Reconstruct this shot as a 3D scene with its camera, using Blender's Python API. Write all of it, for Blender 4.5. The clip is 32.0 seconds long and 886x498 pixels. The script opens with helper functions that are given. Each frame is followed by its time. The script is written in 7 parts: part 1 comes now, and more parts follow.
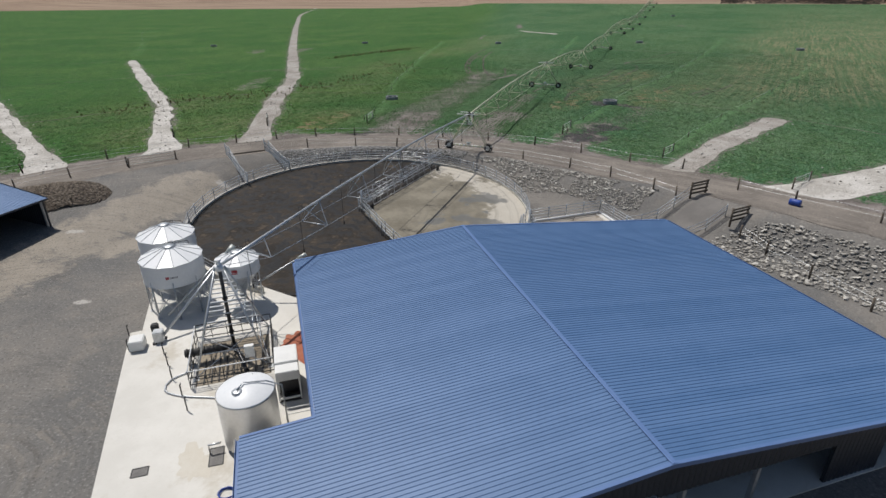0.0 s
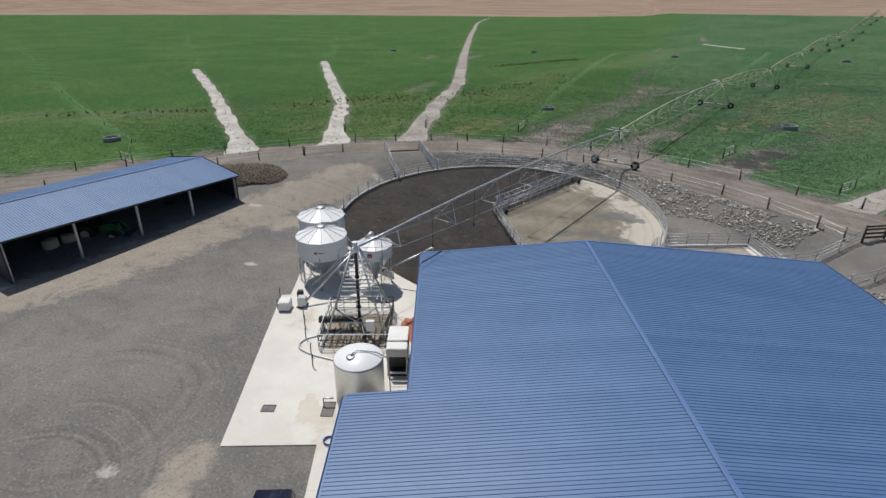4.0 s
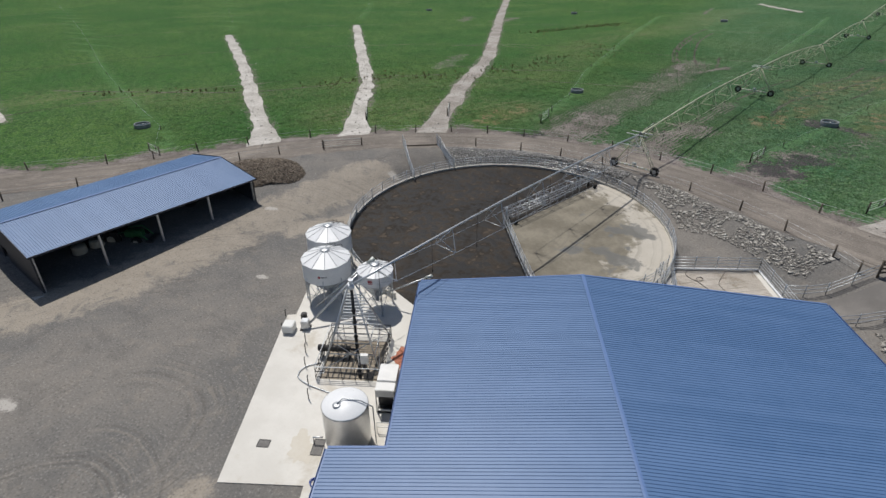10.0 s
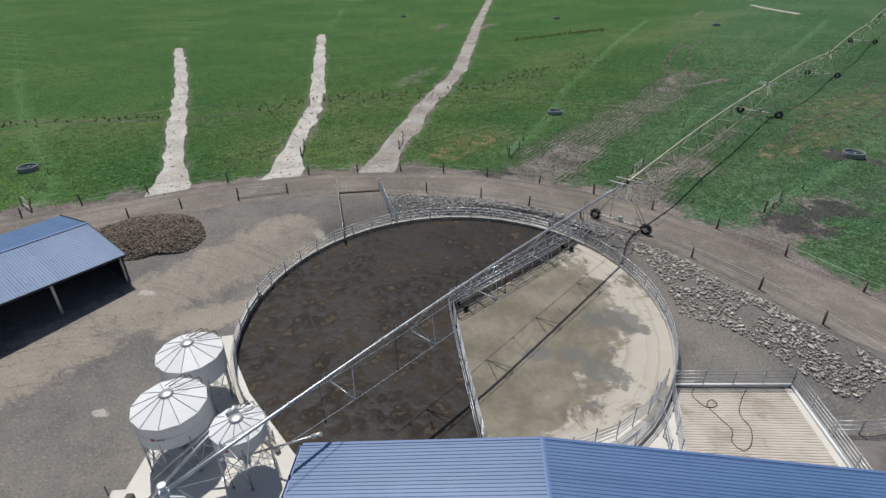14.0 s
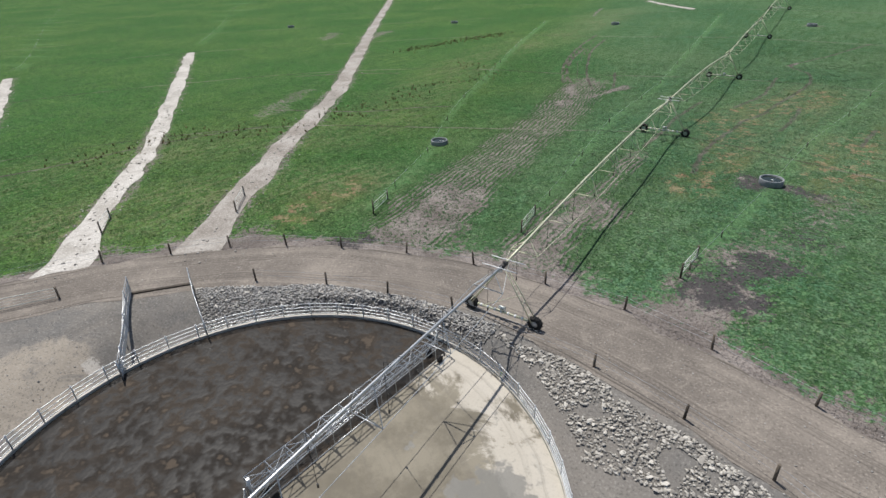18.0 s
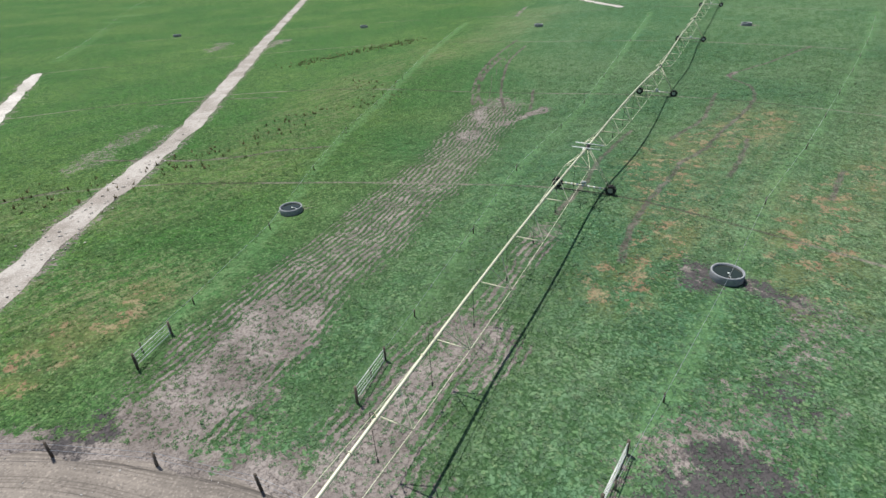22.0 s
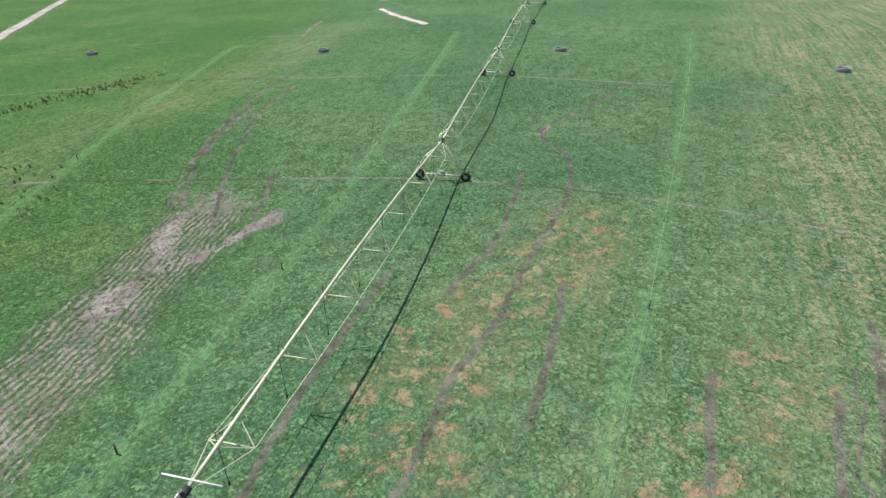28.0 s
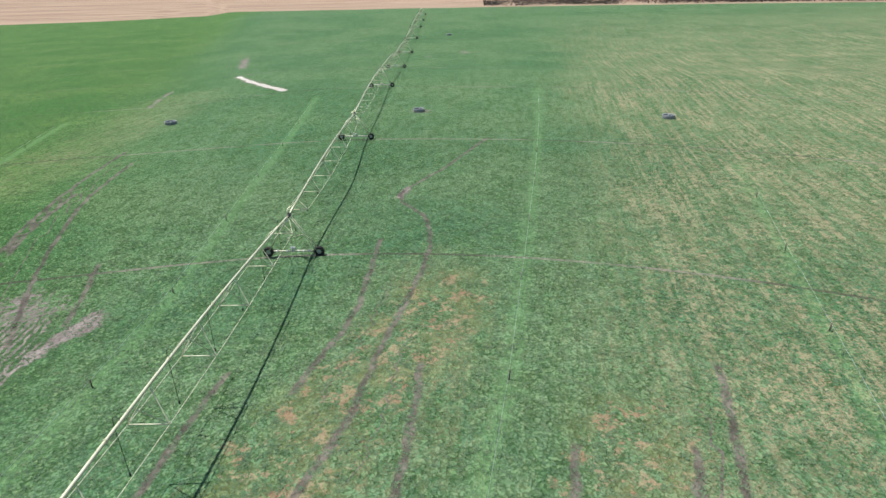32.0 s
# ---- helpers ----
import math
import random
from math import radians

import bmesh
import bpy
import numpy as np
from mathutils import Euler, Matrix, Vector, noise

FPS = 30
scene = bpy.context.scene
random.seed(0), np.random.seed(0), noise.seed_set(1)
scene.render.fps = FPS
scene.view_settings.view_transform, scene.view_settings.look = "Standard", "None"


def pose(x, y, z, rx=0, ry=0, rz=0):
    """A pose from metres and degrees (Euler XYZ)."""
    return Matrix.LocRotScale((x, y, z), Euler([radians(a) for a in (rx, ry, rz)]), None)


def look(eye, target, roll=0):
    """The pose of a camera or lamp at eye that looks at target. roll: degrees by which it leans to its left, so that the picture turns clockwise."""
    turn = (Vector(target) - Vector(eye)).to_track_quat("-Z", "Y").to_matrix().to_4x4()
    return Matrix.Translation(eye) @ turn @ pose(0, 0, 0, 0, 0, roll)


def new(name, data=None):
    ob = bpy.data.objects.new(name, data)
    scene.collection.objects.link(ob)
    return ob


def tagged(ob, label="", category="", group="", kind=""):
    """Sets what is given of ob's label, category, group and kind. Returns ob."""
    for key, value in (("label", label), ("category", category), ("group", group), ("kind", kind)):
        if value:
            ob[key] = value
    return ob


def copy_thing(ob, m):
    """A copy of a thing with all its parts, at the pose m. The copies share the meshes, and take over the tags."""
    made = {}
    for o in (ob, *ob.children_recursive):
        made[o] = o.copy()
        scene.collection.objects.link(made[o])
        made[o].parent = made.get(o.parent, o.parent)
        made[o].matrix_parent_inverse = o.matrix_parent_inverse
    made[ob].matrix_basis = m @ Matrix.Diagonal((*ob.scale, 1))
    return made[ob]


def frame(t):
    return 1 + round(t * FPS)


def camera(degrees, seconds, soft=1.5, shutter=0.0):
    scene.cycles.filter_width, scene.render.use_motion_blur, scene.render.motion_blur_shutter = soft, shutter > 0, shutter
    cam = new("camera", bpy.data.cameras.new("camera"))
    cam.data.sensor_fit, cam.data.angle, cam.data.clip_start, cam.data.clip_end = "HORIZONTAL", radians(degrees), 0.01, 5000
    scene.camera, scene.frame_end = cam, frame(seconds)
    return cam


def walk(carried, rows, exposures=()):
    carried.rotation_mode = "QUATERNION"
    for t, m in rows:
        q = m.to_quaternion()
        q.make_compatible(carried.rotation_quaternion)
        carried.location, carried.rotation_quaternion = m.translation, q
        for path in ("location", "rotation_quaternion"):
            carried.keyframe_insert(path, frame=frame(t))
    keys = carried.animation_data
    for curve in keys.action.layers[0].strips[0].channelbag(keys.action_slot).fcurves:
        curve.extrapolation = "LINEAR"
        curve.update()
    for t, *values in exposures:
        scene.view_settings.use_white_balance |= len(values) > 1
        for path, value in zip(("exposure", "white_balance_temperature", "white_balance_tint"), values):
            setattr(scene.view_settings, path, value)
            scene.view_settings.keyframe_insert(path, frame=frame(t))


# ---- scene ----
cam = camera(78.8, 32.0)
PATH = [
    (0, (0.642, -0.011, 15.868), (0.615, 1.801, 15.022), 0.0),
    (0.5, (1.357, -0.645, 16.197), (1.196, 1.159, 15.349), -0.2),
    (1, (1.591, -0.967, 16.287), (1.37, 0.832, 15.441), -0.2),
    (1.5, (1.859, -1.092, 16.221), (1.588, 0.701, 15.377), -0.1),
    (2, (1.939, -1.132, 16.176), (1.607, 0.652, 15.336), 0.0),
    (2.5, (2.127, -1.169, 16.136), (1.721, 0.602, 15.3), 0.1),
    (3, (2.288, -1.314, 16.187), (1.816, 0.442, 15.354), 0.1),
    (3.5, (2.423, -1.428, 16.28), (1.912, 0.319, 15.45), 0.1),
    (4, (2.648, -1.447, 16.473), (2.089, 0.287, 15.647), 0.5),
    (4.5, (2.9, -1.798, 17.172), (2.303, -0.075, 16.352), 0.4),
    (6.5, (3.655, -1.456, 19.781), (2.98, 0.242, 18.966), 0.4),
    (7, (3.757, -1.529, 20.38), (3.085, 0.123, 19.476), 0.5),
    (7.5, (3.838, -1.557, 21.006), (3.168, 0.057, 20.033), 0.5),
    (8, (4.017, -1.645, 21.461), (3.345, -0.031, 20.489), 0.5),
    (8.5, (4.156, -1.564, 21.61), (3.484, 0.048, 20.635), 0.4),
    (9, (4.36, -1.09, 21.645), (3.697, 0.524, 20.668), 0.3),
    (9.5, (4.504, -0.233, 21.698), (3.847, 1.382, 20.719), 0.3),
    (10, (4.575, 1.115, 21.771), (3.918, 2.73, 20.79), 0.2),
    (10.5, (4.569, 2.574, 21.714), (3.909, 4.188, 20.735), 0.1),
    (11, (4.596, 4.438, 21.682), (3.929, 6.049, 20.704), -0.0),
    (11.5, (4.47, 6.267, 21.667), (3.799, 7.878, 20.689), -0.0),
    (12, (4.423, 8.332, 21.656), (3.746, 9.94, 20.68), -0.1),
    (12.5, (4.217, 10.298, 21.642), (3.539, 11.907, 20.667), -0.2),
    (13, (3.98, 12.487, 21.626), (3.316, 14.102, 20.651), -0.3),
    (13.5, (3.823, 14.568, 21.616), (3.171, 16.188, 20.641), -0.4),
    (14, (3.724, 16.8, 21.565), (3.089, 18.427, 20.591), -0.5),
    (14.5, (3.78, 18.812, 21.539), (3.185, 20.455, 20.566), -0.7),
    (16.5, (4.279, 26.893, 21.635), (3.845, 28.586, 20.662), -1.3),
    (17, (4.815, 29.09, 21.727), (4.395, 30.786, 20.752), -1.5),
    (17.5, (5.373, 31.089, 21.739), (4.962, 32.786, 20.764), -1.7),
    (18, (5.949, 33.458, 21.678), (5.542, 35.155, 20.702), -1.9),
    (18.5, (6.462, 35.681, 21.705), (6.062, 37.378, 20.725), -1.9),
    (19, (7.137, 38.307, 21.681), (6.745, 40.004, 20.698), -2.0),
    (19.5, (7.76, 40.841, 21.668), (7.379, 42.539, 20.682), -2.2),
    (20, (8.409, 43.68, 21.701), (8.029, 45.376, 20.712), -2.2),
    (20.5, (8.935, 46.384, 21.693), (8.561, 48.081, 20.702), -2.3),
    (21, (9.541, 49.386, 21.707), (9.206, 51.088, 20.711), -2.4),
    (21.5, (10.16, 52.163, 21.673), (9.878, 53.873, 20.675), -2.5),
    (22, (10.902, 55.135, 21.649), (10.665, 56.852, 20.651), -2.5),
    (22.5, (11.589, 58.007, 21.641), (11.393, 59.726, 20.639), -2.3),
    (23, (12.442, 60.969, 21.608), (12.279, 62.691, 20.602), -2.1),
    (23.5, (13.307, 63.825, 21.482), (13.169, 65.548, 20.476), -1.9),
    (24, (14.331, 66.901, 21.47), (14.239, 68.626, 20.463), -1.7),
    (24.5, (15.243, 69.883, 21.475), (15.182, 71.608, 20.464), -1.4),
    (26.5, (20.68, 80.806, 22.06), (20.766, 82.522, 21.037), -1.2),
    (27, (22.425, 84.0, 22.078), (22.563, 85.713, 21.055), -1.1),
    (27.5, (23.954, 86.712, 22.134), (24.138, 88.422, 21.113), -0.9),
    (28, (25.352, 88.875, 22.403), (25.591, 90.578, 21.382), -0.8),
    (28.5, (26.554, 90.174, 22.509), (26.812, 91.874, 21.487), -1.0),
    (29, (27.44, 90.67, 22.562), (27.766, 92.358, 21.54), -1.1),
    (29.5, (27.95, 90.73, 22.558), (28.377, 92.392, 21.53), -1.2),
    (30, (28.24, 90.774, 22.494), (28.754, 92.404, 21.456), -1.2),
    (30.5, (28.546, 90.843, 22.472), (29.096, 92.457, 21.426), -1.2),
    (31, (28.847, 90.965, 22.382), (29.415, 92.562, 21.321), -1.2),
    (31.5, (29.236, 91.187, 22.394), (29.814, 92.78, 21.332), -1.2),
    (32, (29.589, 91.446, 22.439), (30.225, 93.14, 21.588), -1.1),
]
EXPOSURES = [(0, -0.4), (13, -0.4), (17, -0.12), (21, 0.2), (24, 0.4), (28, 0.44), (32, 0.46)]
walk(cam, [(t, look(eye, target, roll)) for t, eye, target, roll in PATH], EXPOSURES)

# ---- light ----
SUN = Vector((-0.33, 0.29, 1.0))
world = bpy.data.worlds.new("world")
scene.world = world
world.use_nodes = True
wn = world.node_tree.nodes
sky = wn.new("ShaderNodeTexSky")
sky.sky_type, sky.sun_disc = "NISHITA", False
sky.sun_elevation, sky.sun_rotation = math.atan2(1.0, math.hypot(SUN.x, SUN.y)), math.atan2(SUN.x, SUN.y)
wn["Background"].inputs["Strength"].default_value = 0.08
world.node_tree.links.new(sky.outputs["Color"], wn["Background"].inputs["Color"])
sun_data = bpy.data.lights.new("sun", "SUN")
sun_data.energy, sun_data.angle, sun_data.color = 4.6, radians(0.6), (1.0, 0.96, 0.9)
sun = new("sun", sun_data)
sun.matrix_world = look(SUN * 100, (0, 0, 0))


# ---- materials ----
def material(name, base, rough=0.8, metal=0.0, spec=0.4):
    m = bpy.data.materials.new(name)
    m.use_nodes = True
    b = m.node_tree.nodes["Principled BSDF"]
    b.inputs["Base Color"].default_value = (*base, 1)
    b.inputs["Roughness"].default_value = rough
    b.inputs["Metallic"].default_value = metal
    b.inputs["Specular IOR Level"].default_value = spec
    return m


class Nodes:
    """Short hand for building node trees."""

    def __init__(self, m):
        self.tree = m.node_tree
        self.bsdf = m.node_tree.nodes["Principled BSDF"]

    def add(self, kind, **values):
        n = self.tree.nodes.new(kind)
        for k, v in values.items():
            n.inputs[k].default_value = v
        return n

    def link(self, a, b):
        self.tree.links.new(a, b)

    def coords(self, object_space=False):
        if object_space:
            return self.add("ShaderNodeTexCoord").outputs["Object"]
        return self.add("ShaderNodeNewGeometry").outputs["Position"]

    def noise(self, scale, detail=4.0, rough=0.6, vec=None, distort=0.0):
        n = self.add("ShaderNodeTexNoise", Scale=scale, Detail=detail, Roughness=rough, Distortion=distort)
        self.link(vec if vec is not None else self.coords(), n.inputs["Vector"])
        return n.outputs["Fac"]

    def ramp(self, fac, lo, hi, a=0.0, b=1.0):
        n = self.add("ShaderNodeMapRange")
        n.interpolation_type = "SMOOTHSTEP"
        for k, v in (("From Min", lo), ("From Max", hi), ("To Min", a), ("To Max", b)):
            n.inputs[k].default_value = v
        self.link(fac, n.inputs["Value"])
        return n.outputs["Result"]

    def math(self, op, a, b=0.0):
        n = self.tree.nodes.new("ShaderNodeMath")
        n.operation = op
        for i, v in enumerate((a, b)):
            if isinstance(v, (int, float)):
                n.inputs[i].default_value = v
            else:
                self.link(v, n.inputs[i])
        return n.outputs[0]

    def mix(self, fac, a, b):
        n = self.tree.nodes.new("ShaderNodeMix")
        n.data_type = "RGBA"
        for sock, v in ((n.inputs[0], fac), (n.inputs[6], a), (n.inputs[7], b)):
            if isinstance(v, tuple):
                sock.default_value = (*v, 1)
            elif isinstance(v, (int, float)):
                sock.default_value = v
            else:
                self.link(v, sock)
        return n.outputs[2]

    def attr(self, name):
        n = self.tree.nodes.new("ShaderNodeAttribute")
        n.attribute_name = name
        return n

    def stretched(self, sx, sy, sz, rz=0.0):
        a = self.add("ShaderNodeMapping", Rotation=(0, 0, rz))
        self.link(self.coords(), a.inputs["Vector"])
        n = self.add("ShaderNodeMapping", Scale=(sx, sy, sz))
        self.link(a.outputs["Vector"], n.inputs["Vector"])
        return n.outputs["Vector"]

    def random(self):
        return self.tree.nodes.new("ShaderNodeObjectInfo").outputs["Random"]

    def base(self, col):
        self.link(col, self.bsdf.inputs["Base Color"])

    def rough(self, r):
        self.link(r, self.bsdf.inputs["Roughness"])

    def bump(self, height, strength=0.5, dist=0.05):
        n = self.add("ShaderNodeBump", Strength=strength, Distance=dist)
        self.link(height, n.inputs["Height"])
        self.link(n.outputs["Normal"], self.bsdf.inputs["Normal"])


def worn(name, a, b, scale, rough=0.8, metal=0.0, spec=0.4, fine=None, bump=0.0, dist=0.02, vary=0.0):
    """A material between two colours, by a coarse and a fine noise; vary: how far pieces differ."""
    m = material(name, a, rough, metal, spec)
    n = Nodes(m)
    big = n.noise(scale, 5.0)
    small = n.noise(fine or scale * 9, 3.0)
    f = n.math("ADD", n.math("MULTIPLY", big, 0.6), n.math("MULTIPLY", small, 0.4))
    if vary:
        f = n.math("ADD", f, n.math("MULTIPLY", n.math("SUBTRACT", n.random(), 0.5), vary))
    n.base(n.mix(n.ramp(f, 0.33, 0.67), a, b))
    if bump:
        n.bump(small, bump, dist)
    return m


M_STEEL = worn("galvanised_steel", (0.42, 0.44, 0.46), (0.62, 0.64, 0.66), 1.5, 0.42, 0.75)
M_ZINC = worn("weathered_zinc", (0.5, 0.53, 0.5), (0.72, 0.74, 0.7), 0.7, 0.5, 0.35)
M_BRIGHT = worn("bright_galvanised_sheet", (0.74, 0.755, 0.77), (0.82, 0.83, 0.84), 0.8, 0.4, 0.0)
M_STAINLESS = worn("brushed_stainless", (0.7, 0.7, 0.7), (0.8, 0.8, 0.8), 0.7, 0.42, 0.85)
M_BLUE = worn("blue_coated_sheet", (0.064, 0.142, 0.295), (0.082, 0.166, 0.33), 0.35, 0.5, 0.0, 0.8, 2.0, vary=0.25)
M_FLASH = worn("pale_blue_flashing", (0.1, 0.175, 0.36), (0.12, 0.2, 0.39), 0.6, 0.4, 0.0, 0.5)
M_NAVY = worn("dark_grey_cladding", (0.022, 0.026, 0.035), (0.032, 0.037, 0.048), 0.5, 0.5, 0.0, 0.4)
M_WOOD = worn("weathered_timber", (0.06, 0.05, 0.04), (0.15, 0.125, 0.1), 3.0, 0.9, vary=0.5)
M_TYRE = worn("dirty_rubber", (0.012, 0.012, 0.013), (0.035, 0.032, 0.03), 2.0, 0.85)
M_DARKSTEEL = worn("dark_painted_steel", (0.03, 0.03, 0.032), (0.08, 0.078, 0.075), 2.0, 0.55, 0.3)
M_WHITE = worn("white_enamel", (0.72, 0.72, 0.7), (0.8, 0.8, 0.78), 1.5, 0.4)
M_CREAM = worn("cream_coated_sheet", (0.4, 0.37, 0.3), (0.5, 0.46, 0.38), 1.2, 0.55)
M_RED = material("red_decal", (0.4, 0.03, 0.04), 0.5)
M_BLACK = worn("black_plastic", (0.012, 0.013, 0.016), (0.02, 0.02, 0.024), 3.0, 0.35)
M_BLUEPLASTIC = worn("blue_plastic", (0.02, 0.06, 0.3), (0.03, 0.08, 0.36), 3.0, 0.4)
M_GREENPAINT = worn("green_paint", (0.03, 0.13, 0.05), (0.05, 0.18, 0.07), 2.0, 0.45)
M_GLASS = material("dark_window_glass", (0.01, 0.012, 0.015), 0.08, 0.0, 0.6)


# ---- shapes ----
def box(bm, c, s, rz=0.0, rx=0.0):
    m = Matrix.Translation(c) @ Matrix.Rotation(rz, 4, "Z") @ Matrix.Rotation(rx, 4, "X") @ Matrix.Diagonal((*s, 1))
    return bmesh.ops.create_cube(bm, size=1.0, matrix=m)["verts"]


def rod(bm, p, q, r, n=6, r2=None):
    """A round bar from p to q."""
    p, q = Vector(p), Vector(q)
    d = q - p
    if d.length < 1e-5:
        return
    a = d.normalized()
    s = a.cross(Vector((0, 0, 1))) if abs(a.z) < 0.95 else a.cross(Vector((1, 0, 0)))
    s.normalize()
    u = a.cross(s)
    rings = []
    for c, rr in ((p, r), (q, r if r2 is None else r2)):
        rings.append([bm.verts.new(c + (s * math.cos(2 * math.pi * k / n) + u * math.sin(2 * math.pi * k / n)) * rr) for k in range(n)])
    for k in range(n):
        f = bm.faces.new((rings[0][k], rings[0][(k + 1) % n], rings[1][(k + 1) % n], rings[1][k]))
        f.smooth = n > 5
    bm.faces.new(rings[0][::-1])
    bm.faces.new(rings[1])


def rods(bm, points, r, n=6):
    """One bent round bar through the points."""
    pts = [Vector(p) for p in points]
    pts = [p for k, p in enumerate(pts) if k == 0 or (p - pts[k - 1]).length > 1e-4]
    closed = (pts[0] - pts[-1]).length < 1e-4
    rings, side = [], None
    for k, p in enumerate(pts):
        a, b = pts[max(k - 1, 0)], pts[min(k + 1, len(pts) - 1)]
        if closed and k in (0, len(pts) - 1):
            a, b = pts[-2], pts[1]
        d = (b - a).normalized()
        if side is None:
            side = d.cross(Vector((0, 0, 1))) if abs(d.z) < 0.95 else d.cross(Vector((1, 0, 0)))
        side = side - d * side.dot(d)
        if side.length < 1e-3:
            side = d.orthogonal()
        side.normalize()
        up = d.cross(side)
        rings.append([bm.verts.new(p + (side * math.cos(2 * math.pi * j / n) + up * math.sin(2 * math.pi * j / n)) * r) for j in range(n)])
    for a, b in zip(rings, rings[1:]):
        for j in range(n):
            bm.faces.new((a[j], a[(j + 1) % n], b[(j + 1) % n], b[j])).smooth = n > 5
    bm.faces.new(rings[0][::-1])
    bm.faces.new(rings[-1])


def lathe(bm, profile, n, c=(0, 0, 0), smooth=True, turn=0.0):
    """Rings (radius, height) turned round the z axis; a radius of 0 closes the end."""
    rings = []
    for r, z in profile:
        if r < 1e-6:
            rings.append([bm.verts.new((c[0], c[1], c[2] + z))])
        else:
            rings.append([bm.verts.new((c[0] + r * math.cos(turn + 2 * math.pi * k / n), c[1] + r * math.sin(turn + 2 * math.pi * k / n), c[2] + z)) for k in range(n)])
    for a, b in zip(rings, rings[1:]):
        for k in range(n):
            vs = [a[k % len(a)], a[(k + 1) % len(a)], b[(k + 1) % len(b)], b[k % len(b)]]
            vs = list(dict.fromkeys(vs))
            if len(vs) > 2:
                bm.faces.new(vs).smooth = smooth


def mesh_of(name, bm, mat=None):
    bmesh.ops.recalc_face_normals(bm, faces=bm.faces)
    me = bpy.data.meshes.new(name)
    bm.to_mesh(me)
    bm.free()
    if mat:
        me.materials.append(mat)
    return me


def part(name, bm, mat, parent, label=""):
    ob = new(name, mesh_of(name, bm, mat))
    ob.parent = parent
    return tagged(ob, label)


def piece(name, me, parent, m=None):
    """One more piece on a mesh that others use too."""
    ob = new(name, me)
    ob.parent = parent
    if m is not None:
        ob.matrix_basis = m
    return ob


def thing(name, label, category, m=None, group="", kind=""):
    ob = new(name)
    ob.empty_display_size = 0.2
    if m is not None:
        ob.matrix_basis = m
    return tagged(ob, label, category, group, kind)


def single(name, bm, mat, label="", category="", group="", kind="", m=None):
    ob = new(name, mesh_of(name, bm, mat))
    if m is not None:
        ob.matrix_basis = m
    return tagged(ob, label, category, group, kind)


# ---- lie of the land ----
ROAD = [(-110, 4), (-72, 28), (-58, 38), (-48.5, 46.5), (-40, 55.2), (-33, 61), (-25.5, 65.2), (-14, 68.2), (-3, 67.8), (4.5, 65.3), (12, 60.8), (19, 55.4), (25, 51), (32, 44), (42, 33.5), (60, 16), (95, -20)]
PLATFORM = -3.0


def smooth(a, b, x):
    t = np.clip((x - a) / (b - a), 0, 1)
    return t * t * (3 - 2 * t)


def curve(points, step=1.0):
    """A smooth line through the points."""
    p = [Vector(q) for q in points]
    p = [p[0] * 2 - p[1]] + p + [p[-1] * 2 - p[-2]]
    out = []
    for k in range(1, len(p) - 2):
        n = max(2, int((p[k + 1] - p[k]).length / step))
        for s in range(n):
            t = s / n
            out.append(0.5 * ((2 * p[k]) + (p[k + 1] - p[k - 1]) * t + (2 * p[k - 1] - 5 * p[k] + 4 * p[k + 1] - p[k + 2]) * t * t + (3 * p[k] - p[k - 1] - 3 * p[k + 1] + p[k + 2]) * t ** 3))
    out.append(p[-2])
    return [tuple(v) for v in out]


def away(x, y, line):
    """Distance to a line of points, and on which side (plus: to its left)."""
    best, side, along = np.full(x.shape, 1e9), np.ones(x.shape), np.zeros(x.shape)
    run = 0.0
    for (ax, ay), (bx, by) in zip(line, line[1:]):
        dx, dy = bx - ax, by - ay
        length = math.hypot(dx, dy)
        t = np.clip(((x - ax) * dx + (y - ay) * dy) / (length * length), 0, 1)
        d = np.hypot(x - ax - t * dx, y - ay - t * dy)
        near = d < best
        best = np.where(near, d, best)
        side = np.where(near, np.sign(dx * (y - ay) - dy * (x - ax) + 1e-9), side)
        along = np.where(near, run + t * length, along)
        run += length
    return best, side, along


ROAD_LINE = curve(ROAD, 4.0)
YARD, YARD_R = (-7.6, 47.8), 15.5


def ripple(x, y, scale, seed=0.0):
    """Cheap smooth unevenness between about -1 and 1."""
    s = seed
    return (np.sin(x / scale * 1.3 + 1.7 * np.sin(y / scale * 0.9 + s) + s) + np.sin(y / scale * 1.1 + 1.9 * np.sin(x / scale * 0.7 + 2.1 * s) + 2 * s) + np.sin((x + y) / scale * 0.63 + 1.3 * s)) / 3


def grain(x, y, scale, seed=0):
    """Value noise between 0 and 1, with no repeat that could be seen."""
    u, v = x / scale + 1000.0, y / scale + 1000.0
    i, j = np.floor(u).astype(np.int64), np.floor(v).astype(np.int64)
    fu, fv = u - i, v - j
    fu, fv = fu * fu * (3 - 2 * fu), fv * fv * (3 - 2 * fv)

    def h(a, c):
        k = (a * 374761393 + c * 668265263 + seed * 974634777) & 0xFFFFFFFF
        k = ((k ^ (k >> 13)) * 1274126177) & 0xFFFFFFFF
        return ((k ^ (k >> 16)) & 0xFFFF) / 65535.0

    return (h(i, j) * (1 - fu) + h(i + 1, j) * fu) * (1 - fv) + (h(i, j + 1) * (1 - fu) + h(i + 1, j + 1) * fu) * fv


def yard_floor(y):
    return PLATFORM + 0.045 * np.clip(y - 42, 0, 30)


def bulge(x, y, cx, cy, r):
    return np.exp(-((x - cx) ** 2 + (y - cy) ** 2) / (2 * r * r))


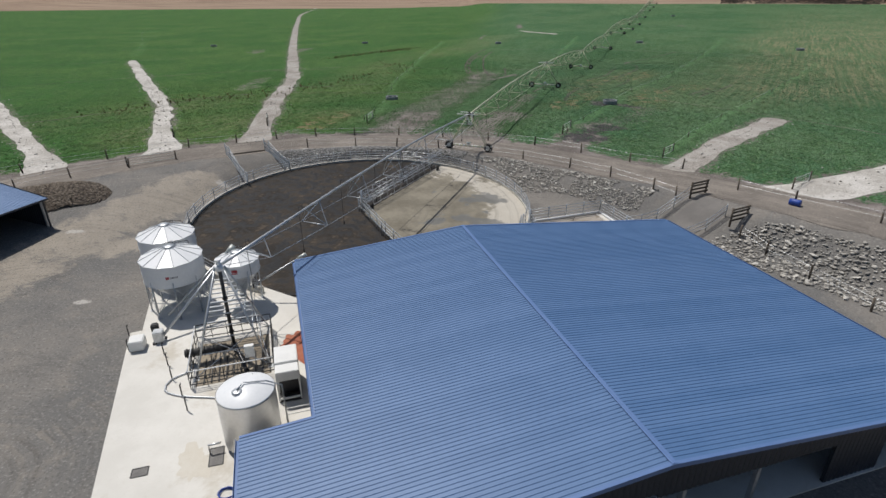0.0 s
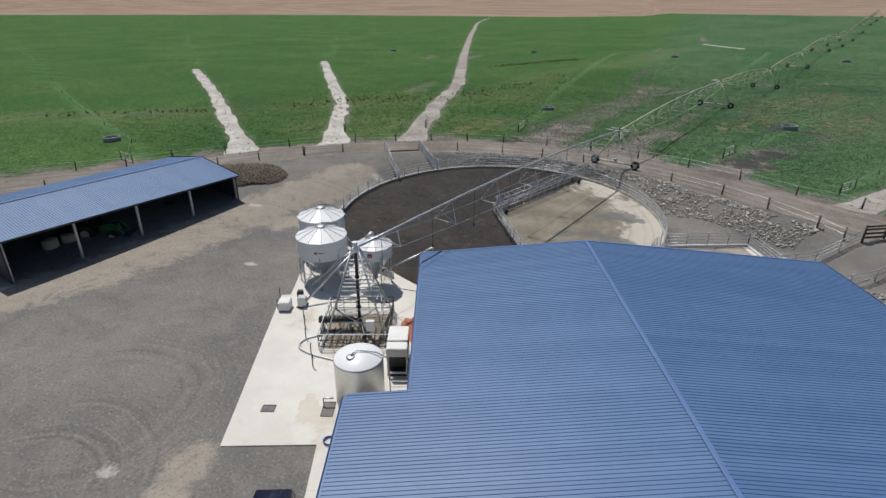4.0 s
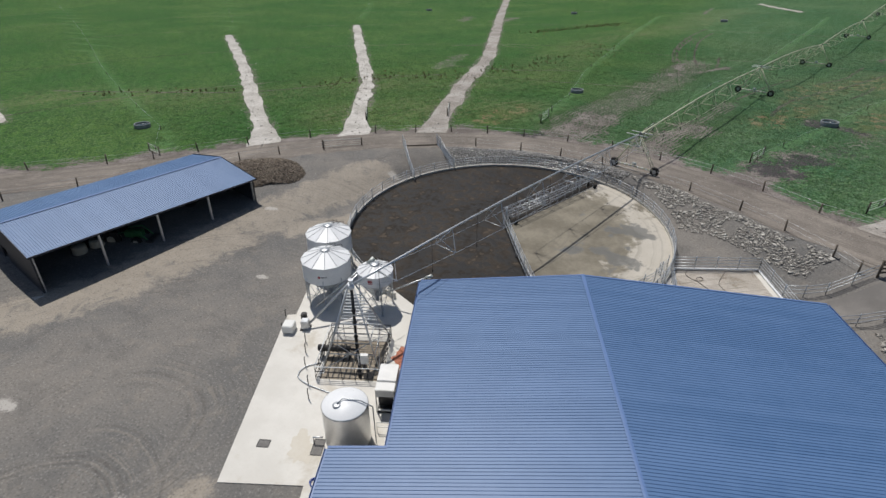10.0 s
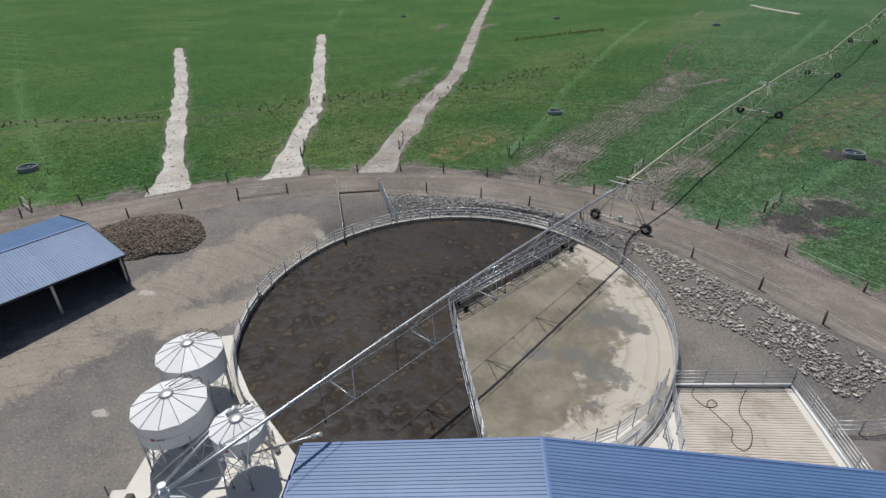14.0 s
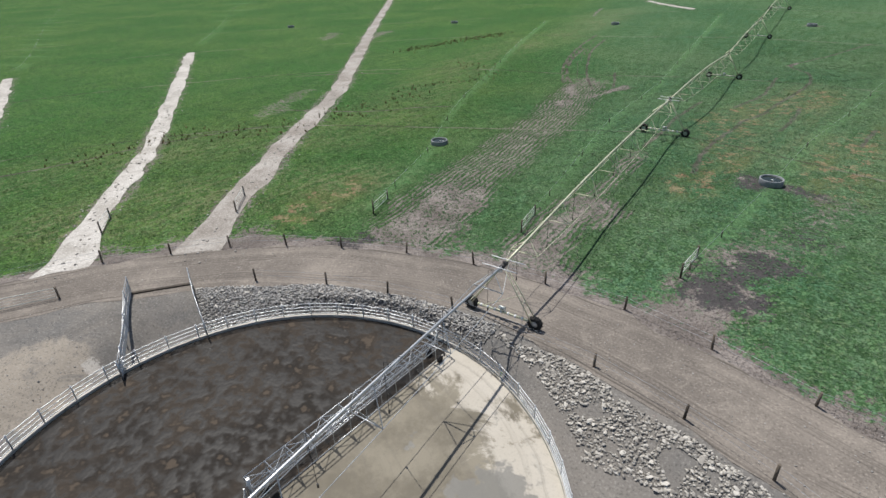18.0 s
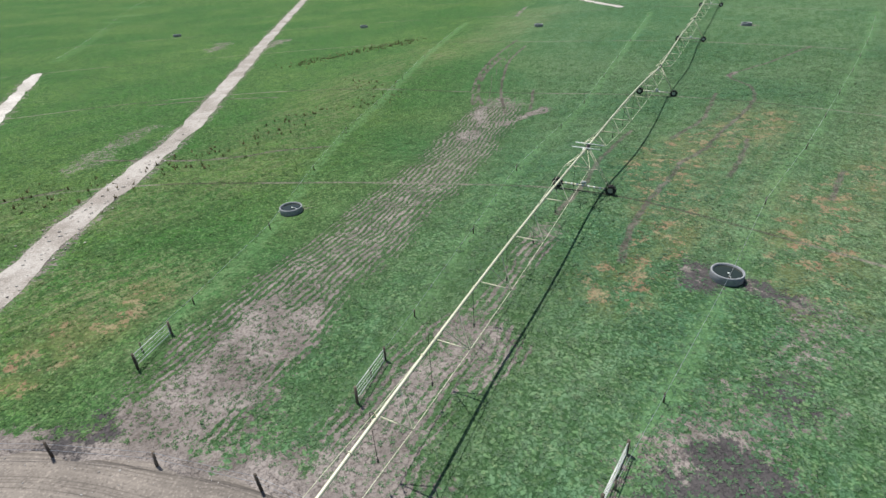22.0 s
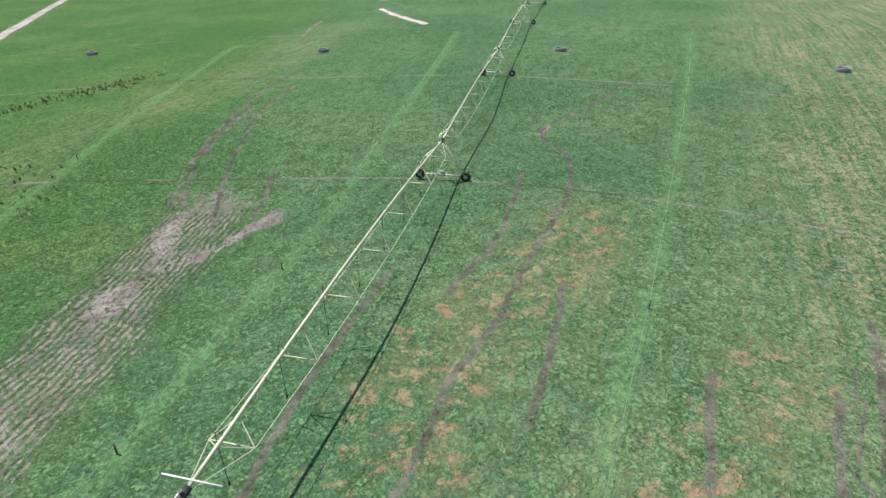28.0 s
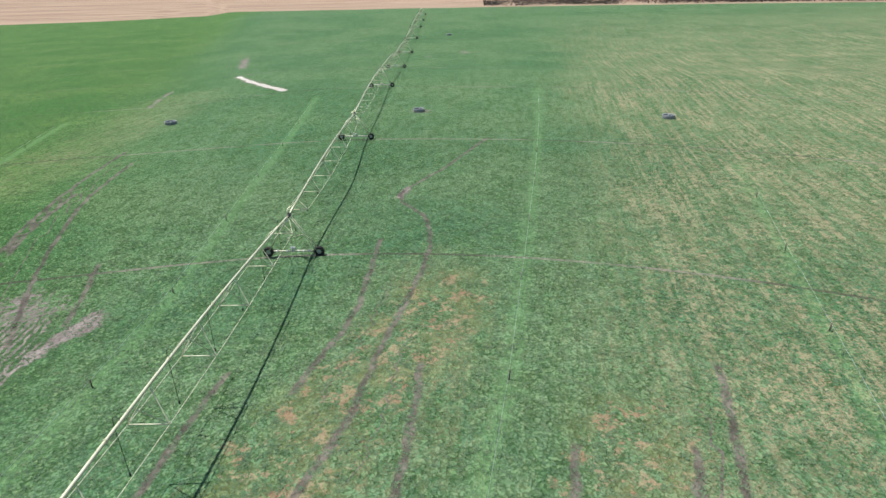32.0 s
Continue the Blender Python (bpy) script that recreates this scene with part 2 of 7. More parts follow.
def rise(x, y):
    """The pasture swells under the second drive tower, dips beyond it and climbs past the third."""
    s = (x + 11.9) * 0.362 + (y - 25.9) * 0.932
    up = np.interp(s, [100, 125, 165, 207, 248, 289, 331, 372, 413, 454, 520, 700, 900], [0, 0.35, 1.5, 3.5, 2.9, 3.3, 5.4, 8.0, 9.4, 11.2, 10.8, 7.0, 5.6])
    dip = -1.5 * bulge(x, y, 6, 136, 15.8) - 0.9 * bulge(x, y, 49, 158, 9.0) - 0.8 * bulge(x, y, -13, 100, 9.0)
    swell = 0.85 * bulge(x, y, 18, 101, 8.0) + 0.45 * bulge(x, y, 26, 100, 20.0)
    return up * (0.25 * smooth(-160, 0, x) + 0.75 * smooth(8, 56, x)) + dip + swell


def elevation(x, y):
    x, y = np.asarray(x, float), np.asarray(y, float)
    d, side, _ = away(x, y, ROAD_LINE)
    road = -0.75 - 0.016 * np.clip(-5 - x, 0, 60)
    field = -0.15 - 0.022 * np.clip(-8 - x, 0, 60) + 0.22 * ripple(x, y, 23) + rise(x, y)
    out = np.where(d < 3.4, road, road + (field - road) * smooth(3.4, 16, d))
    wide = 5.0 + 19.0 * smooth(-21, -31, x)
    fall = smooth(3.2, 3.4 + wide, d)
    inside = road + (PLATFORM - road) * fall
    r = np.hypot(x - YARD[0], y - YARD[1])
    inside = np.where(r < YARD_R + 3, inside + (yard_floor(y) - 0.06 - inside) * smooth(YARD_R + 1.2, YARD_R + 0.2, r), inside)
    z = np.where(side > 0, out, np.where(d < 3.2, road, inside))
    far = np.hypot(x, y)
    z = z + 0.000004 * np.clip(far - 330, 0, 1200) ** 2 + 0.00012 * np.clip(far - 1000, 0, 900) ** 2
    return z


def height(x, y):
    return float(elevation(np.array([x]), np.array([y]))[0])


def grid_object(name, xs, ys, mat, values=None, lift=0.0):
    """A sheet over the lie of the land, with named values for its material."""
    gx, gy = np.meshgrid(xs, ys)
    gz = elevation(gx, gy) + lift
    d, side, _ = away(gx, gy, ROAD_LINE)
    gz = gz - 0.3 * np.where(side < 0, smooth(3.6, 6.0, d), 0)
    n, m = len(xs), len(ys)
    co = np.stack([gx, gy, gz], -1).reshape(-1, 3)
    i = (np.arange(m - 1)[:, None] * n + np.arange(n - 1)[None, :]).ravel()
    quads = np.stack([i, i + 1, i + n + 1, i + n], -1)
    me = bpy.data.meshes.new(name)
    me.vertices.add(len(co))
    me.vertices.foreach_set("co", co.ravel())
    me.loops.add(quads.size)
    me.loops.foreach_set("vertex_index", quads.ravel())
    me.polygons.add(len(quads))
    me.polygons.foreach_set("loop_start", np.arange(len(quads)) * 4)
    me.polygons.foreach_set("use_smooth", np.ones(len(quads), bool))
    me.update()
    for key, f in (values or {}).items():
        a = me.attributes.new(key, "FLOAT", "POINT")
        a.data.foreach_set("value", f(gx, gy).astype(np.float32).ravel())
    me.materials.append(mat)
    return new(name, me)


def patch(name, inside, bounds, step, mat, lift=0.02, level=None, values=None):
    """The part of the land where inside(x, y) is above 0, cut along that line, as a sheet of its own."""
    xs, ys = np.arange(bounds[0], bounds[1] + step, step), np.arange(bounds[2], bounds[3] + step, step)
    gx, gy = np.meshgrid(xs, ys)
    f = inside(gx, gy)
    verts, faces, index = [], [], {}

    def corner(i, j):
        if (i, j) not in index:
            index[i, j] = len(verts)
            verts.append((gx[j, i], gy[j, i]))
        return index[i, j]

    def cut(a, b):
        key = (a, b) if a < b else (b, a)
        if key not in index:
            (i, j), (k, l) = key
            t = f[j, i] / (f[j, i] - f[l, k])
            index[key] = len(verts)
            verts.append((gx[j, i] + t * (gx[l, k] - gx[j, i]), gy[j, i] + t * (gy[l, k] - gy[j, i])))
        return index[key]

    some = (f[:-1, :-1] > 0) | (f[1:, :-1] > 0) | (f[:-1, 1:] > 0) | (f[1:, 1:] > 0)
    for j, i in zip(*np.nonzero(some)):
        ring = [(i, j), (i + 1, j), (i + 1, j + 1), (i, j + 1)]
        if all(f[b, a] > 0 for a, b in ring):
            faces.append([corner(*c) for c in ring])
            continue
        face = []
        for a, b in zip(ring, ring[1:] + ring[:1]):
            va, vb = f[a[1], a[0]], f[b[1], b[0]]
            if va > 0:
                face.append(corner(*a))
            if (va > 0) != (vb > 0):
                face.append(cut(a, b))
        if len(face) > 2:
            faces.append(face)
    v = np.array(verts)
    z = elevation(v[:, 0], v[:, 1]) if level is None else level(v[:, 0], v[:, 1])
    me = bpy.data.meshes.new(name)
    me.from_pydata(np.column_stack([v, z + lift]).tolist(), [], faces)
    me.polygons.foreach_set("use_smooth", np.ones(len(me.polygons), bool))
    for key, g in (values or {}).items():
        a = me.attributes.new(key, "FLOAT", "POINT")
        a.data.foreach_set("value", g(v[:, 0], v[:, 1]).astype(np.float32))
    me.materials.append(mat)
    return new(name, me)

# ---- ground ----
PIVOT = Vector((-11.9, 25.9, 2.66))
ARM = Vector((0.362, 0.932, 0)).normalized()
SPAN = 41.35
FENCES = {
    "a": [(-12, 79.2), (-10.7, 91), (-11.5, 117.3), (-10.9, 132.9), (-8.5, 161.4), (-7.4, 172.5), (-2.4, 220.9)],
    "b": [(3.2, 77.9), (6.6, 88.9), (9.6, 101), (13.8, 116.7), (17.6, 126.9), (21.9, 138.7), (26.7, 153.1), (34.1, 175.8), (47.1, 215.2)],
    "c": [(16, 71.5), (22.5, 82.1), (29.3, 93.8), (37, 107.5), (43.1, 115.9), (50.3, 127.4), (57.1, 138.3), (65, 151), (80.7, 177), (95.5, 203.4)],
    "d": [(-55.5, 49.5), (-58.1, 53.8), (-101.7, 80.1), (-179.5, 132), (-390, 265)],
    "e": [(26, 62), (39.5, 79), (59.5, 102.9), (93.3, 144.7)],
    "f": [(-125.6, 142.6), (-133.9, 154.5), (-211.3, 236.9), (-268, 302)],
    "g": [(-101.1, 181.7), (-119.8, 221.6), (-164.3, 307.5), (-186.6, 356)],
}
FENCE_LINES = {k: curve(v, 6.0) for k, v in FENCES.items()}
# line, half width, unevenness of the edge, how bare
MUD = [
    (curve([(-9.5, 73), (-6.8, 77.5), (-4.9, 84), (-1.8, 94), (1.9, 106), (5.0, 118), (7.0, 130), (9.5, 141)], 3.0), 4.2, 1.0, 0.76),
    (curve([(3, 70.5), (6.2, 77), (9.0, 82.6), (12.0, 90.4), (14.2, 95)], 3.0), 1.1, 0.7, 0.68),
    (curve([(17.4, 67.5), (20, 71), (22.8, 75), (29.9, 83.7)], 3.0), 3.2, 1.4, 0.56),
    (curve([(-7.5, 72), (-6.0, 77.1), (-4.6, 82)], 3.0), 4.6, 1.7, 0.95),
    (curve([(3.5, 71), (6.4, 76.8), (8.8, 81.1)], 3.0), 2.6, 1.4, 0.88),
    (curve([(15.5, 66.0), (18.8, 70.5), (21, 73)], 3.0), 3.2, 1.6, 0.85),
    (curve([(4.6, 122), (5.4, 125.5), (6.2, 130), (6.1, 135.5), (6.2, 139.5)], 1.0), 1.5, 1.0, 1.0),
    (curve([(10.5, 131), (12.0, 132.4), (13.9, 134.8), (15.4, 137.4)], 1.0), 1.2, 1.0, 0.98),
    (curve([(46.8, 152.8), (49.0, 155.6)], 1.0), 0.8, 0.4, 1.0),
    (curve([(11.8, 230.4), (15.3, 252.7)], 3.0), 0.8, 0.4, 0.8),
    (curve([(96.6, 280.4), (119.1, 290.7)], 3.0), 0.9, 0.4, 0.9),
    (curve([(25.0, 88.4), (28.6, 87.6)], 1.0), 2.0, 1.8, 0.88),
    (curve([(-10.7, 100.9), (-9.6, 101.6)], 1.0), 1.5, 0.5, 0.5),
    (curve([(63, 192.8), (63.8, 192.7)], 1.0), 2.0, 0.8, 0.85),
    (curve([(-52.5, 193), (-51.5, 206)], 3.0), 3.0, 1.4, 0.75),
    (curve([(-66, 192), (-69, 206)], 3.0), 2.4, 1.4, 0.75),
    (curve([(36.8, 318.3), (35.2, 302), (34.2, 287)], 3.0), 2.0, 1.0, 0.8),
    (curve([(-41.2, 110), (-41.2, 117), (-41.8, 127)], 3.0), 2.2, 1.5, 0.62),
]
# trodden paths: line, half width, edge, how bare
PATHS = [
    (curve([(4.9, 139.5), (4.4, 148.9), (5.0, 159.1), (7.6, 172.9), (12.1, 191.7)], 3.0), 0.5, 0.3, 0.8),
    (curve([(6.6, 139.5), (5.3, 147.9), (5.9, 158), (9, 172)], 3.0), 0.5, 0.3, 0.7),
    (curve([(10.3, 134.4), (9.2, 146.5), (9.4, 156.3), (10.4, 168), (14, 184)], 3.0), 0.5, 0.3, 0.8),
    (curve([(13.6, 136), (14.0, 140), (14.6, 149.3)], 3.0), 0.5, 0.3, 0.8),
    (curve([(14.4, 96.0), (15.4, 98.3), (17.0, 101.5), (18.7, 105.9), (20.4, 111.7), (23.9, 119.9), (27.0, 125.5)], 3.0), 0.42, 0.25, 0.8),
    (curve([(18.8, 89), (20.9, 95.4), (22.8, 99.4), (26.8, 107.1), (28.8, 111.3), (30.9, 113.9), (33.4, 117.4), (36.3, 122.4), (40.6, 128.8), (45.1, 136.6), (47.5, 144.6), (47.3, 153.7), (57.6, 162.0), (68.4, 171.7)], 3.0), 0.42, 0.25, 0.85),
    (curve([(31.4, 105.5), (33.1, 108.8), (34.6, 111.6), (36.4, 115.1), (39, 121)], 3.0), 0.4, 0.25, 0.55),
    (curve([(29.0, 118.5), (30.2, 120.5), (32.8, 123.8), (36.1, 128.6), (42.0, 142.5)], 3.0), 0.4, 0.25, 0.5),
    (curve([(44.7, 110.5), (42.1, 106.9), (38.6, 101)], 3.0), 0.4, 0.25, 0.6),
    (curve([(57.5, 113.4), (55.8, 111.2), (51.4, 105.5), (47.0, 100.8), (43, 96)], 3.0), 0.45, 0.3, 0.7),
    (curve([(50.5, 108), (47.8, 104.6), (45.0, 101.2), (42, 98)], 3.0), 0.4, 0.3, 0.8),
    (curve([(-42.6, 113.6), (-25.8, 113.7), (-17.7, 117.5), (-10.4, 119.7)], 3.0), 0.6, 0.4, 0.6),
    (curve([(-100, 66), (-84.6, 71.1), (-62.2, 80.7), (-48.2, 95.8), (-36, 105.9)], 3.0), 0.7, 0.5, 0.6),
    (curve([(-52, 139.4), (-41, 142.6), (-27, 144)], 3.0), 0.4, 0.2, 0.45),
]
LANES = [
    ([(-43.2, 55), (-46, 59.5), (-56, 70), (-85, 101), (-117.5, 133.5)], 2.4),
    ([(-34, 62.5), (-35.3, 66.5), (-37.4, 69.7), (-48.7, 93.3), (-66.3, 122), (-94.3, 167.5)], 2.4),
    ([(-24.0, 66.5), (-25.0, 70), (-28.3, 87.4), (-30.4, 96.5), (-34.6, 123), (-41.5, 150), (-59, 215), (-79, 293), (-96, 360), (-118, 450), (-150, 580), (-172, 690), (-190, 800), (-214, 930)], 2.9),
    ([(23.5, 54.5), (26.5, 57.5), (36, 67.5), (46.8, 78.2)], 3.0),
    ([(31, 47.5), (37, 49.6), (46, 53), (60, 60), (80, 73)], 5.0),
    ([(41.2, 227.4), (36, 246), (32.3, 265.8)], 1.5),
    ([(-88, 49.5), (-97, 54), (-112, 62)], 3.0),
]
LANE_LINES = [(curve(p, 3.0), w) for p, w in LANES]


def bare(x, y):
    d, side, _ = away(x, y, ROAD_LINE)
    f = 1.05 * smooth(8.5, 3.0, d + 3.0 * (grain(x, y, 3.1, 1) - 0.5) + 1.5 * (grain(x, y, 1.2, 2) - 0.5))
    for line, wide, edge, amount in MUD:
        m, _, s = away(x, y, line)
        f = np.maximum(f, amount * smooth(wide * 1.5, wide * 0.35, m + 2 * edge * (grain(x, y, 2.0, 4) - 0.5)))
    for line, wide in LANE_LINES:
        m, _, _ = away(x, y, line)
        f = np.maximum(f, 0.75 * smooth(wide * 0.5 + 1.6, wide * 0.5, m + 0.5 * ripple(x, y, 2.0, 3.0)))
    return f


def nearest(x, y, group):
    """Signed distance across the nearest line of a group, and how far that line counts here."""
    best, out, on = np.full(x.shape, 1e9), np.zeros(x.shape), np.zeros(x.shape)
    for line, wide, edge, amount in group:
        m, s, a = away(x, y, line)
        total = sum(math.hypot(q[0] - p[0], q[1] - p[1]) for p, q in zip(line, line[1:]))
        near = m < best
        fade = min(3.0, total * 0.2)
        inside = amount * smooth(0.2, fade, a) * smooth(total - 0.2, total - fade, a)
        best, out, on = np.where(near, m, best), np.where(near, m * s, out), np.where(near, inside, on)
    return out, on, best


def track(x, y):
    return nearest(x, y, MUD[:2])[0]


def rows_here(x, y):
    _, on, d = nearest(x, y, MUD[:2])
    return on * smooth(5.8, 3.8, d)


def path_across(x, y):
    return nearest(x, y, PATHS)[0]


def path_here(x, y):
    _, on, d = nearest(x, y, PATHS)
    return on * smooth(2.4, 1.5, d)


SALMON = [(curve([(17.6, 87.0), (23.2, 94.2), (25.9, 105)], 3.0), 4.5), (curve([(25.0, 108), (30.2, 115.7), (36.7, 120.8), (43.5, 127.5)], 3.0), 6.5), (curve([(31, 87.2), (38.6, 102), (48.2, 109)], 3.0), 5.0), (curve([(-19, 76.6), (-15.8, 84.6)], 3.0), 4.0)]


def salmon(x, y):
    """Where the sward is killed off in small tan patches."""
    f = np.zeros(x.shape)
    for line, wide in SALMON:
        f = np.maximum(f, smooth(wide, wide * 0.35, away(x, y, line)[0]))
    return f


def older(x, y):
    """Older, darker pasture towards the north-west."""
    return smooth(14, -22, x - 0.1 * (y - 70) + 6 * ripple(x, y, 30)) * 0.8


def dry(x, y):
    d = smooth(-2, 26, x - 16 - 0.6 * (y - 71.5) + 5 * ripple(x, y, 14)) * smooth(430, 190, y) * smooth(80, 106, y)
    e, _, _ = away(x, y, curve([(27.4, 98.5), (34.5, 113.3), (43.1, 130)], 5.0))
    d = np.maximum(d, 0.35 * smooth(10, 2, e))
    e, _, _ = away(x, y, curve([(-95, 62), (-63.5, 77.2), (-47.2, 91.6), (-22.8, 109), (-16.3, 155.1), (3.9, 194.5), (21.1, 239.3)], 6.0))
    d = np.maximum(d, 0.4 * smooth(12, 2, e))
    e, _, _ = away(x, y, curve([(-40, 72), (-25.6, 83.1), (-15.8, 84.6)], 5.0))
    return np.maximum(d, 0.5 * smooth(11, 2, e))


def wet(x, y):
    """Soft churned ground that stays wet."""
    f = np.zeros(x.shape)
    for px, py, r in ((18.5, 69.5, 5.0), (21.5, 72.0, 4.0), (26.8, 88.3, 6.0), (-11.5, 73, 3.0), (26, 77.5, 3.0)):
        f = np.maximum(f, smooth(r, r * 0.4, np.hypot(x - px, y - py)))
    return f


def strips(x, y):
    f = np.zeros(x.shape)
    for line in FENCE_LINES.values():
        m, _, _ = away(x, y, line)
        f = np.maximum(f, smooth(1.0, 0.2, m))
    return f


def grass_colour(n, big, k=1.0):
    tones = [tuple(k * v for v in c) for c in ((0.084, 0.192, 0.104), (0.166, 0.264, 0.146), (0.046, 0.158, 0.018), (0.112, 0.212, 0.034))]
    young = n.mix(n.ramp(big, 0.35, 0.65), tones[0], tones[1])
    old = n.mix(n.ramp(big, 0.35, 0.65), tones[2], tones[3])
    return n.mix(n.attr("older").outputs["Fac"], young, old)


def ground_material():
    m = material("pasture", (0.05, 0.14, 0.03), 1.0, 0.0, 0.06)
    n = Nodes(m)
    fine = n.noise(6.0, 3.0, 0.65)
    mid = n.noise(0.55, 5.0, 0.65)
    big = n.noise(0.035, 4.0, 0.6)
    # tufts: uneven cells, each with its own tone; shade painted into gaps between them
    wobble = n.add("ShaderNodeTexNoise", Scale=1.7, Detail=3.0, Roughness=0.6)
    n.link(n.coords(), wobble.inputs["Vector"])
    shift = n.tree.nodes.new("ShaderNodeVectorMath")
    shift.operation = "MULTIPLY_ADD"
    shift.inputs[1].default_value = (0.55, 0.55, 0.0)
    n.link(wobble.outputs["Color"], shift.inputs[0])
    n.link(n.coords(), shift.inputs[2])
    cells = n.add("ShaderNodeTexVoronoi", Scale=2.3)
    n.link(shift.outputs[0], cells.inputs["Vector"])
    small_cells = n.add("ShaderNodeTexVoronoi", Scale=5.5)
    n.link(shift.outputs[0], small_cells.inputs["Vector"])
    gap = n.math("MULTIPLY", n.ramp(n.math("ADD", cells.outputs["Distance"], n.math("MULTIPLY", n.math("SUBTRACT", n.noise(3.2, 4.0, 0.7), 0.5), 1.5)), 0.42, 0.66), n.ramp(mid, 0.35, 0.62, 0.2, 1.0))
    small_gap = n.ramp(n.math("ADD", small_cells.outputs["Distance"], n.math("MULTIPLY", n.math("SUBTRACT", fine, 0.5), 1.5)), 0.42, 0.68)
    tone = n.add("ShaderNodeSeparateColor")
    n.link(cells.outputs["Color"], tone.inputs["Color"])
    tone2 = n.add("ShaderNodeSeparateColor")
    n.link(small_cells.outputs["Color"], tone2.inputs["Color"])
    rows = n.noise(1.0, 4.0, 0.65, n.stretched(0.12, 1.1, 1.0, radians(-66)))
    drill = n.noise(1.0, 4.0, 0.65, n.stretched(0.045, 1.5, 1.0, radians(-59)))
    g = grass_colour(n, big)
    g = n.mix(n.math("MULTIPLY", n.ramp(mid, 0.42, 0.7), 0.5), g, (0.135, 0.205, 0.085))
    g = n.mix(n.math("MULTIPLY", n.ramp(rows, 0.45, 0.62), 0.35), g, (0.06, 0.15, 0.045))
    g = n.mix(n.math("MULTIPLY", n.ramp(tone.outputs["Red"], 0.45, 1.0), 0.4), g, (0.15, 0.27, 0.115))
    g = n.mix(n.math("MULTIPLY", n.ramp(tone2.outputs["Green"], 0.62, 1.0), 0.5), g, (0.205, 0.275, 0.14))
    # shade between large and small tufts, mixed into the green as dark colour
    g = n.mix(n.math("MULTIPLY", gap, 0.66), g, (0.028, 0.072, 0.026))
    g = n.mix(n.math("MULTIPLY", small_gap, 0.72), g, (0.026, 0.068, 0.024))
    # drilled rows that thin out
    loose = n.math("ADD", n.math("MULTIPLY", drill, 0.3), n.math("ADD", n.math("MULTIPLY", n.noise(1.3, 5.0, 0.8), 0.45), n.math("MULTIPLY", fine, 0.38)))
    thin = n.math("MULTIPLY", n.attr("dry").outputs["Fac"], n.ramp(loose, 0.53, 0.63))
    thin = n.math("MULTIPLY", thin, n.ramp(n.noise(0.09, 4.0, 0.65), 0.25, 0.65, 0.25, 1.0))
    g = n.mix(n.math("MULTIPLY", thin, 0.8), g, n.mix(n.noise(0.7, 3.0), (0.42, 0.365, 0.22), (0.32, 0.25, 0.175)))
    g = n.mix(n.math("MULTIPLY", n.math("MULTIPLY", n.attr("strips").outputs["Fac"], n.ramp(fine, 0.3, 0.55, 0.3, 1.0)), 0.5), g, (0.145, 0.285, 0.12))
    patches = n.math("ADD", n.math("MULTIPLY", n.noise(0.4, 6.0, 0.75), 0.75), n.math("MULTIPLY", n.noise(2.6, 4.0, 0.7), 0.35))
    dryness = n.ramp(n.math("ADD", patches, n.math("MULTIPLY", n.attr("dry").outputs["Fac"], 0.1)), 0.72, 0.86)
    straw = n.mix(n.ramp(n.noise(0.11, 3.0), 0.4, 0.6), (0.26, 0.215, 0.095), (0.28, 0.155, 0.08))
    g = n.mix(n.math("MULTIPLY", dryness, 0.6), g, straw)
    # olive, worn sward round the dead patches
    dead_zone = n.attr("salmon").outputs["Fac"]
    g = n.mix(n.math("MULTIPLY", n.math("MULTIPLY", dead_zone, n.ramp(n.noise(0.28, 4.0, 0.65), 0.44, 0.62)), 0.42), g, (0.165, 0.165, 0.07))
    dead = n.math("ADD", n.math("MULTIPLY", n.noise(0.62, 5.0, 0.7), 0.75), n.math("MULTIPLY", n.noise(3.6, 3.0, 0.75), 0.32))
    dead = n.math("MULTIPLY", n.ramp(n.math("ADD", dead, n.math("MULTIPLY", dead_zone, 0.09)), 0.645, 0.7), dead_zone)
    g = n.mix(n.math("MULTIPLY", dead, 0.7), g, n.mix(n.ramp(n.noise(0.5, 3.0), 0.4, 0.6), (0.33, 0.262, 0.165), (0.33, 0.195, 0.135)))
    # wheel rings round the pivot
    p = n.coords()
    sub = n.add("ShaderNodeVectorMath")
    sub.operation = "DISTANCE"
    flat = n.add("ShaderNodeVectorMath")
    flat.operation = "MULTIPLY"
    flat.inputs[1].default_value = (1, 1, 0)
    n.link(p, flat.inputs[0])
    n.link(flat.outputs[0], sub.inputs[0])
    sub.inputs[1].default_value = (PIVOT.x, PIVOT.y, 0)
    r = n.math("DIVIDE", n.math("ADD", sub.outputs["Value"], 0.9), SPAN)
    off = n.math("MULTIPLY", n.math("ABSOLUTE", n.math("SUBTRACT", n.math("FRACT", n.math("ADD", r, 0.5)), 0.5)), SPAN)
    ring = n.math("MULTIPLY", n.ramp(n.math("ADD", off, n.math("MULTIPLY", n.math("SUBTRACT", n.noise(1.3, 4.0, 0.7), 0.5), 0.3)), 0.27, 0.13), n.ramp(n.noise(0.09, 3.0), 0.25, 0.5, 0.35, 1.0))
    soil = n.mix(n.ramp(n.noise(0.45, 5.0, 0.7), 0.35, 0.65), (0.16, 0.143, 0.132), (0.3, 0.266, 0.244))
    packed = n.mix(n.ramp(n.noise(0.3, 4.0), 0.35, 0.65), (0.19, 0.168, 0.155), (0.33, 0.296, 0.275))
    soil = n.mix(n.ramp(n.attr("bare").outputs["Fac"], 0.72, 1.0), soil, packed)
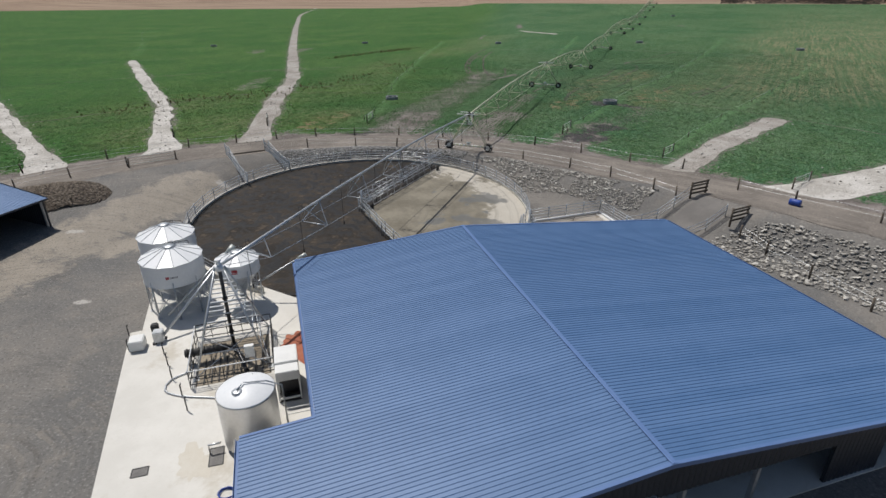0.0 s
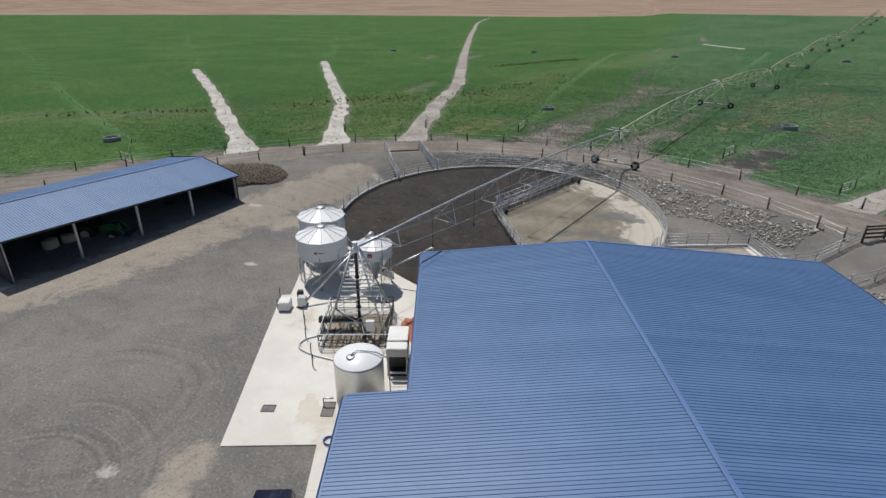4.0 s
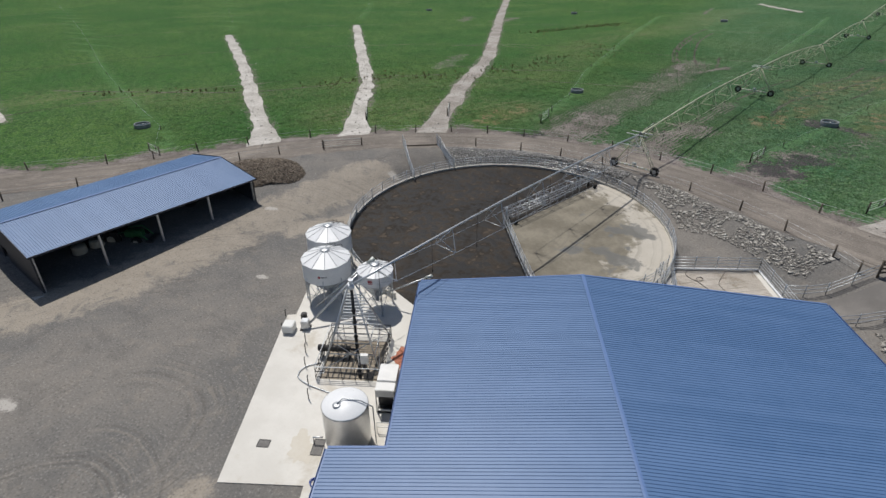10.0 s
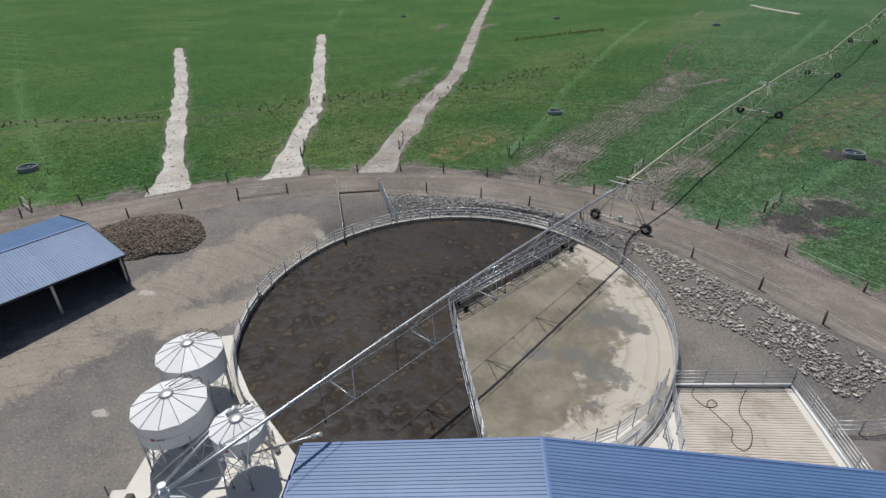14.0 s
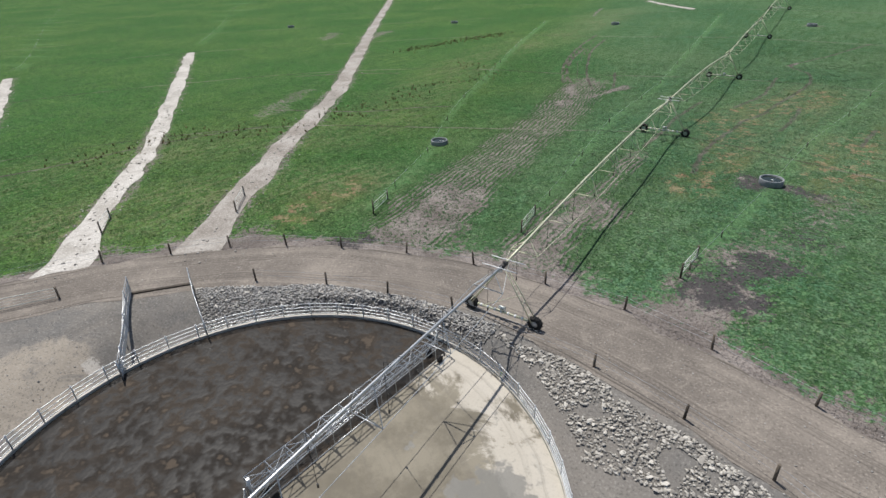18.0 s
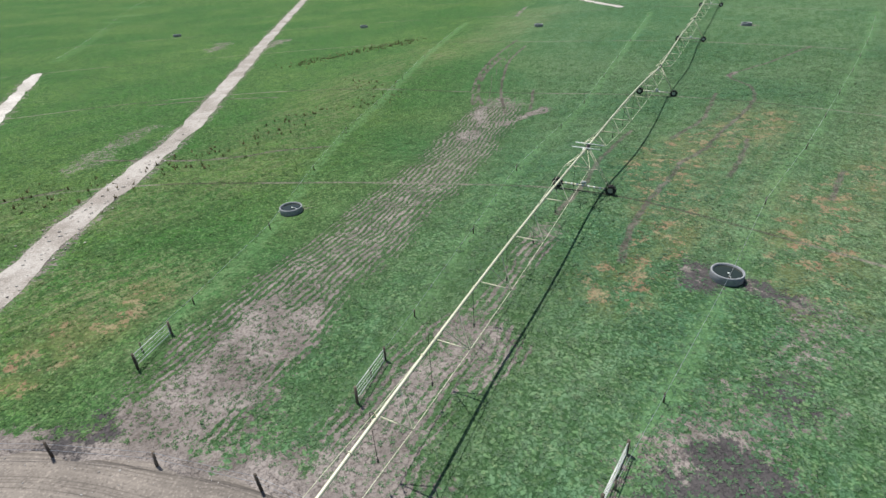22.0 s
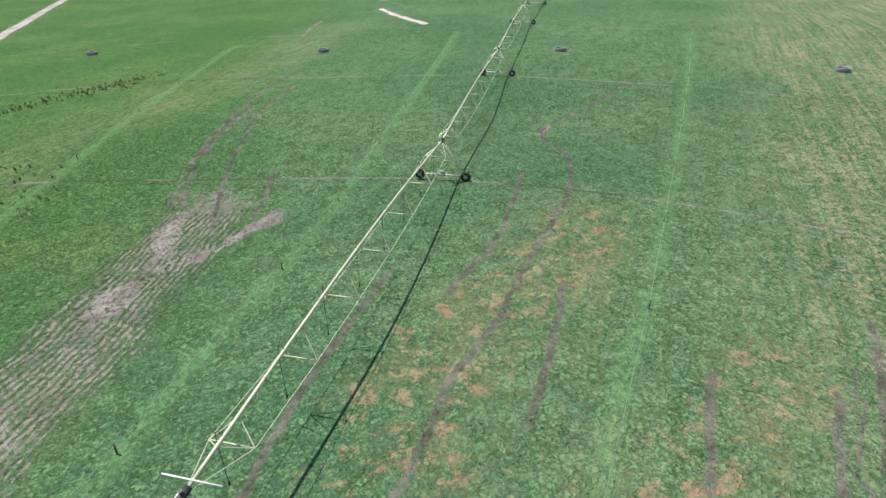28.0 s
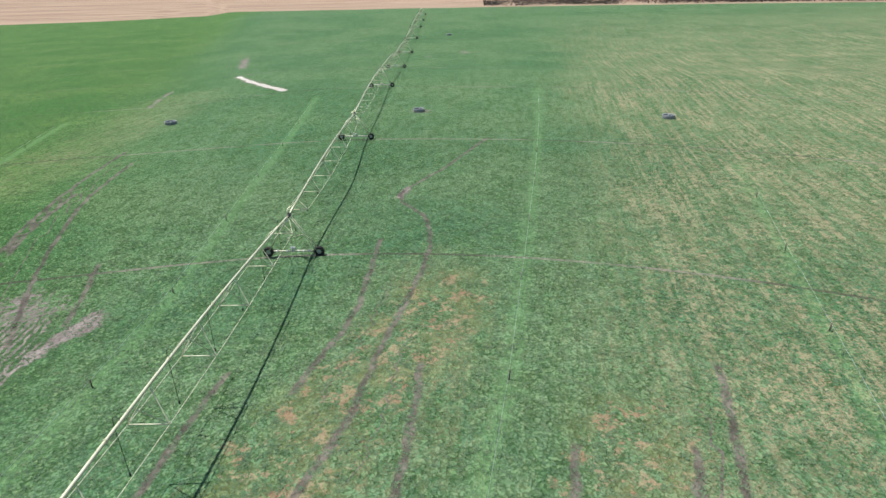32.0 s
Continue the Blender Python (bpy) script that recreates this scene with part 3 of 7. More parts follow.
    soil = n.mix(n.math("MULTIPLY", n.ramp(fine, 0.45, 0.68), 0.6), soil, (0.085, 0.07, 0.06))
    wet = n.ramp(n.math("ADD", n.noise(0.75, 5.0, 0.72), n.math("MULTIPLY", n.attr("wet").outputs["Fac"], 0.3)), 0.63, 0.75)
    soil = n.mix(n.math("MULTIPLY", wet, 0.85), soil, (0.06, 0.058, 0.062))
    # trodden tracks side by side
    across = n.math("ADD", n.attr("track").outputs["Fac"], n.math("ADD", n.math("MULTIPLY", n.noise(0.13, 3.0), 2.2), n.math("MULTIPLY", n.noise(0.7, 4.0, 0.65), 0.62)))
    lines = n.math("MULTIPLY", n.math("SINE", n.math("MULTIPLY", across, 11.0)), n.math("MULTIPLY", n.math("MULTIPLY", n.attr("rows").outputs["Fac"], n.ramp(n.noise(0.35, 5.0, 0.7), 0.36, 0.6, 0.2, 1.0)), 0.9))
    tufts = n.math("ADD", n.math("MULTIPLY", n.math("SUBTRACT", n.noise(1.9, 6.0, 0.78), 0.5), 3.2), n.math("MULTIPLY", n.math("SUBTRACT", fine, 0.5), 1.5))
    b = n.math("ADD", n.math("ADD", n.attr("bare").outputs["Fac"], n.ramp(n.attr("bare").outputs["Fac"], 0.74, 0.97, 0.0, 0.55)), n.math("ADD", lines, tufts))
    b = n.math("MULTIPLY", n.ramp(b, 0.56, 0.8), n.ramp(n.attr("bare").outputs["Fac"], 0.05, 0.3))
    g = n.mix(n.math("MULTIPLY", n.attr("rows").outputs["Fac"], 0.6), g, (0.045, 0.088, 0.034))
    g = n.mix(n.math("MULTIPLY", ring, 0.72), g, n.mix(n.ramp(n.noise(0.06, 2.0), 0.46, 0.56), (0.07, 0.06, 0.052), (0.24, 0.212, 0.185)))
    g = n.mix(b, g, soil)
    wander = n.math("ADD", n.attr("path").outputs["Fac"], n.math("MULTIPLY", n.math("SUBTRACT", n.noise(0.5, 4.0), 0.5), 0.9))
    worn_path = n.ramp(n.math("ADD", n.math("ABSOLUTE", wander), n.math("MULTIPLY", n.noise(2.6, 4.0, 0.75), 0.42)), 0.57, 0.35)
    worn_path = n.math("MULTIPLY", worn_path, n.ramp(n.math("ADD", n.attr("path_here").outputs["Fac"], n.math("MULTIPLY", n.math("SUBTRACT", n.noise(0.3, 3.0), 0.5), 0.7)), 0.15, 0.4))
    g = n.mix(n.math("MULTIPLY", worn_path, 0.88), g, n.mix(n.ramp(n.noise(0.6, 4.0), 0.35, 0.65), (0.075, 0.066, 0.058), (0.19, 0.166, 0.148)))
    stubble = n.mix(n.ramp(n.noise(1.0, 5.0, 0.7, n.stretched(0.003, 0.03, 1.0)), 0.38, 0.62), (0.25, 0.18, 0.135), (0.36, 0.275, 0.205))
    g = n.mix(n.ramp(n.attr("stubble").outputs["Fac"], 815.0, 822.0), g, stubble)
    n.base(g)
    n.bump(n.math("SUBTRACT", n.math("ADD", n.math("MULTIPLY", fine, 0.8), n.math("MULTIPLY", mid, 1.2)), n.math("ADD", n.math("MULTIPLY", gap, 0.5), n.math("MULTIPLY", small_gap, 0.25))), 0.9, 0.16)
    return m


def stubble(x, y):
    far = np.hypot(x + 40, y - 95) - 12 + 9 * ripple(x, y, 260)
    return far


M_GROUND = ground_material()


def steps(spans):
    out = []
    for a, b, s in spans:
        out.append(np.arange(a, b, s))
    return np.concatenate(out)


gx = steps([(-3000, -400, 100), (-400, -130, 10), (-130, -56, 2.0), (-56, 84, 0.7), (84, 150, 2.0), (150, 400, 10), (400, 3001, 100)])
gy = steps([(-1500, -60, 60), (-60, 30, 3), (30, 60, 1.2), (60, 180, 0.7), (180, 280, 2.0), (280, 600, 8), (600, 3501, 100)])
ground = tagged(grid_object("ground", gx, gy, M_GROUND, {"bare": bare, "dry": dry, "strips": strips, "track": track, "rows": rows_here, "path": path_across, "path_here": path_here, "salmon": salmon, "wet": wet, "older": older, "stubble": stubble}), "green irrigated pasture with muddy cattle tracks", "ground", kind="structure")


def earth_material(name, a, b, c, tracks=None, scale=0.35, bump=0.5, streak=0.4):
    m = material(name, a, 0.95, 0.0, 0.15)
    n = Nodes(m)
    g = n.mix(n.ramp(n.noise(scale * 0.35, 5.0, 0.65), 0.36, 0.64), a, b)
    g = n.mix(n.math("MULTIPLY", n.ramp(n.noise(scale * 2.0, 5.0, 0.7), 0.5, 0.72), 0.6), g, c)
    stones = n.noise(7.0, 3.0, 0.65)
    g = n.mix(n.math("MULTIPLY", n.ramp(stones, 0.54, 0.68), 0.4), g, tuple(min(1, v * 1.9) for v in b))
    g = n.mix(n.math("MULTIPLY", n.ramp(stones, 0.45, 0.33), 0.5), g, tuple(v * 0.45 for v in a))
    if tracks:
        t = n.attr("along").outputs["Fac"]
        w = n.add("ShaderNodeTexNoise", Scale=tracks, Detail=4.0, Roughness=0.75)
        w.noise_dimensions = "1D"
        n.link(n.math("ADD", t, n.math("MULTIPLY", n.noise(0.05, 2.0), 3.0)), w.inputs["W"])
        here = n.ramp(n.noise(0.15, 4.0, 0.65), 0.25, 0.6)
        g = n.mix(n.math("MULTIPLY", n.math("MULTIPLY", n.ramp(w.outputs["Fac"], 0.5, 0.66), here), streak), g, tuple(v * 0.55 for v in a))
        g = n.mix(n.math("MULTIPLY", n.math("MULTIPLY", n.ramp(w.outputs["Fac"], 0.46, 0.34), here), streak * 0.5), g, c)
    n.base(g)
    n.bump(n.math("ADD", stones, n.noise(1.2, 5.0)), bump, 0.05)
    return m


M_ROAD = earth_material("packed_dirt", (0.165, 0.147, 0.13), (0.25, 0.222, 0.194), (0.31, 0.276, 0.24), tracks=1.5, streak=0.9)
M_LANE = earth_material("pale_limestone_gravel", (0.4, 0.375, 0.34), (0.56, 0.535, 0.5), (0.25, 0.225, 0.195), scale=0.7)
M_LANE_DULL = earth_material("dull_limestone_gravel", (0.27, 0.245, 0.218), (0.41, 0.385, 0.355), (0.19, 0.165, 0.142), scale=0.5)


def gravel_material():
    m = material("grey_gravel", (0.19, 0.18, 0.17), 0.95, 0.0, 0.15)
    n = Nodes(m)
    g = n.mix(n.ramp(n.noise(0.1, 5.0, 0.65), 0.34, 0.66), (0.15, 0.147, 0.142), (0.215, 0.2, 0.182))
    g = n.mix(n.math("MULTIPLY", n.ramp(n.noise(0.6, 6.0, 0.75), 0.5, 0.7), 0.45), g, (0.27, 0.24, 0.205))
    g = n.mix(n.math("MULTIPLY", n.ramp(n.noise(0.22, 6.0, 0.75, distort=0.7), 0.52, 0.64), 0.4), g, (0.12, 0.115, 0.11))
    # bleached clay where the gravel is thin
    clay = n.math("ADD", n.attr("clay").outputs["Fac"], n.math("MULTIPLY", n.math("SUBTRACT", n.noise(0.5, 6.0, 0.78, distort=0.5), 0.5), 2.6))
    g = n.mix(n.math("MULTIPLY", n.math("MULTIPLY", n.ramp(clay, 0.4, 0.95), n.ramp(n.attr("clay").outputs["Fac"], 0.0, 0.35)), 0.78), g, n.mix(n.noise(0.8, 4.0), (0.29, 0.255, 0.21), (0.42, 0.372, 0.31)))
    scuff = n.math("ADD", n.attr("scuff").outputs["Fac"], n.math("MULTIPLY", n.math("SUBTRACT", n.noise(1.1, 5.0, 0.75), 0.5), 1.6))
    g = n.mix(n.math("MULTIPLY", n.math("MULTIPLY", n.ramp(scuff, 0.5, 0.8), n.ramp(n.attr("scuff").outputs["Fac"], 0.02, 0.2)), 0.75), g, (0.5, 0.475, 0.44))
    # curved wheel marks of turning lorries
    for key, seed in (("turn", 0.0), ("turn_small", 31.0)):
        w = n.add("ShaderNodeTexNoise", Scale=2.1, Detail=4.0, Roughness=0.75)
        w.noise_dimensions = "1D"
        n.link(n.math("ADD", n.math("ADD", n.attr(key).outputs["Fac"], seed), n.math("ADD", n.math("MULTIPLY", n.noise(0.06, 2.0), 4.5), n.math("MULTIPLY", n.noise(0.7, 3.0), 0.35))), w.inputs["W"])
        here = n.math("MULTIPLY", n.attr(key + "_here").outputs["Fac"], n.ramp(n.noise(0.14, 5.0, 0.7), 0.42, 0.6))
        g = n.mix(n.math("MULTIPLY", n.math("MULTIPLY", n.ramp(w.outputs["Fac"], 0.52, 0.64), here), 0.5), g, (0.11, 0.1, 0.09))
        g = n.mix(n.math("MULTIPLY", n.math("MULTIPLY", n.ramp(w.outputs["Fac"], 0.47, 0.36), here), 0.34), g, (0.3, 0.265, 0.22))
    stones = n.noise(7.0, 3.0, 0.65)
    g = n.mix(n.math("MULTIPLY", n.ramp(stones, 0.55, 0.68), 0.4), g, (0.4, 0.385, 0.36))
    g = n.mix(n.math("MULTIPLY", n.ramp(stones, 0.45, 0.33), 0.5), g, (0.07, 0.068, 0.065))
    n.base(g)
    n.bump(n.math("ADD", stones, n.noise(1.2, 5.0)), 0.55, 0.05)
    return m


M_GRAVEL = gravel_material()


def road_side(x, y):
    return away(x, y, ROAD_LINE)[0]


def turn(x, y):
    return np.hypot(x + 21.6, y - 14.2)


def turn_here(x, y):
    r = turn(x, y)
    return smooth(3.0, 5.5, r) * smooth(13.0, 8.0, r) * (0.35 + 0.65 * smooth(-6, 4, y - 12 + 0.3 * (x + 21)))


def turn_small(x, y):
    return np.hypot(x + 20.8, y - 8.2)


def turn_small_here(x, y):
    r = turn_small(x, y)
    return smooth(2.5, 4.0, r) * smooth(8.5, 6.0, r) + 0.7 * smooth(16, 22, r) * smooth(60, 35, r)


CLAY = [(curve([(-38, 20), (-34.4, 27.2), (-32.3, 33.6), (-29.6, 43.8), (-26, 54)], 3.0), 3.4), (curve([(-14.2, 13.0), (-14.0, 9), (-15, 4)], 3.0), 1.3), (curve([(-27, 40), (-22.8, 44), (-21, 52)], 3.0), 2.0)]


def clay(x, y):
    f = np.zeros(x.shape)
    for line, wide in CLAY:
        f = np.maximum(f, smooth(wide * 1.5, wide * 0.3, away(x, y, line)[0]))
    return f


def scuff(x, y):
    f = np.zeros(x.shape)
    for px, py, r in ((-33.1, 12.6, 2.2), (-29.6, 13.4, 1.8), (-17.4, 11.2, 1.3), (-24.4, 31.4, 1.2), (-31.3, 41.6, 1.4), (-24.0, 55.5, 1.8)):
        f = np.maximum(f, smooth(r, 0.2, np.hypot(x - px, (y - py) * 1.5)))
    return f


road = patch("road", lambda x, y: 3.3 + 1.1 * (grain(x, y, 2.2, 8) - 0.5) - road_side(x, y), (-112, 97, -22, 74), 0.8, M_ROAD, 0.03, values={"along": road_side})
tagged(road, "brown packed-dirt cattle track round the yard", "road", kind="structure")
for k, (line, wide) in enumerate(LANE_LINES):
    px, py = [p[0] for p in line], [p[1] for p in line]
    b = (min(px) - 4, max(px) + 4, min(py) - 4, max(py) + 4)
    lane = patch("lane_%d" % (k + 1), lambda x, y: wide * 0.5 + 0.8 * (grain(x, y, 3.1, 3) - 0.5) + 0.2 * (grain(x, y, 1.3, 5) - 0.5) + (0.7 * smooth(12, 1, away(x, y, line)[2]) if k < 3 else 0) - away(x, y, line)[0], b, 0.6, M_LANE_DULL if k in (2, 3) else M_LANE, 0.018)
    tagged(lane, "pale limestone gravel farm lane through pasture", "lane", kind="structure")


def yard_side(x, y):
    d, side, _ = away(x, y, ROAD_LINE)
    return np.where(side < 0, 1, -1) * d - 2.9 + 0.4 * ripple(x, y, 2.1, 0.7)


gravel = patch("gravel_yard", yard_side, (-76, 60, -40, 68), 0.6, M_GRAVEL, 0.015, values={"turn": turn, "turn_here": turn_here, "turn_small": turn_small, "turn_small_here": turn_small_here, "clay": clay, "scuff": scuff})
tagged(gravel, "grey-brown gravel yard with curved wheel tracks", "yard", kind="structure")

# ---- concrete ----
def concrete_material(name, a, b, dirt, amount, scale=0.25, ring=False):
    m = material(name, a, 0.85, 0.0, 0.3)
    n = Nodes(m)
    g = n.mix(n.ramp(n.noise(scale, 5.0, 0.65), 0.36, 0.66), a, b)
    d = n.ramp(n.noise(scale * 0.8, 6.0, 0.7, distort=0.6), 0.62 - amount * 0.25, 0.78 - amount * 0.25)
    if ring:
        d = n.math("MULTIPLY", d, n.ramp(n.attr("rim").outputs["Fac"], 13.6, 12.2))
    g = n.mix(d, g, dirt)
    g = n.mix(n.math("MULTIPLY", n.ramp(n.noise(9.0, 4.0, 0.7), 0.5, 0.75), 0.25), g, dirt)
    n.base(g)
    n.rough(n.ramp(d, 0.0, 1.0, 0.85, 0.6))
    n.bump(n.noise(14.0, 4.0), 0.25, 0.01)
    return m


M_CONCRETE = concrete_material("pale_concrete", (0.62, 0.6, 0.555), (0.7, 0.68, 0.635), (0.53, 0.49, 0.42), 0.42)
def yard_material():
    m = material("dirty_yard_concrete", (0.3, 0.27, 0.23), 0.85, 0.0, 0.3)
    n = Nodes(m)
    r = n.attr("rim").outputs["Fac"]
    pale = n.mix(n.noise(0.5, 4.0), (0.42, 0.385, 0.325), (0.55, 0.515, 0.455))
    dirt = n.mix(n.ramp(n.noise(0.35, 5.0, 0.7), 0.35, 0.65), (0.165, 0.148, 0.115), (0.26, 0.235, 0.185))
    edge = n.math("ADD", n.ramp(r, 9.8, 14.6), n.math("MULTIPLY", n.math("SUBTRACT", n.noise(0.22, 6.0, 0.72, distort=0.5), 0.5), 3.8))
    g = n.mix(n.ramp(edge, 0.42, 0.8), dirt, pale)
    w = n.add("ShaderNodeTexNoise", Scale=1.2, Detail=4.0, Roughness=0.7)
    w.noise_dimensions = "1D"
    n.link(n.math("ADD", r, n.math("MULTIPLY", n.noise(0.3, 3.0), 0.8)), w.inputs["W"])
    g = n.mix(n.math("MULTIPLY", n.ramp(w.outputs["Fac"], 0.5, 0.7), 0.3), g, (0.16, 0.145, 0.12))
    wet = n.math("MULTIPLY", n.ramp(n.noise(0.2, 5.0, 0.65), 0.56, 0.6), n.ramp(r, 15.0, 14.0))
    g = n.mix(n.math("MULTIPLY", wet, 0.75), g, (0.15, 0.15, 0.14))
    g = n.mix(n.math("MULTIPLY", n.ramp(n.noise(9.0, 4.0, 0.7), 0.5, 0.75), 0.25), g, (0.14, 0.12, 0.1))
    n.base(g)
    n.rough(n.ramp(wet, 0.0, 1.0, 0.9, 0.35))
    n.bump(n.noise(14.0, 4.0), 0.3, 0.012)
    return m


M_YARDCON = yard_material()
def muck_material():
    m = material("trodden_muck", (0.05, 0.04, 0.03), 0.8, 0.0, 0.3)
    n = Nodes(m)
    g = n.mix(n.ramp(n.noise(0.25, 4.0), 0.35, 0.65), (0.022, 0.0185, 0.0155), (0.045, 0.036, 0.028))
    churn = n.noise(1.2, 2.0, 0.55)
    g = n.mix(n.math("MULTIPLY", n.ramp(churn, 0.49, 0.55), 0.9), g, (0.012, 0.0105, 0.0095))
    g = n.mix(n.math("MULTIPLY", n.ramp(churn, 0.4, 0.28), 0.7), g, (0.1, 0.078, 0.058))
    n.base(g)
    n.rough(n.ramp(churn, 0.4, 0.6, 0.9, 0.55))
    n.bump(churn, 0.8, 0.1)
    return m


M_PEN = muck_material()
M_GREYCON = concrete_material("grey_concrete", (0.17, 0.16, 0.15), (0.23, 0.215, 0.2), (0.12, 0.11, 0.1), 0.4, 0.3)
M_KERB = concrete_material("concrete_kerb", (0.46, 0.44, 0.4), (0.54, 0.52, 0.47), (0.3, 0.27, 0.23), 0.3, 0.8)

TH = radians(18)
BU, BV = Vector((math.cos(TH), math.sin(TH), 0)), Vector((-math.sin(TH), math.cos(TH), 0))


def shed_pt(u, v, z=0.0):
    p = BU * u + BV * v
    return Vector((p.x, p.y, z))


def slab_mesh(bm, corners, top, thick=0.25):
    a = [bm.verts.new((x, y, top)) for x, y in corners]
    b = [bm.verts.new((x, y, top - thick)) for x, y in corners]
    bm.faces.new(a)
    bm.faces.new(b[::-1])
    for k in range(len(a)):
        j = (k + 1) % len(a)
        bm.faces.new((a[k], b[k], b[j], a[j]))


SLAB_TOP = PLATFORM + 0.07
bm = bmesh.new()
slab_mesh(bm, [(-13.5, 14.0), (-9.15, 15.55), (-8.2, 13.0), (-4, 14.5), (-4, 18.4), (-9.3, 31.8), (-10.8, 32.6), (-17, 36), (-19.6, 38), (-22.0, 40.4), (-22.9, 39.8), (-18.5, 28.0), (-19.1, 27.7)], SLAB_TOP)
single("concrete_apron", bm, M_CONCRETE, "pale concrete slab under the silos and milk vat", "slab", kind="structure")
bm = bmesh.new()
slab_mesh(bm, [(-8.2, 13.0), (-5.0, 4.0), (-1, 4.0), (-1, 15.5), (-4, 14.5)], SLAB_TOP - 0.01)
single("concrete_path", bm, M_CONCRETE, "pale concrete path along the dairy shed wall", "path", kind="structure")

# wedge of the round yard that is cleared of mud
A0, A1 = radians(-60.0), radians(62.5)


def angle(x, y):
    return np.arctan2(y - YARD[1], x - YARD[0])


def in_wedge(x, y):
    r = np.hypot(x - YARD[0], y - YARD[1])
    a = angle(x, y)
    return np.minimum(np.minimum(YARD_R - r, r * np.sin(np.minimum(a - A0, 1.57))), r * np.sin(np.minimum(A1 - a, 1.57)))


def in_pen(x, y):
    r = np.hypot(x - YARD[0], y - YARD[1])
    a = angle(x, y)
    w = np.minimum(r * np.sin(np.clip(a - A0, -1.57, 1.57)), r * np.sin(np.clip(A1 - a, -1.57, 1.57)))
    return np.minimum(YARD_R - r, -w)


lvl = lambda x, y: yard_floor(y)
rim = lambda x, y: np.hypot(x - YARD[0], y - YARD[1])
o = patch("yard_floor", in_wedge, (-24, 8.4, 31.5, 64), 0.5, M_YARDCON, 0.05, lvl, {"rim": rim})
tagged(o, "stained pale concrete floor of the round cattle yard", "yard floor", kind="structure")
o = patch("pen_floor", in_pen, (-24.4, 8.4, 31.5, 64), 0.5, M_PEN, 0.05, lvl)
tagged(o, "dark muck-covered concrete holding pen floor", "yard floor", kind="structure")
bm = bmesh.new()
slab_mesh(bm, [tuple(shed_pt(0.9, 33.5).xy), tuple(shed_pt(30, 32.0).xy), tuple(shed_pt(29.8, 10.8).xy), tuple(shed_pt(-1.8, 10.8).xy), tuple(shed_pt(-1.8, 17.5).xy), tuple(shed_pt(1.2, 17.5).xy)], SLAB_TOP + 0.004)
single("shed_floor", bm, M_CONCRETE, "concrete floor of the dairy shed", "floor", kind="structure")
bm = bmesh.new()
slab_mesh(bm, [tuple(shed_pt(9.6, 33.2).xy), tuple(shed_pt(20, 32.5).xy), (8.6, 38.5), (7.9, 46.0), (6.9, 45.0), (5.6, 41.9), (3.4, 39.3), (0.2, 36.8)], SLAB_TOP - 0.004)
single("race_floor", bm, M_CONCRETE, "pale concrete floor beside the wash pad", "floor", kind="structure")


# ---- ribbed roofs ----
def sheet_mesh(name, length, mat, width=0.8, pitch=0.2, rise=0.023):
    """A ribbed sheet: x down the slope, y across it."""
    bm = bmesh.new()
    prof = []
    k = 0
    while k * pitch < width - 1e-6:
        y = k * pitch
        prof += [(y, 0), (y + pitch * 0.6, 0), (y + pitch * 0.68, rise), (y + pitch * 0.9, rise)]
        k += 1
    prof.append((width, 0))
    rows = [[bm.verts.new((x, y, z)) for y, z in prof] for x in (0, length)]
    for a, b, c, d in zip(rows[0], rows[0][1:], rows[1][1:], rows[1]):
        bm.faces.new((a, b, c, d))
    me = mesh_of(name, bm, mat)
    return me


def slope_pose(origin, down, across):
    """Axes for a sheet: x along down, y along across."""
    x, y = Vector(down).normalized(), Vector(across).normalized()
    z = x.cross(y).normalized()
    m = Matrix.Identity(4)
    for k, a in enumerate((x, y, z)):
        m[0][k], m[1][k], m[2][k] = a
    m.translation = origin
    return m


SLOPE = 0.0912
RIDGE_U, RIDGE_Z = 12.3, 1.25
V0, V1, VSTEP = 10.6, 33.0, 17.7
EAVE_W, EAVE_X, EAVE_E = 0.65, -2.35, 29.6


def roof_z(u):
    return RIDGE_Z - abs(u - RIDGE_U) * SLOPE


dairy = thing("dairy_shed", "large milking shed with blue ribbed steel roof and dark walls", "shed")
west_roof, east_roof = thing("roof_slope", "", ""), thing("roof_slope", "", "")
for o in (west_roof, east_roof):
    o.parent = dairy


def lay_sheets(parent, ridge_at, down, across, start, count, length, mat):
    me = sheet_mesh("roof_sheet", length, mat)
    for k in range(count):
        piece("roof_sheet", me, parent, slope_pose(ridge_at + across * (start + 0.8 * k), down, across))


down_w, down_e = (-BU + Vector((0, 0, -SLOPE))), (BU + Vector((0, 0, -SLOPE)))
stretch = math.hypot(1, SLOPE)
ridge0 = shed_pt(RIDGE_U, 0, RIDGE_Z)
n_long = 9
lay_sheets(west_roof, ridge0 + BV * V0, down_w, BV, 0, n_long, (RIDGE_U - EAVE_X) * stretch, M_BLUE)
lay_sheets(west_roof, ridge0 + BV * V0, down_w, BV, 0.8 * n_long, 19, (RIDGE_U - EAVE_W) * stretch, M_BLUE)
lay_sheets(east_roof, ridge0 + BV * (V0 + 22.4), down_e, -BV, 0, 28, (EAVE_E - RIDGE_U) * stretch, M_BLUE)
V_STEP = V0 + 0.8 * n_long


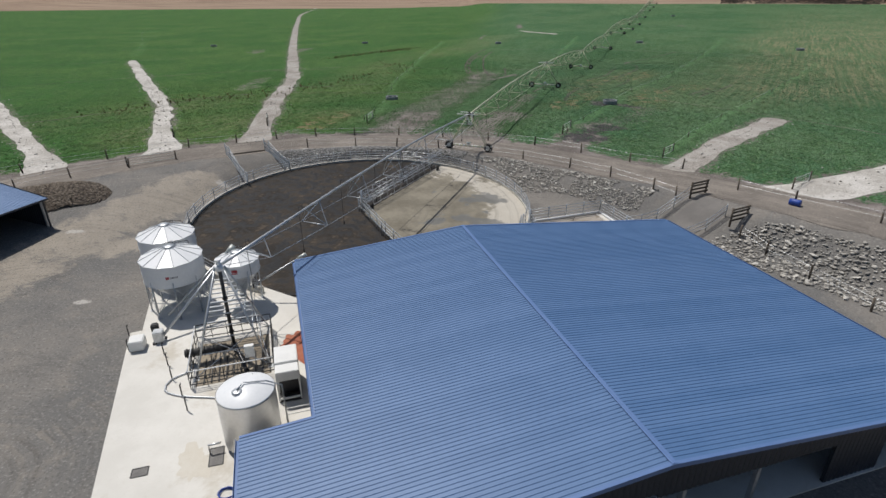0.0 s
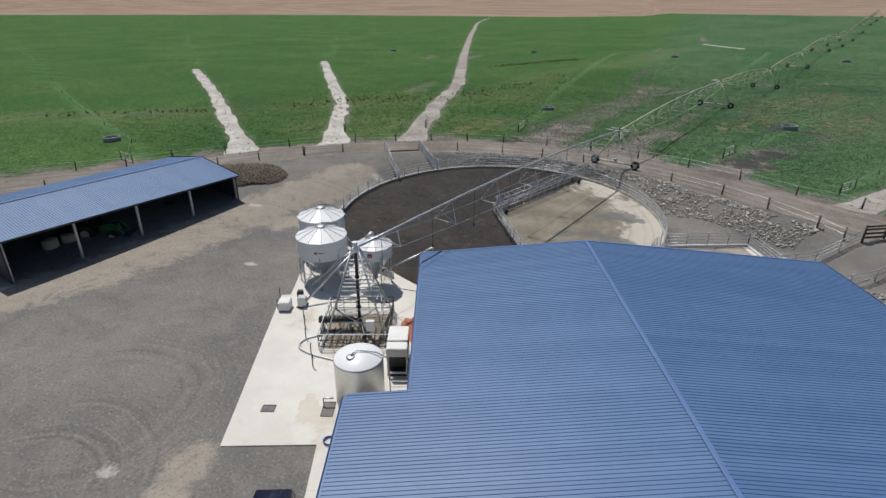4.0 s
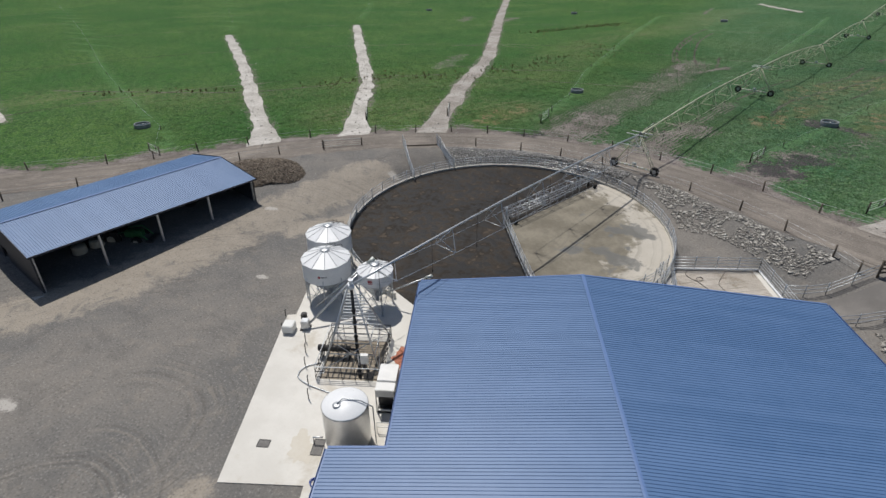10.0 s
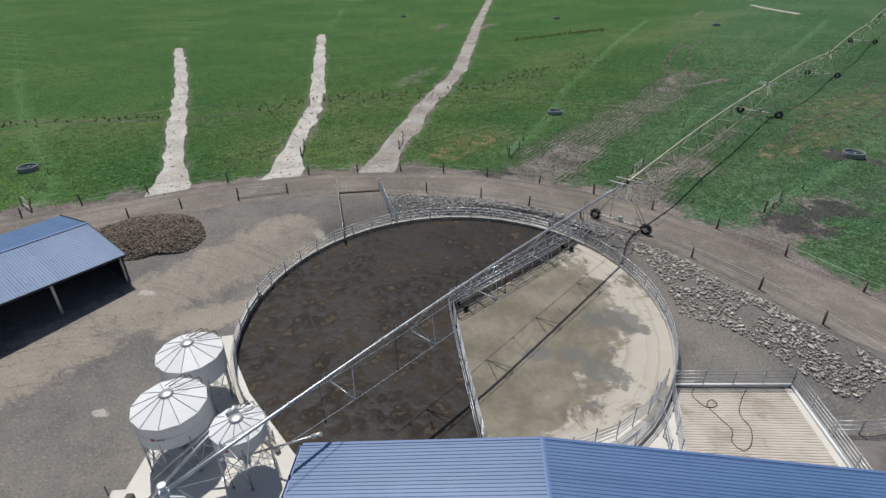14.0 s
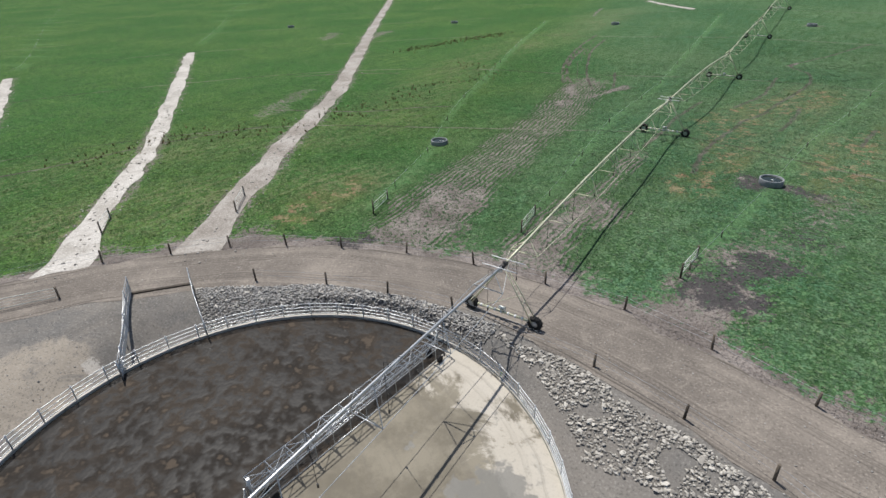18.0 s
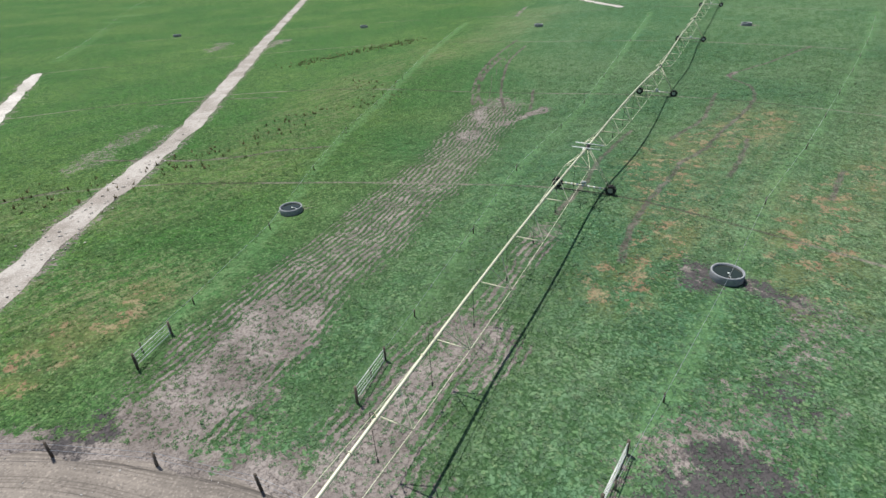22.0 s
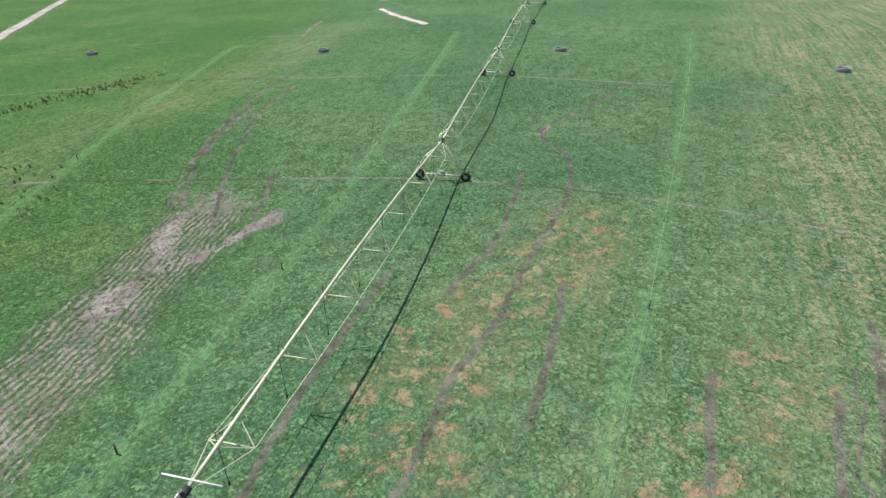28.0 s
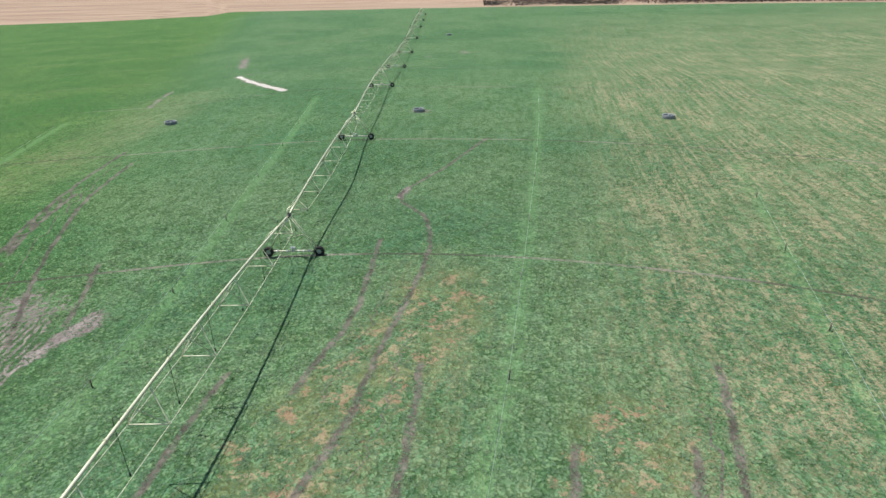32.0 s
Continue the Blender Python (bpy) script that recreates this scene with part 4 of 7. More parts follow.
def strip_along(bm, a, b, wide, thick, side):
    """A flat bar from a to b, lying in the plane of side."""
    a, b = Vector(a), Vector(b)
    d = (b - a).normalized()
    s = Vector(side).normalized()
    n = d.cross(s).normalized()
    vs = []
    for p in (a, b):
        for i, j in ((-1, -1), (1, -1), (1, 1), (-1, 1)):
            vs.append(bm.verts.new(p + s * (i * wide / 2) + n * (j * thick / 2)))
    for f in ((0, 1, 2, 3), (7, 6, 5, 4), (0, 4, 5, 1), (1, 5, 6, 2), (2, 6, 7, 3), (3, 7, 4, 0)):
        bm.faces.new([vs[k] for k in f])


bm = bmesh.new()
for s, dn in ((-1, down_w), (1, down_e)):
    c = 0.055
    strip_along(bm, shed_pt(RIDGE_U + s * c, V0 - 0.05, roof_z(RIDGE_U + c) + 0.05), shed_pt(RIDGE_U + s * c, V1 + 0.05, roof_z(RIDGE_U + c) + 0.05), 0.115, 0.02, dn)
part("ridge_cap", bm, M_FLASH, dairy, "pale blue ridge flashing")
for name, pts in (("gutter", ((EAVE_W - 0.08, V_STEP, EAVE_W - 0.08, V1)), ), ("gutter", ((EAVE_X - 0.08, V0, EAVE_X - 0.08, V_STEP)),), ("gutter", ((EAVE_E + 0.08, V0, EAVE_E + 0.08, V1)),)):
    bm = bmesh.new()
    u, va, _, vb = pts
    z = roof_z(u) - 0.06
    for du, hh in ((-0.07, 0.12), (0.07, 0.12)):
        strip_along(bm, shed_pt(u + du, va, z), shed_pt(u + du, vb, z), 0.12, 0.012, (0, 0, 1))
    strip_along(bm, shed_pt(u, va, z - 0.06), shed_pt(u, vb, z - 0.06), 0.15, 0.012, BU)
    part(name, bm, M_FLASH, dairy)
for v, us in ((V0, (EAVE_X, RIDGE_U, EAVE_E)), (V1, (EAVE_W, RIDGE_U, EAVE_E))):
    for a, b in zip(us, us[1:]):
        bm = bmesh.new()
        strip_along(bm, shed_pt(a, v, roof_z(a) + 0.02), shed_pt(b, v, roof_z(b) + 0.02), 0.14, 0.025, BV)
        strip_along(bm, shed_pt(a, v + (0.07 if v == V1 else -0.07), roof_z(a) - 0.07), shed_pt(b, v + (0.07 if v == V1 else -0.07), roof_z(b) - 0.07), 0.2, 0.02, (0, 0, 1))
        part("barge_flashing", bm, M_FLASH, dairy)
bm = bmesh.new()
strip_along(bm, shed_pt(EAVE_X, V_STEP, roof_z(EAVE_X) + 0.02), shed_pt(EAVE_W, V_STEP, roof_z(EAVE_W) + 0.02), 0.14, 0.025, BV)
part("barge_flashing", bm, M_FLASH, dairy)


def wall(parent, a, b, z0, za, zb, mat, thick=0.14, name="wall", rib=0.25):
    """A clad wall from a to b (world xy), its top running from za to zb, with upright ribs."""
    a, b = Vector((*a, 0)), Vector((*b, 0))
    d = (b - a)
    length = d.length
    d.normalize()
    nrm = Vector((d.y, -d.x, 0))
    bm = bmesh.new()
    n = max(2, int(length / rib))
    outer, inner = [], []
    for k in range(2 * n + 1):
        s = length * k / (2 * n)
        off = thick / 2 + (0.03 if k % 2 else 0.0)
        top = za + (zb - za) * s / length
        p = a + d * s + nrm * off
        q = a + d * s - nrm * thick / 2
        outer.append((bm.verts.new((p.x, p.y, z0)), bm.verts.new((p.x, p.y, top))))
        inner.append((bm.verts.new((q.x, q.y, z0)), bm.verts.new((q.x, q.y, top))))
    for k in range(2 * n):
        bm.faces.new((outer[k][0], outer[k + 1][0], outer[k + 1][1], outer[k][1]))
        bm.faces.new((inner[k + 1][0], inner[k][0], inner[k][1], inner[k + 1][1]))
        bm.faces.new((outer[k][1], outer[k + 1][1], inner[k + 1][1], inner[k][1]))
    for k in (0, -1):
        bm.faces.new((outer[k][0], outer[k][1], inner[k][1], inner[k][0]))
    return part(name, bm, mat, parent)


def dwall(u0, v0, u1, v1, z0=SLAB_TOP, name="wall"):
    return wall(dairy, shed_pt(u0, v0).xy, shed_pt(u1, v1).xy, z0, roof_z(u0) - 0.12, roof_z(u1) - 0.12, M_NAVY, name=name)


dwall(EAVE_W + 0.25, V_STEP, EAVE_W + 0.25, V1 - 0.3)
dwall(EAVE_X + 0.3, V0 + 0.4, EAVE_X + 0.3, V_STEP - 0.3)
dwall(EAVE_X + 0.3, V_STEP - 0.3, EAVE_W + 0.2, V_STEP - 0.3)
dwall(EAVE_E - 0.3, V1 - 0.3, EAVE_E - 0.3, V0 + 0.4)
dwall(EAVE_X + 0.35, V0 + 0.4, 8.0, V0 + 0.4)
dwall(8.0, V0 + 0.4, RIDGE_U, V0 + 0.4, -0.6)
dwall(RIDGE_U, V0 + 0.4, 21.0, V0 + 0.4, -0.8)
dwall(21.0, V0 + 0.4, 24.0, V0 + 0.4)
dwall(24.0, V0 + 0.4, EAVE_E - 0.35, V0 + 0.4, -1.2)
dwall(20.0, V1 - 0.35, EAVE_E - 0.35, V1 - 0.35)
for u in (1.6, 5.5, 9.5, RIDGE_U, 16.0, 20.0):
    bm = bmesh.new()
    p = shed_pt(u, V1 - 0.35)
    box(bm, (p.x, p.y, (SLAB_TOP + roof_z(u) - 0.1) / 2), (0.15, 0.2, roof_z(u) - 0.1 - SLAB_TOP), TH)
    part("column", bm, M_STEEL, dairy)
for u in (10.0, 13.5, 17.0):
    bm = bmesh.new()
    p = shed_pt(u, V0 + 0.4)
    box(bm, (p.x, p.y, (SLAB_TOP - 0.8) / 2), (0.15, 0.2, -0.8 - SLAB_TOP), TH)
    part("column", bm, M_STEEL, dairy)

# ---- machinery shed ----
F0, FD = Vector((-39.0, 22.6, 0)), Vector((0.269, 0.963, 0)).normalized()
FB = Vector((-FD.y, FD.x, 0))
FL, FW, FZ0, FZE, FZR = 20.3, 11.6, -3.1, 0.64, 1.6


def barn_pt(s, b, z=0.0):
    p = F0 + FD * s + FB * b
    return Vector((p.x, p.y, z))


barn = thing("machinery_shed", "open-fronted machinery shed with blue ribbed roof and black walls", "shed")
fslope = (FZR - FZE) / (FW / 2)
front_roof, back_roof = thing("roof_slope", "", ""), thing("roof_slope", "", "")
front_roof.parent = back_roof.parent = barn
ns = 26
for par, dn, ac, st in ((front_roof, -FB, -FD, ns * 0.8 - 0.25), (back_roof, FB, FD, -0.25)):
    me = sheet_mesh("roof_sheet", (FW / 2 + 0.25) * math.hypot(1, fslope), M_BLUE)
    dvec = dn + Vector((0, 0, -fslope))
    o0 = barn_pt(st, FW / 2, FZR)
    for k in range(ns):
        piece("roof_sheet", me, par, slope_pose(o0 + ac * (0.8 * k), dvec, ac))
bm = bmesh.new()
for s in (-1, 1):
    strip_along(bm, barn_pt(-0.3, FW / 2 + s * 0.08, FZR - 0.08 * fslope + 0.05), barn_pt(ns * 0.8 - 0.2, FW / 2 + s * 0.08, FZR - 0.08 * fslope + 0.05), 0.17, 0.02, s * FB + Vector((0, 0, -fslope)))
part("ridge_cap", bm, M_FLASH, barn)
for s in (-0.27, ns * 0.8 - 0.23):
    for b0, b1, z0, z1 in ((-0.25, FW / 2, FZE - 0.25 * fslope, FZR), (FW / 2, FW + 0.25, FZR, FZE - 0.25 * fslope)):
        bm = bmesh.new()
        strip_along(bm, barn_pt(s, b0, z0 - 0.02), barn_pt(s, b1, z1 - 0.02), 0.2, 0.03, (0, 0, 1))
        part("barge_flashing", bm, M_NAVY, barn)
bm = bmesh.new()
strip_along(bm, barn_pt(-0.25, -0.3, FZE - 0.12), barn_pt(ns * 0.8 - 0.25, -0.3, FZE - 0.12), 0.14, 0.05, (0, 0, 1))
part("gutter", bm, M_NAVY, barn)


def bwall(s0, b0, s1, b1, za, zb, z0=FZ0, name="wall"):
    return wall(barn, barn_pt(s0, b0).xy, barn_pt(s1, b1).xy, z0, za, zb, M_NAVY, name=name)


zr = FZR - 0.1
bwall(0, FW, FL, FW, FZE - 0.1, FZE - 0.1)
bwall(FL, FW, FL, FW / 2, FZE - 0.1, zr)
bwall(FL, FW / 2, FL, 0.0, zr, FZE - 0.1)
bwall(0, FW / 2, 0, 6.8, zr, zr - 1.3 * fslope)
bwall(0, 6.8, 0, 8.2, zr - 1.3 * fslope, zr - 2.7 * fslope, -1.2)
bwall(0, 8.2, 0, FW, zr - 2.7 * fslope, FZE - 0.1)
bwall(0, 0.0, 0, FW / 2, FZE - 0.1, zr)
for s in (0.1, FL * 0.25, FL * 0.5, FL * 0.75, FL - 0.1):
    bm = bmesh.new()
    p = barn_pt(s, 0.15)
    a = math.atan2(FD.y, FD.x)
    h = FZE - 0.12 - FZ0
    for w, d, off in ((0.16, 0.02, -0.09), (0.16, 0.02, 0.09), (0.02, 0.17, 0)):
        q = p + FB * off
        box(bm, (q.x, q.y, FZ0 + h / 2), (w, d, h), a)
    part("column", bm, M_STEEL, barn)
bm = bmesh.new()
slab_mesh(bm, [tuple(barn_pt(0, 0.0).xy), tuple(barn_pt(FL, 0.0).xy), tuple(barn_pt(FL, FW).xy), tuple(barn_pt(0, FW).xy)], FZ0 + 0.16, 0.4)
single("barn_floor", bm, M_GRAVEL, "packed gravel floor inside the machinery shed", "floor", kind="structure")
bm = bmesh.new()
slab_mesh(bm, [tuple(barn_pt(-0.2, -0.4).xy), tuple(barn_pt(-0.2, FW + 1).xy), tuple(barn_pt(-0.9, FW + 1).xy), tuple(barn_pt(-0.9, -0.4).xy)], FZ0 + 0.19)
single("concrete_path", bm, M_KERB, "narrow concrete strip along the shed end wall", "path", kind="structure")
bm = bmesh.new()
slab_mesh(bm, [(-45.0, 23.7), (-44.8, 19.6), (-62, 24), (-62, 33), (-53, 30.5)], FZ0 + 0.17)
single("tank_slab", bm, M_CONCRETE, "pale concrete slab under the water tank", "slab", kind="structure")

# ---- silos, vat and pivot mast on the concrete apron ----
def silo(x, y, radius, apex, body, cone_bottom, legs, label, decal, face):
    """A hopper-bottom silo: z from the apron up."""
    t = thing("feed_silo", label, "silo", pose(x, y, SLAB_TOP), "feed silos")
    n = 12
    rim_z = apex - radius * 0.36
    low = rim_z - body
    bm = bmesh.new()
    lathe(bm, [(0.32, apex - 0.06), (radius + 0.07, rim_z - 0.02), (radius + 0.07, rim_z - 0.06), (radius - 0.02, rim_z - 0.06)], n, smooth=False)
    roof = part("roof", bm, M_BRIGHT, t)
    for k in range(n):
        bm = bmesh.new()
        a = 2 * math.pi * k / n
        rod(bm, (0.34 * math.cos(a), 0.34 * math.sin(a), apex - 0.05), ((radius + 0.06) * math.cos(a), (radius + 0.06) * math.sin(a), rim_z), 0.018, 4)
        part("seam", bm, M_STEEL, roof)
    bm = bmesh.new()
    lathe(bm, [(0, apex + 0.06), (0.3, apex + 0.03), (0.36, apex - 0.02), (0.36, apex - 0.08)], 16)
    part("lid", bm, M_STEEL, t)
    bm = bmesh.new()
    lathe(bm, [(radius, low), (radius, rim_z - 0.05)], 36)
    for h in (0.0, 0.5, 1.0):
        z = low + (rim_z - 0.06 - low) * h
        lathe(bm, [(radius, z - 0.03), (radius + 0.025, z), (radius, z + 0.03)], 36)
    part("body", bm, M_BRIGHT, t)
    bm = bmesh.new()
    lathe(bm, [(radius - 0.01, low), (0.22, cone_bottom), (0.22, cone_bottom - 0.3), (0, cone_bottom - 0.3)], 24)
    part("hopper", bm, M_STEEL, t)
    feet = []
    for k in range(legs):
        a = 2 * math.pi * (k + 0.5) / legs
        feet.append((radius * 0.98 * math.cos(a), radius * 0.98 * math.sin(a)))
        bm = bmesh.new()
        rod(bm, (feet[-1][0], feet[-1][1], 0), (feet[-1][0], feet[-1][1], low + 0.35), 0.05, 6)
        box(bm, (feet[-1][0], feet[-1][1], 0.01), (0.22, 0.22, 0.02), a)
        part("leg", bm, M_STEEL, t)
    for k in range(legs):
        a, b = feet[k], feet[(k + 1) % legs]
        bm = bmesh.new()
        rod(bm, (*a, 0.25), (*b, low - 0.05), 0.022, 5)
        rod(bm, (*b, 0.25), (*a, low - 0.05), 0.022, 5)
        rod(bm, (*a, low * 0.5), (*b, low * 0.5), 0.022, 5)
        part("brace", bm, M_STEEL, t)
    # filler and vent pipes that run over the roof and down the side
    for off in (-0.16, 0.16, 0.34):
        bm = bmesh.new()
        a = face + math.pi * 0.93 + off * 0.5
        s = Vector((-math.sin(a), math.cos(a), 0)) * off
        d = Vector((math.cos(a), math.sin(a), 0))
        pts = [s + d * 0.45 + Vector((0, 0, apex + 0.02)), s + d * (radius + 0.12) + Vector((0, 0, rim_z + 0.18)), s + d * (radius + 0.2) + Vector((0, 0, rim_z - 0.1)), s + d * (radius + 0.2) + Vector((0, 0, 0.5))]
        rods(bm, pts, 0.022, 6)
        part("filler_pipe", bm, M_DARKSTEEL, t)
    bm = bmesh.new()
    for off in (-0.12, 0.12):
        a = face + 2.6
        d, s = Vector((math.cos(a), math.sin(a), 0)), Vector((-math.sin(a), math.cos(a), 0)) * off * 2
        rods(bm, [s + d * (radius + 0.1) + Vector((0, 0, 0.2)), s + d * (radius + 0.1) + Vector((0, 0, rim_z)), s + d * 0.5 + Vector((0, 0, apex + 0.05))], 0.016, 5)
    for k in range(12):
        z = 0.4 + k * (rim_z - 0.5) / 11
        d, s = Vector((math.cos(face + 2.6), math.sin(face + 2.6), 0)), Vector((-math.sin(face + 2.6), math.cos(face + 2.6), 0))
        rod(bm, d * (radius + 0.1) + s * 0.24 + Vector((0, 0, z)), d * (radius + 0.1) - s * 0.24 + Vector((0, 0, z)), 0.012, 4)
    part("ladder", bm, M_STEEL, t)
    for (da, z, w, h), mat in decal:
        bm = bmesh.new()
        m = 5
        for k in range(m):
            a0, a1 = face + da + w / radius * (k / m - 0.5), face + da + w / radius * ((k + 1) / m - 0.5)
            r = radius + 0.012
            vs = [bm.verts.new((r * math.cos(a), r * math.sin(a), low + z + dz)) for a, dz in ((a0, 0), (a1, 0), (a1, h), (a0, h))]
            bm.faces.new(vs)
        part("decal", bm, mat, t)
    return t


M_INK = material("dark_print", (0.05, 0.05, 0.055), 0.5)
BIG_DECAL = [((0.0, 0.62, 0.2, 0.17), M_RED), ((0.2, 0.66, 0.45, 0.08), M_INK)]
silo(-17.35, 31.0, 1.85, 4.42, 1.45, 0.75, 8, "white galvanised cone-bottom feed silo on lattice legs", BIG_DECAL, radians(-75))
silo(-19.45, 34.65, 1.85, 4.4, 1.45, 0.75, 8, "white galvanised feed silo behind the other large one", BIG_DECAL, radians(-75))
silo(-13.2, 31.25, 1.32, 3.96, 0.85, 1.0, 4, "small galvanised hopper silo with a red square mark", [((0.05, 0.3, 0.34, 0.3), M_RED)], radians(-82))

# feed augers
def auger(points, radius, label):
    t = thing("feed_auger", label, "auger")
    bm = bmesh.new()
    rods(bm, points, radius, 10)
    part("tube", bm, M_STEEL, t)
    bm = bmesh.new()
    p, q = Vector(points[-1]), Vector(points[-2])
    d = (p - q).normalized()
    rod(bm, p - d * 0.1, p + d * 0.45, radius * 2.1, 10)
    part("motor", bm, M_ZINC, t)
    return t


auger([(-16.6, 26.9, SLAB_TOP + 0.35), (-13.7, 31.4, 0.95)], 0.085, "steel feed auger rising to the small silo")
auger([(-17.0, 28.6, SLAB_TOP + 0.75), (-13.9, 31.5, 0.8)], 0.06, "thin steel feed auger rising to the small silo")
auger([(-13.4, 31.6, SLAB_TOP + 0.75), (-9.4, 32.3, 0.1)], 0.06, "feed auger from the small silo to the shed roof")

mill = thing("feed_mill", "pale grey feed hopper and motor on the concrete", "machine", pose(-17.1, 26.6, SLAB_TOP, 0, 0, 18))
for name, c, s, mat in (("hopper_box", (-0.75, -0.25, 0.38), (0.8, 0.9, 0.62), M_WHITE), ("motor_box", (0.35, 0.15, 0.4), (0.55, 0.6, 0.7), M_STEEL), ("gearbox", (0.1, 0.75, 0.65), (0.4, 0.4, 0.5), M_DARKSTEEL)):
    bm = bmesh.new()
    box(bm, c, s)
    bmesh.ops.bevel(bm, geom=bm.edges, offset=0.05, segments=2, affect="EDGES")
    part(name, bm, mat, mill)
for a in ((-1.05, -0.6), (-0.45, -0.6), (-1.05, 0.1), (-0.45, 0.1)):
    bm = bmesh.new()
    rod(bm, (*a, 0), (*a, 0.12), 0.03)
    part("foot", bm, M_STEEL, mill)
bm = bmesh.new()
for c in ((0.1, -0.1), (0.6, 0.4), (0.1, 0.75)):
    box(bm, (*c, 0.045), (0.2, 0.2, 0.09))
part("base", bm, M_DARKSTEEL, mill)

# pivot mast: four splayed legs with rungs over a sump
mast = thing("pivot_tower", "galvanised four-legged irrigation pivot tower over a railed sump", "irrigation tower", pose(PIVOT.x, PIVOT.y, SLAB_TOP, 0, 0, 19))
TOP = PIVOT.z - SLAB_TOP
corners = [(-1.95, -2.1), (1.95, -2.1), (1.95, 2.1), (-1.95, 2.1)]
tips = [(-0.2, -0.2), (0.2, -0.2), (0.2, 0.2), (-0.2, 0.2)]


def leg_at(k, z):
    f = z / TOP
    return Vector((corners[k][0] + (tips[k][0] - corners[k][0]) * f, corners[k][1] + (tips[k][1] - corners[k][1]) * f, z))


for k in range(4):
    bm = bmesh.new()
    rod(bm, leg_at(k, 0), leg_at(k, TOP - 0.15), 0.055, 8)
    box(bm, (corners[k][0], corners[k][1], 0.02), (0.3, 0.3, 0.04))
    part("leg", bm, M_STEEL, mast)
for k, zs in ((0, (1.25, 2.0, 2.6, 3.2, 3.8)), (2, (1.2, 1.75, 2.1, 2.45, 2.8, 3.15, 3.5, 3.85, 4.2, 4.5)), (1, (1.25, 2.2, 3.1, 4.0)), (3, (1.25, 1.7, 2.15, 2.6, 3.05, 3.5, 3.95, 4.4))):
    for z in zs:
        bm = bmesh.new()
        rod(bm, leg_at(k, z), leg_at((k + 1) % 4, z), 0.045 if k == 2 else 0.032, 6)
        part("rung", bm, M_BRIGHT if k == 2 else M_STEEL, mast)
for k in range(4):
    bm = bmesh.new()
    rod(bm, leg_at(k, 0.15), leg_at((k + 1) % 4, 2.1), 0.025, 5)
    rod(bm, leg_at((k + 1) % 4, 0.15), leg_at(k, 2.1), 0.025, 5)
    part("cross_brace", bm, M_STEEL, mast)
bm = bmesh.new()
rod(bm, (0, 0, -0.05), (0, 0, TOP + 0.05), 0.1, 10)
for z in (0.6, 1.4, 2.6, 3.6):
    rod(bm, (0, 0, z - 0.04), (0, 0, z + 0.04), 0.16, 10)
part("riser_pipe", bm, M_DARKSTEEL, mast, "black riser pipe")
bm = bmesh.new()
rod(bm, (0, 0, TOP - 0.25), (0, 0, TOP + 0.05), 0.2, 12)
rod(bm, (0, 0, TOP + 0.05), (0, 0, TOP + 0.32), 0.12, 12)
rod(bm, (0, 0, TOP + 0.32), (0, 0, TOP + 0.42), 0.17, 12)
part("swivel", bm, M_BRIGHT, mast)
bm = bmesh.new()
box(bm, (0.95, -2.05, 1.25), (0.5, 0.25, 0.7))
part("control_box", bm, M_WHITE, mast)

sump = thing("sump_guard", "black steel guard rails round the pump sump", "railing", pose(PIVOT.x + 0.15, PIVOT.y - 0.5, SLAB_TOP, 0, 0, 19))
SX, SY = 2.15, 2.3
ring = [(-SX, -SY), (SX, -SY), (SX, SY), (-SX, SY)]
for k in range(4):
    a, b = Vector((*ring[k], 0)), Vector((*ring[(k + 1) % 4], 0))
    n = 5
    for j in range(n):
        p = a.lerp(b, j / n)
        bm = bmesh.new()
        rod(bm, p, p + Vector((0, 0, 1.1)), 0.022, 5)
        part("baluster", bm, M_DARKSTEEL, sump)
    for z in (0.25, 0.7, 1.1):
        bm = bmesh.new()
        rod(bm, a + Vector((0, 0, z)), b + Vector((0, 0, z)), 0.03, 6)
        part("rail", bm, M_BRIGHT if z > 1 and k in (0, 3) else M_DARKSTEEL, sump)
for k in range(11):
    bm = bmesh.new()
    x = -1.9 + k * 0.38
    box(bm, (x, -1.0, 0.055), (0.07, 2.3, 0.05))
    part("grate_bar", bm, M_DARKSTEEL, sump)
M_SUMP = worn("brown_sump_water", (0.2, 0.165, 0.12), (0.34, 0.29, 0.22), 0.9, 0.4)
bm = bmesh.new()
box(bm, (0, -0.2, 0.012), (3.9, 4.0, 0.016))
part("sump_pit", bm, M_SUMP, sump, "brown mucky sump water")
pump = thing("sump_pump", "dark motor pump set on a steel frame by the sump", "pump", pose(PIVOT.x - 1.0, PIVOT.y - 0.9, SLAB_TOP, 0, 0, 19))
bm = bmesh.new()
rod(bm, (-1.3, 0, 0.75), (0.9, 0, 0.75), 0.22, 14)
for k in range(7):
    x = -1.2 + k * 0.3
    rod(bm, (x, 0, 0.75), (x + 0.05, 0, 0.75), 0.27, 14)
part("motor", bm, M_DARKSTEEL, pump)
for x in (-1.1, 0.7):
    bm = bmesh.new()
    box(bm, (x, 0, 0.28), (0.12, 0.5, 0.56))
    part("stand", bm, M_STEEL, pump)
bm = bmesh.new()
rods(bm, [(0.9, 0, 0.75), (1.4, -0.1, 0.75), (1.8, -1.5, 0.4), (1.9, -2.0, 0.1)], 0.11, 10)
part("outlet_pipe", bm, M_BLACK, pump)

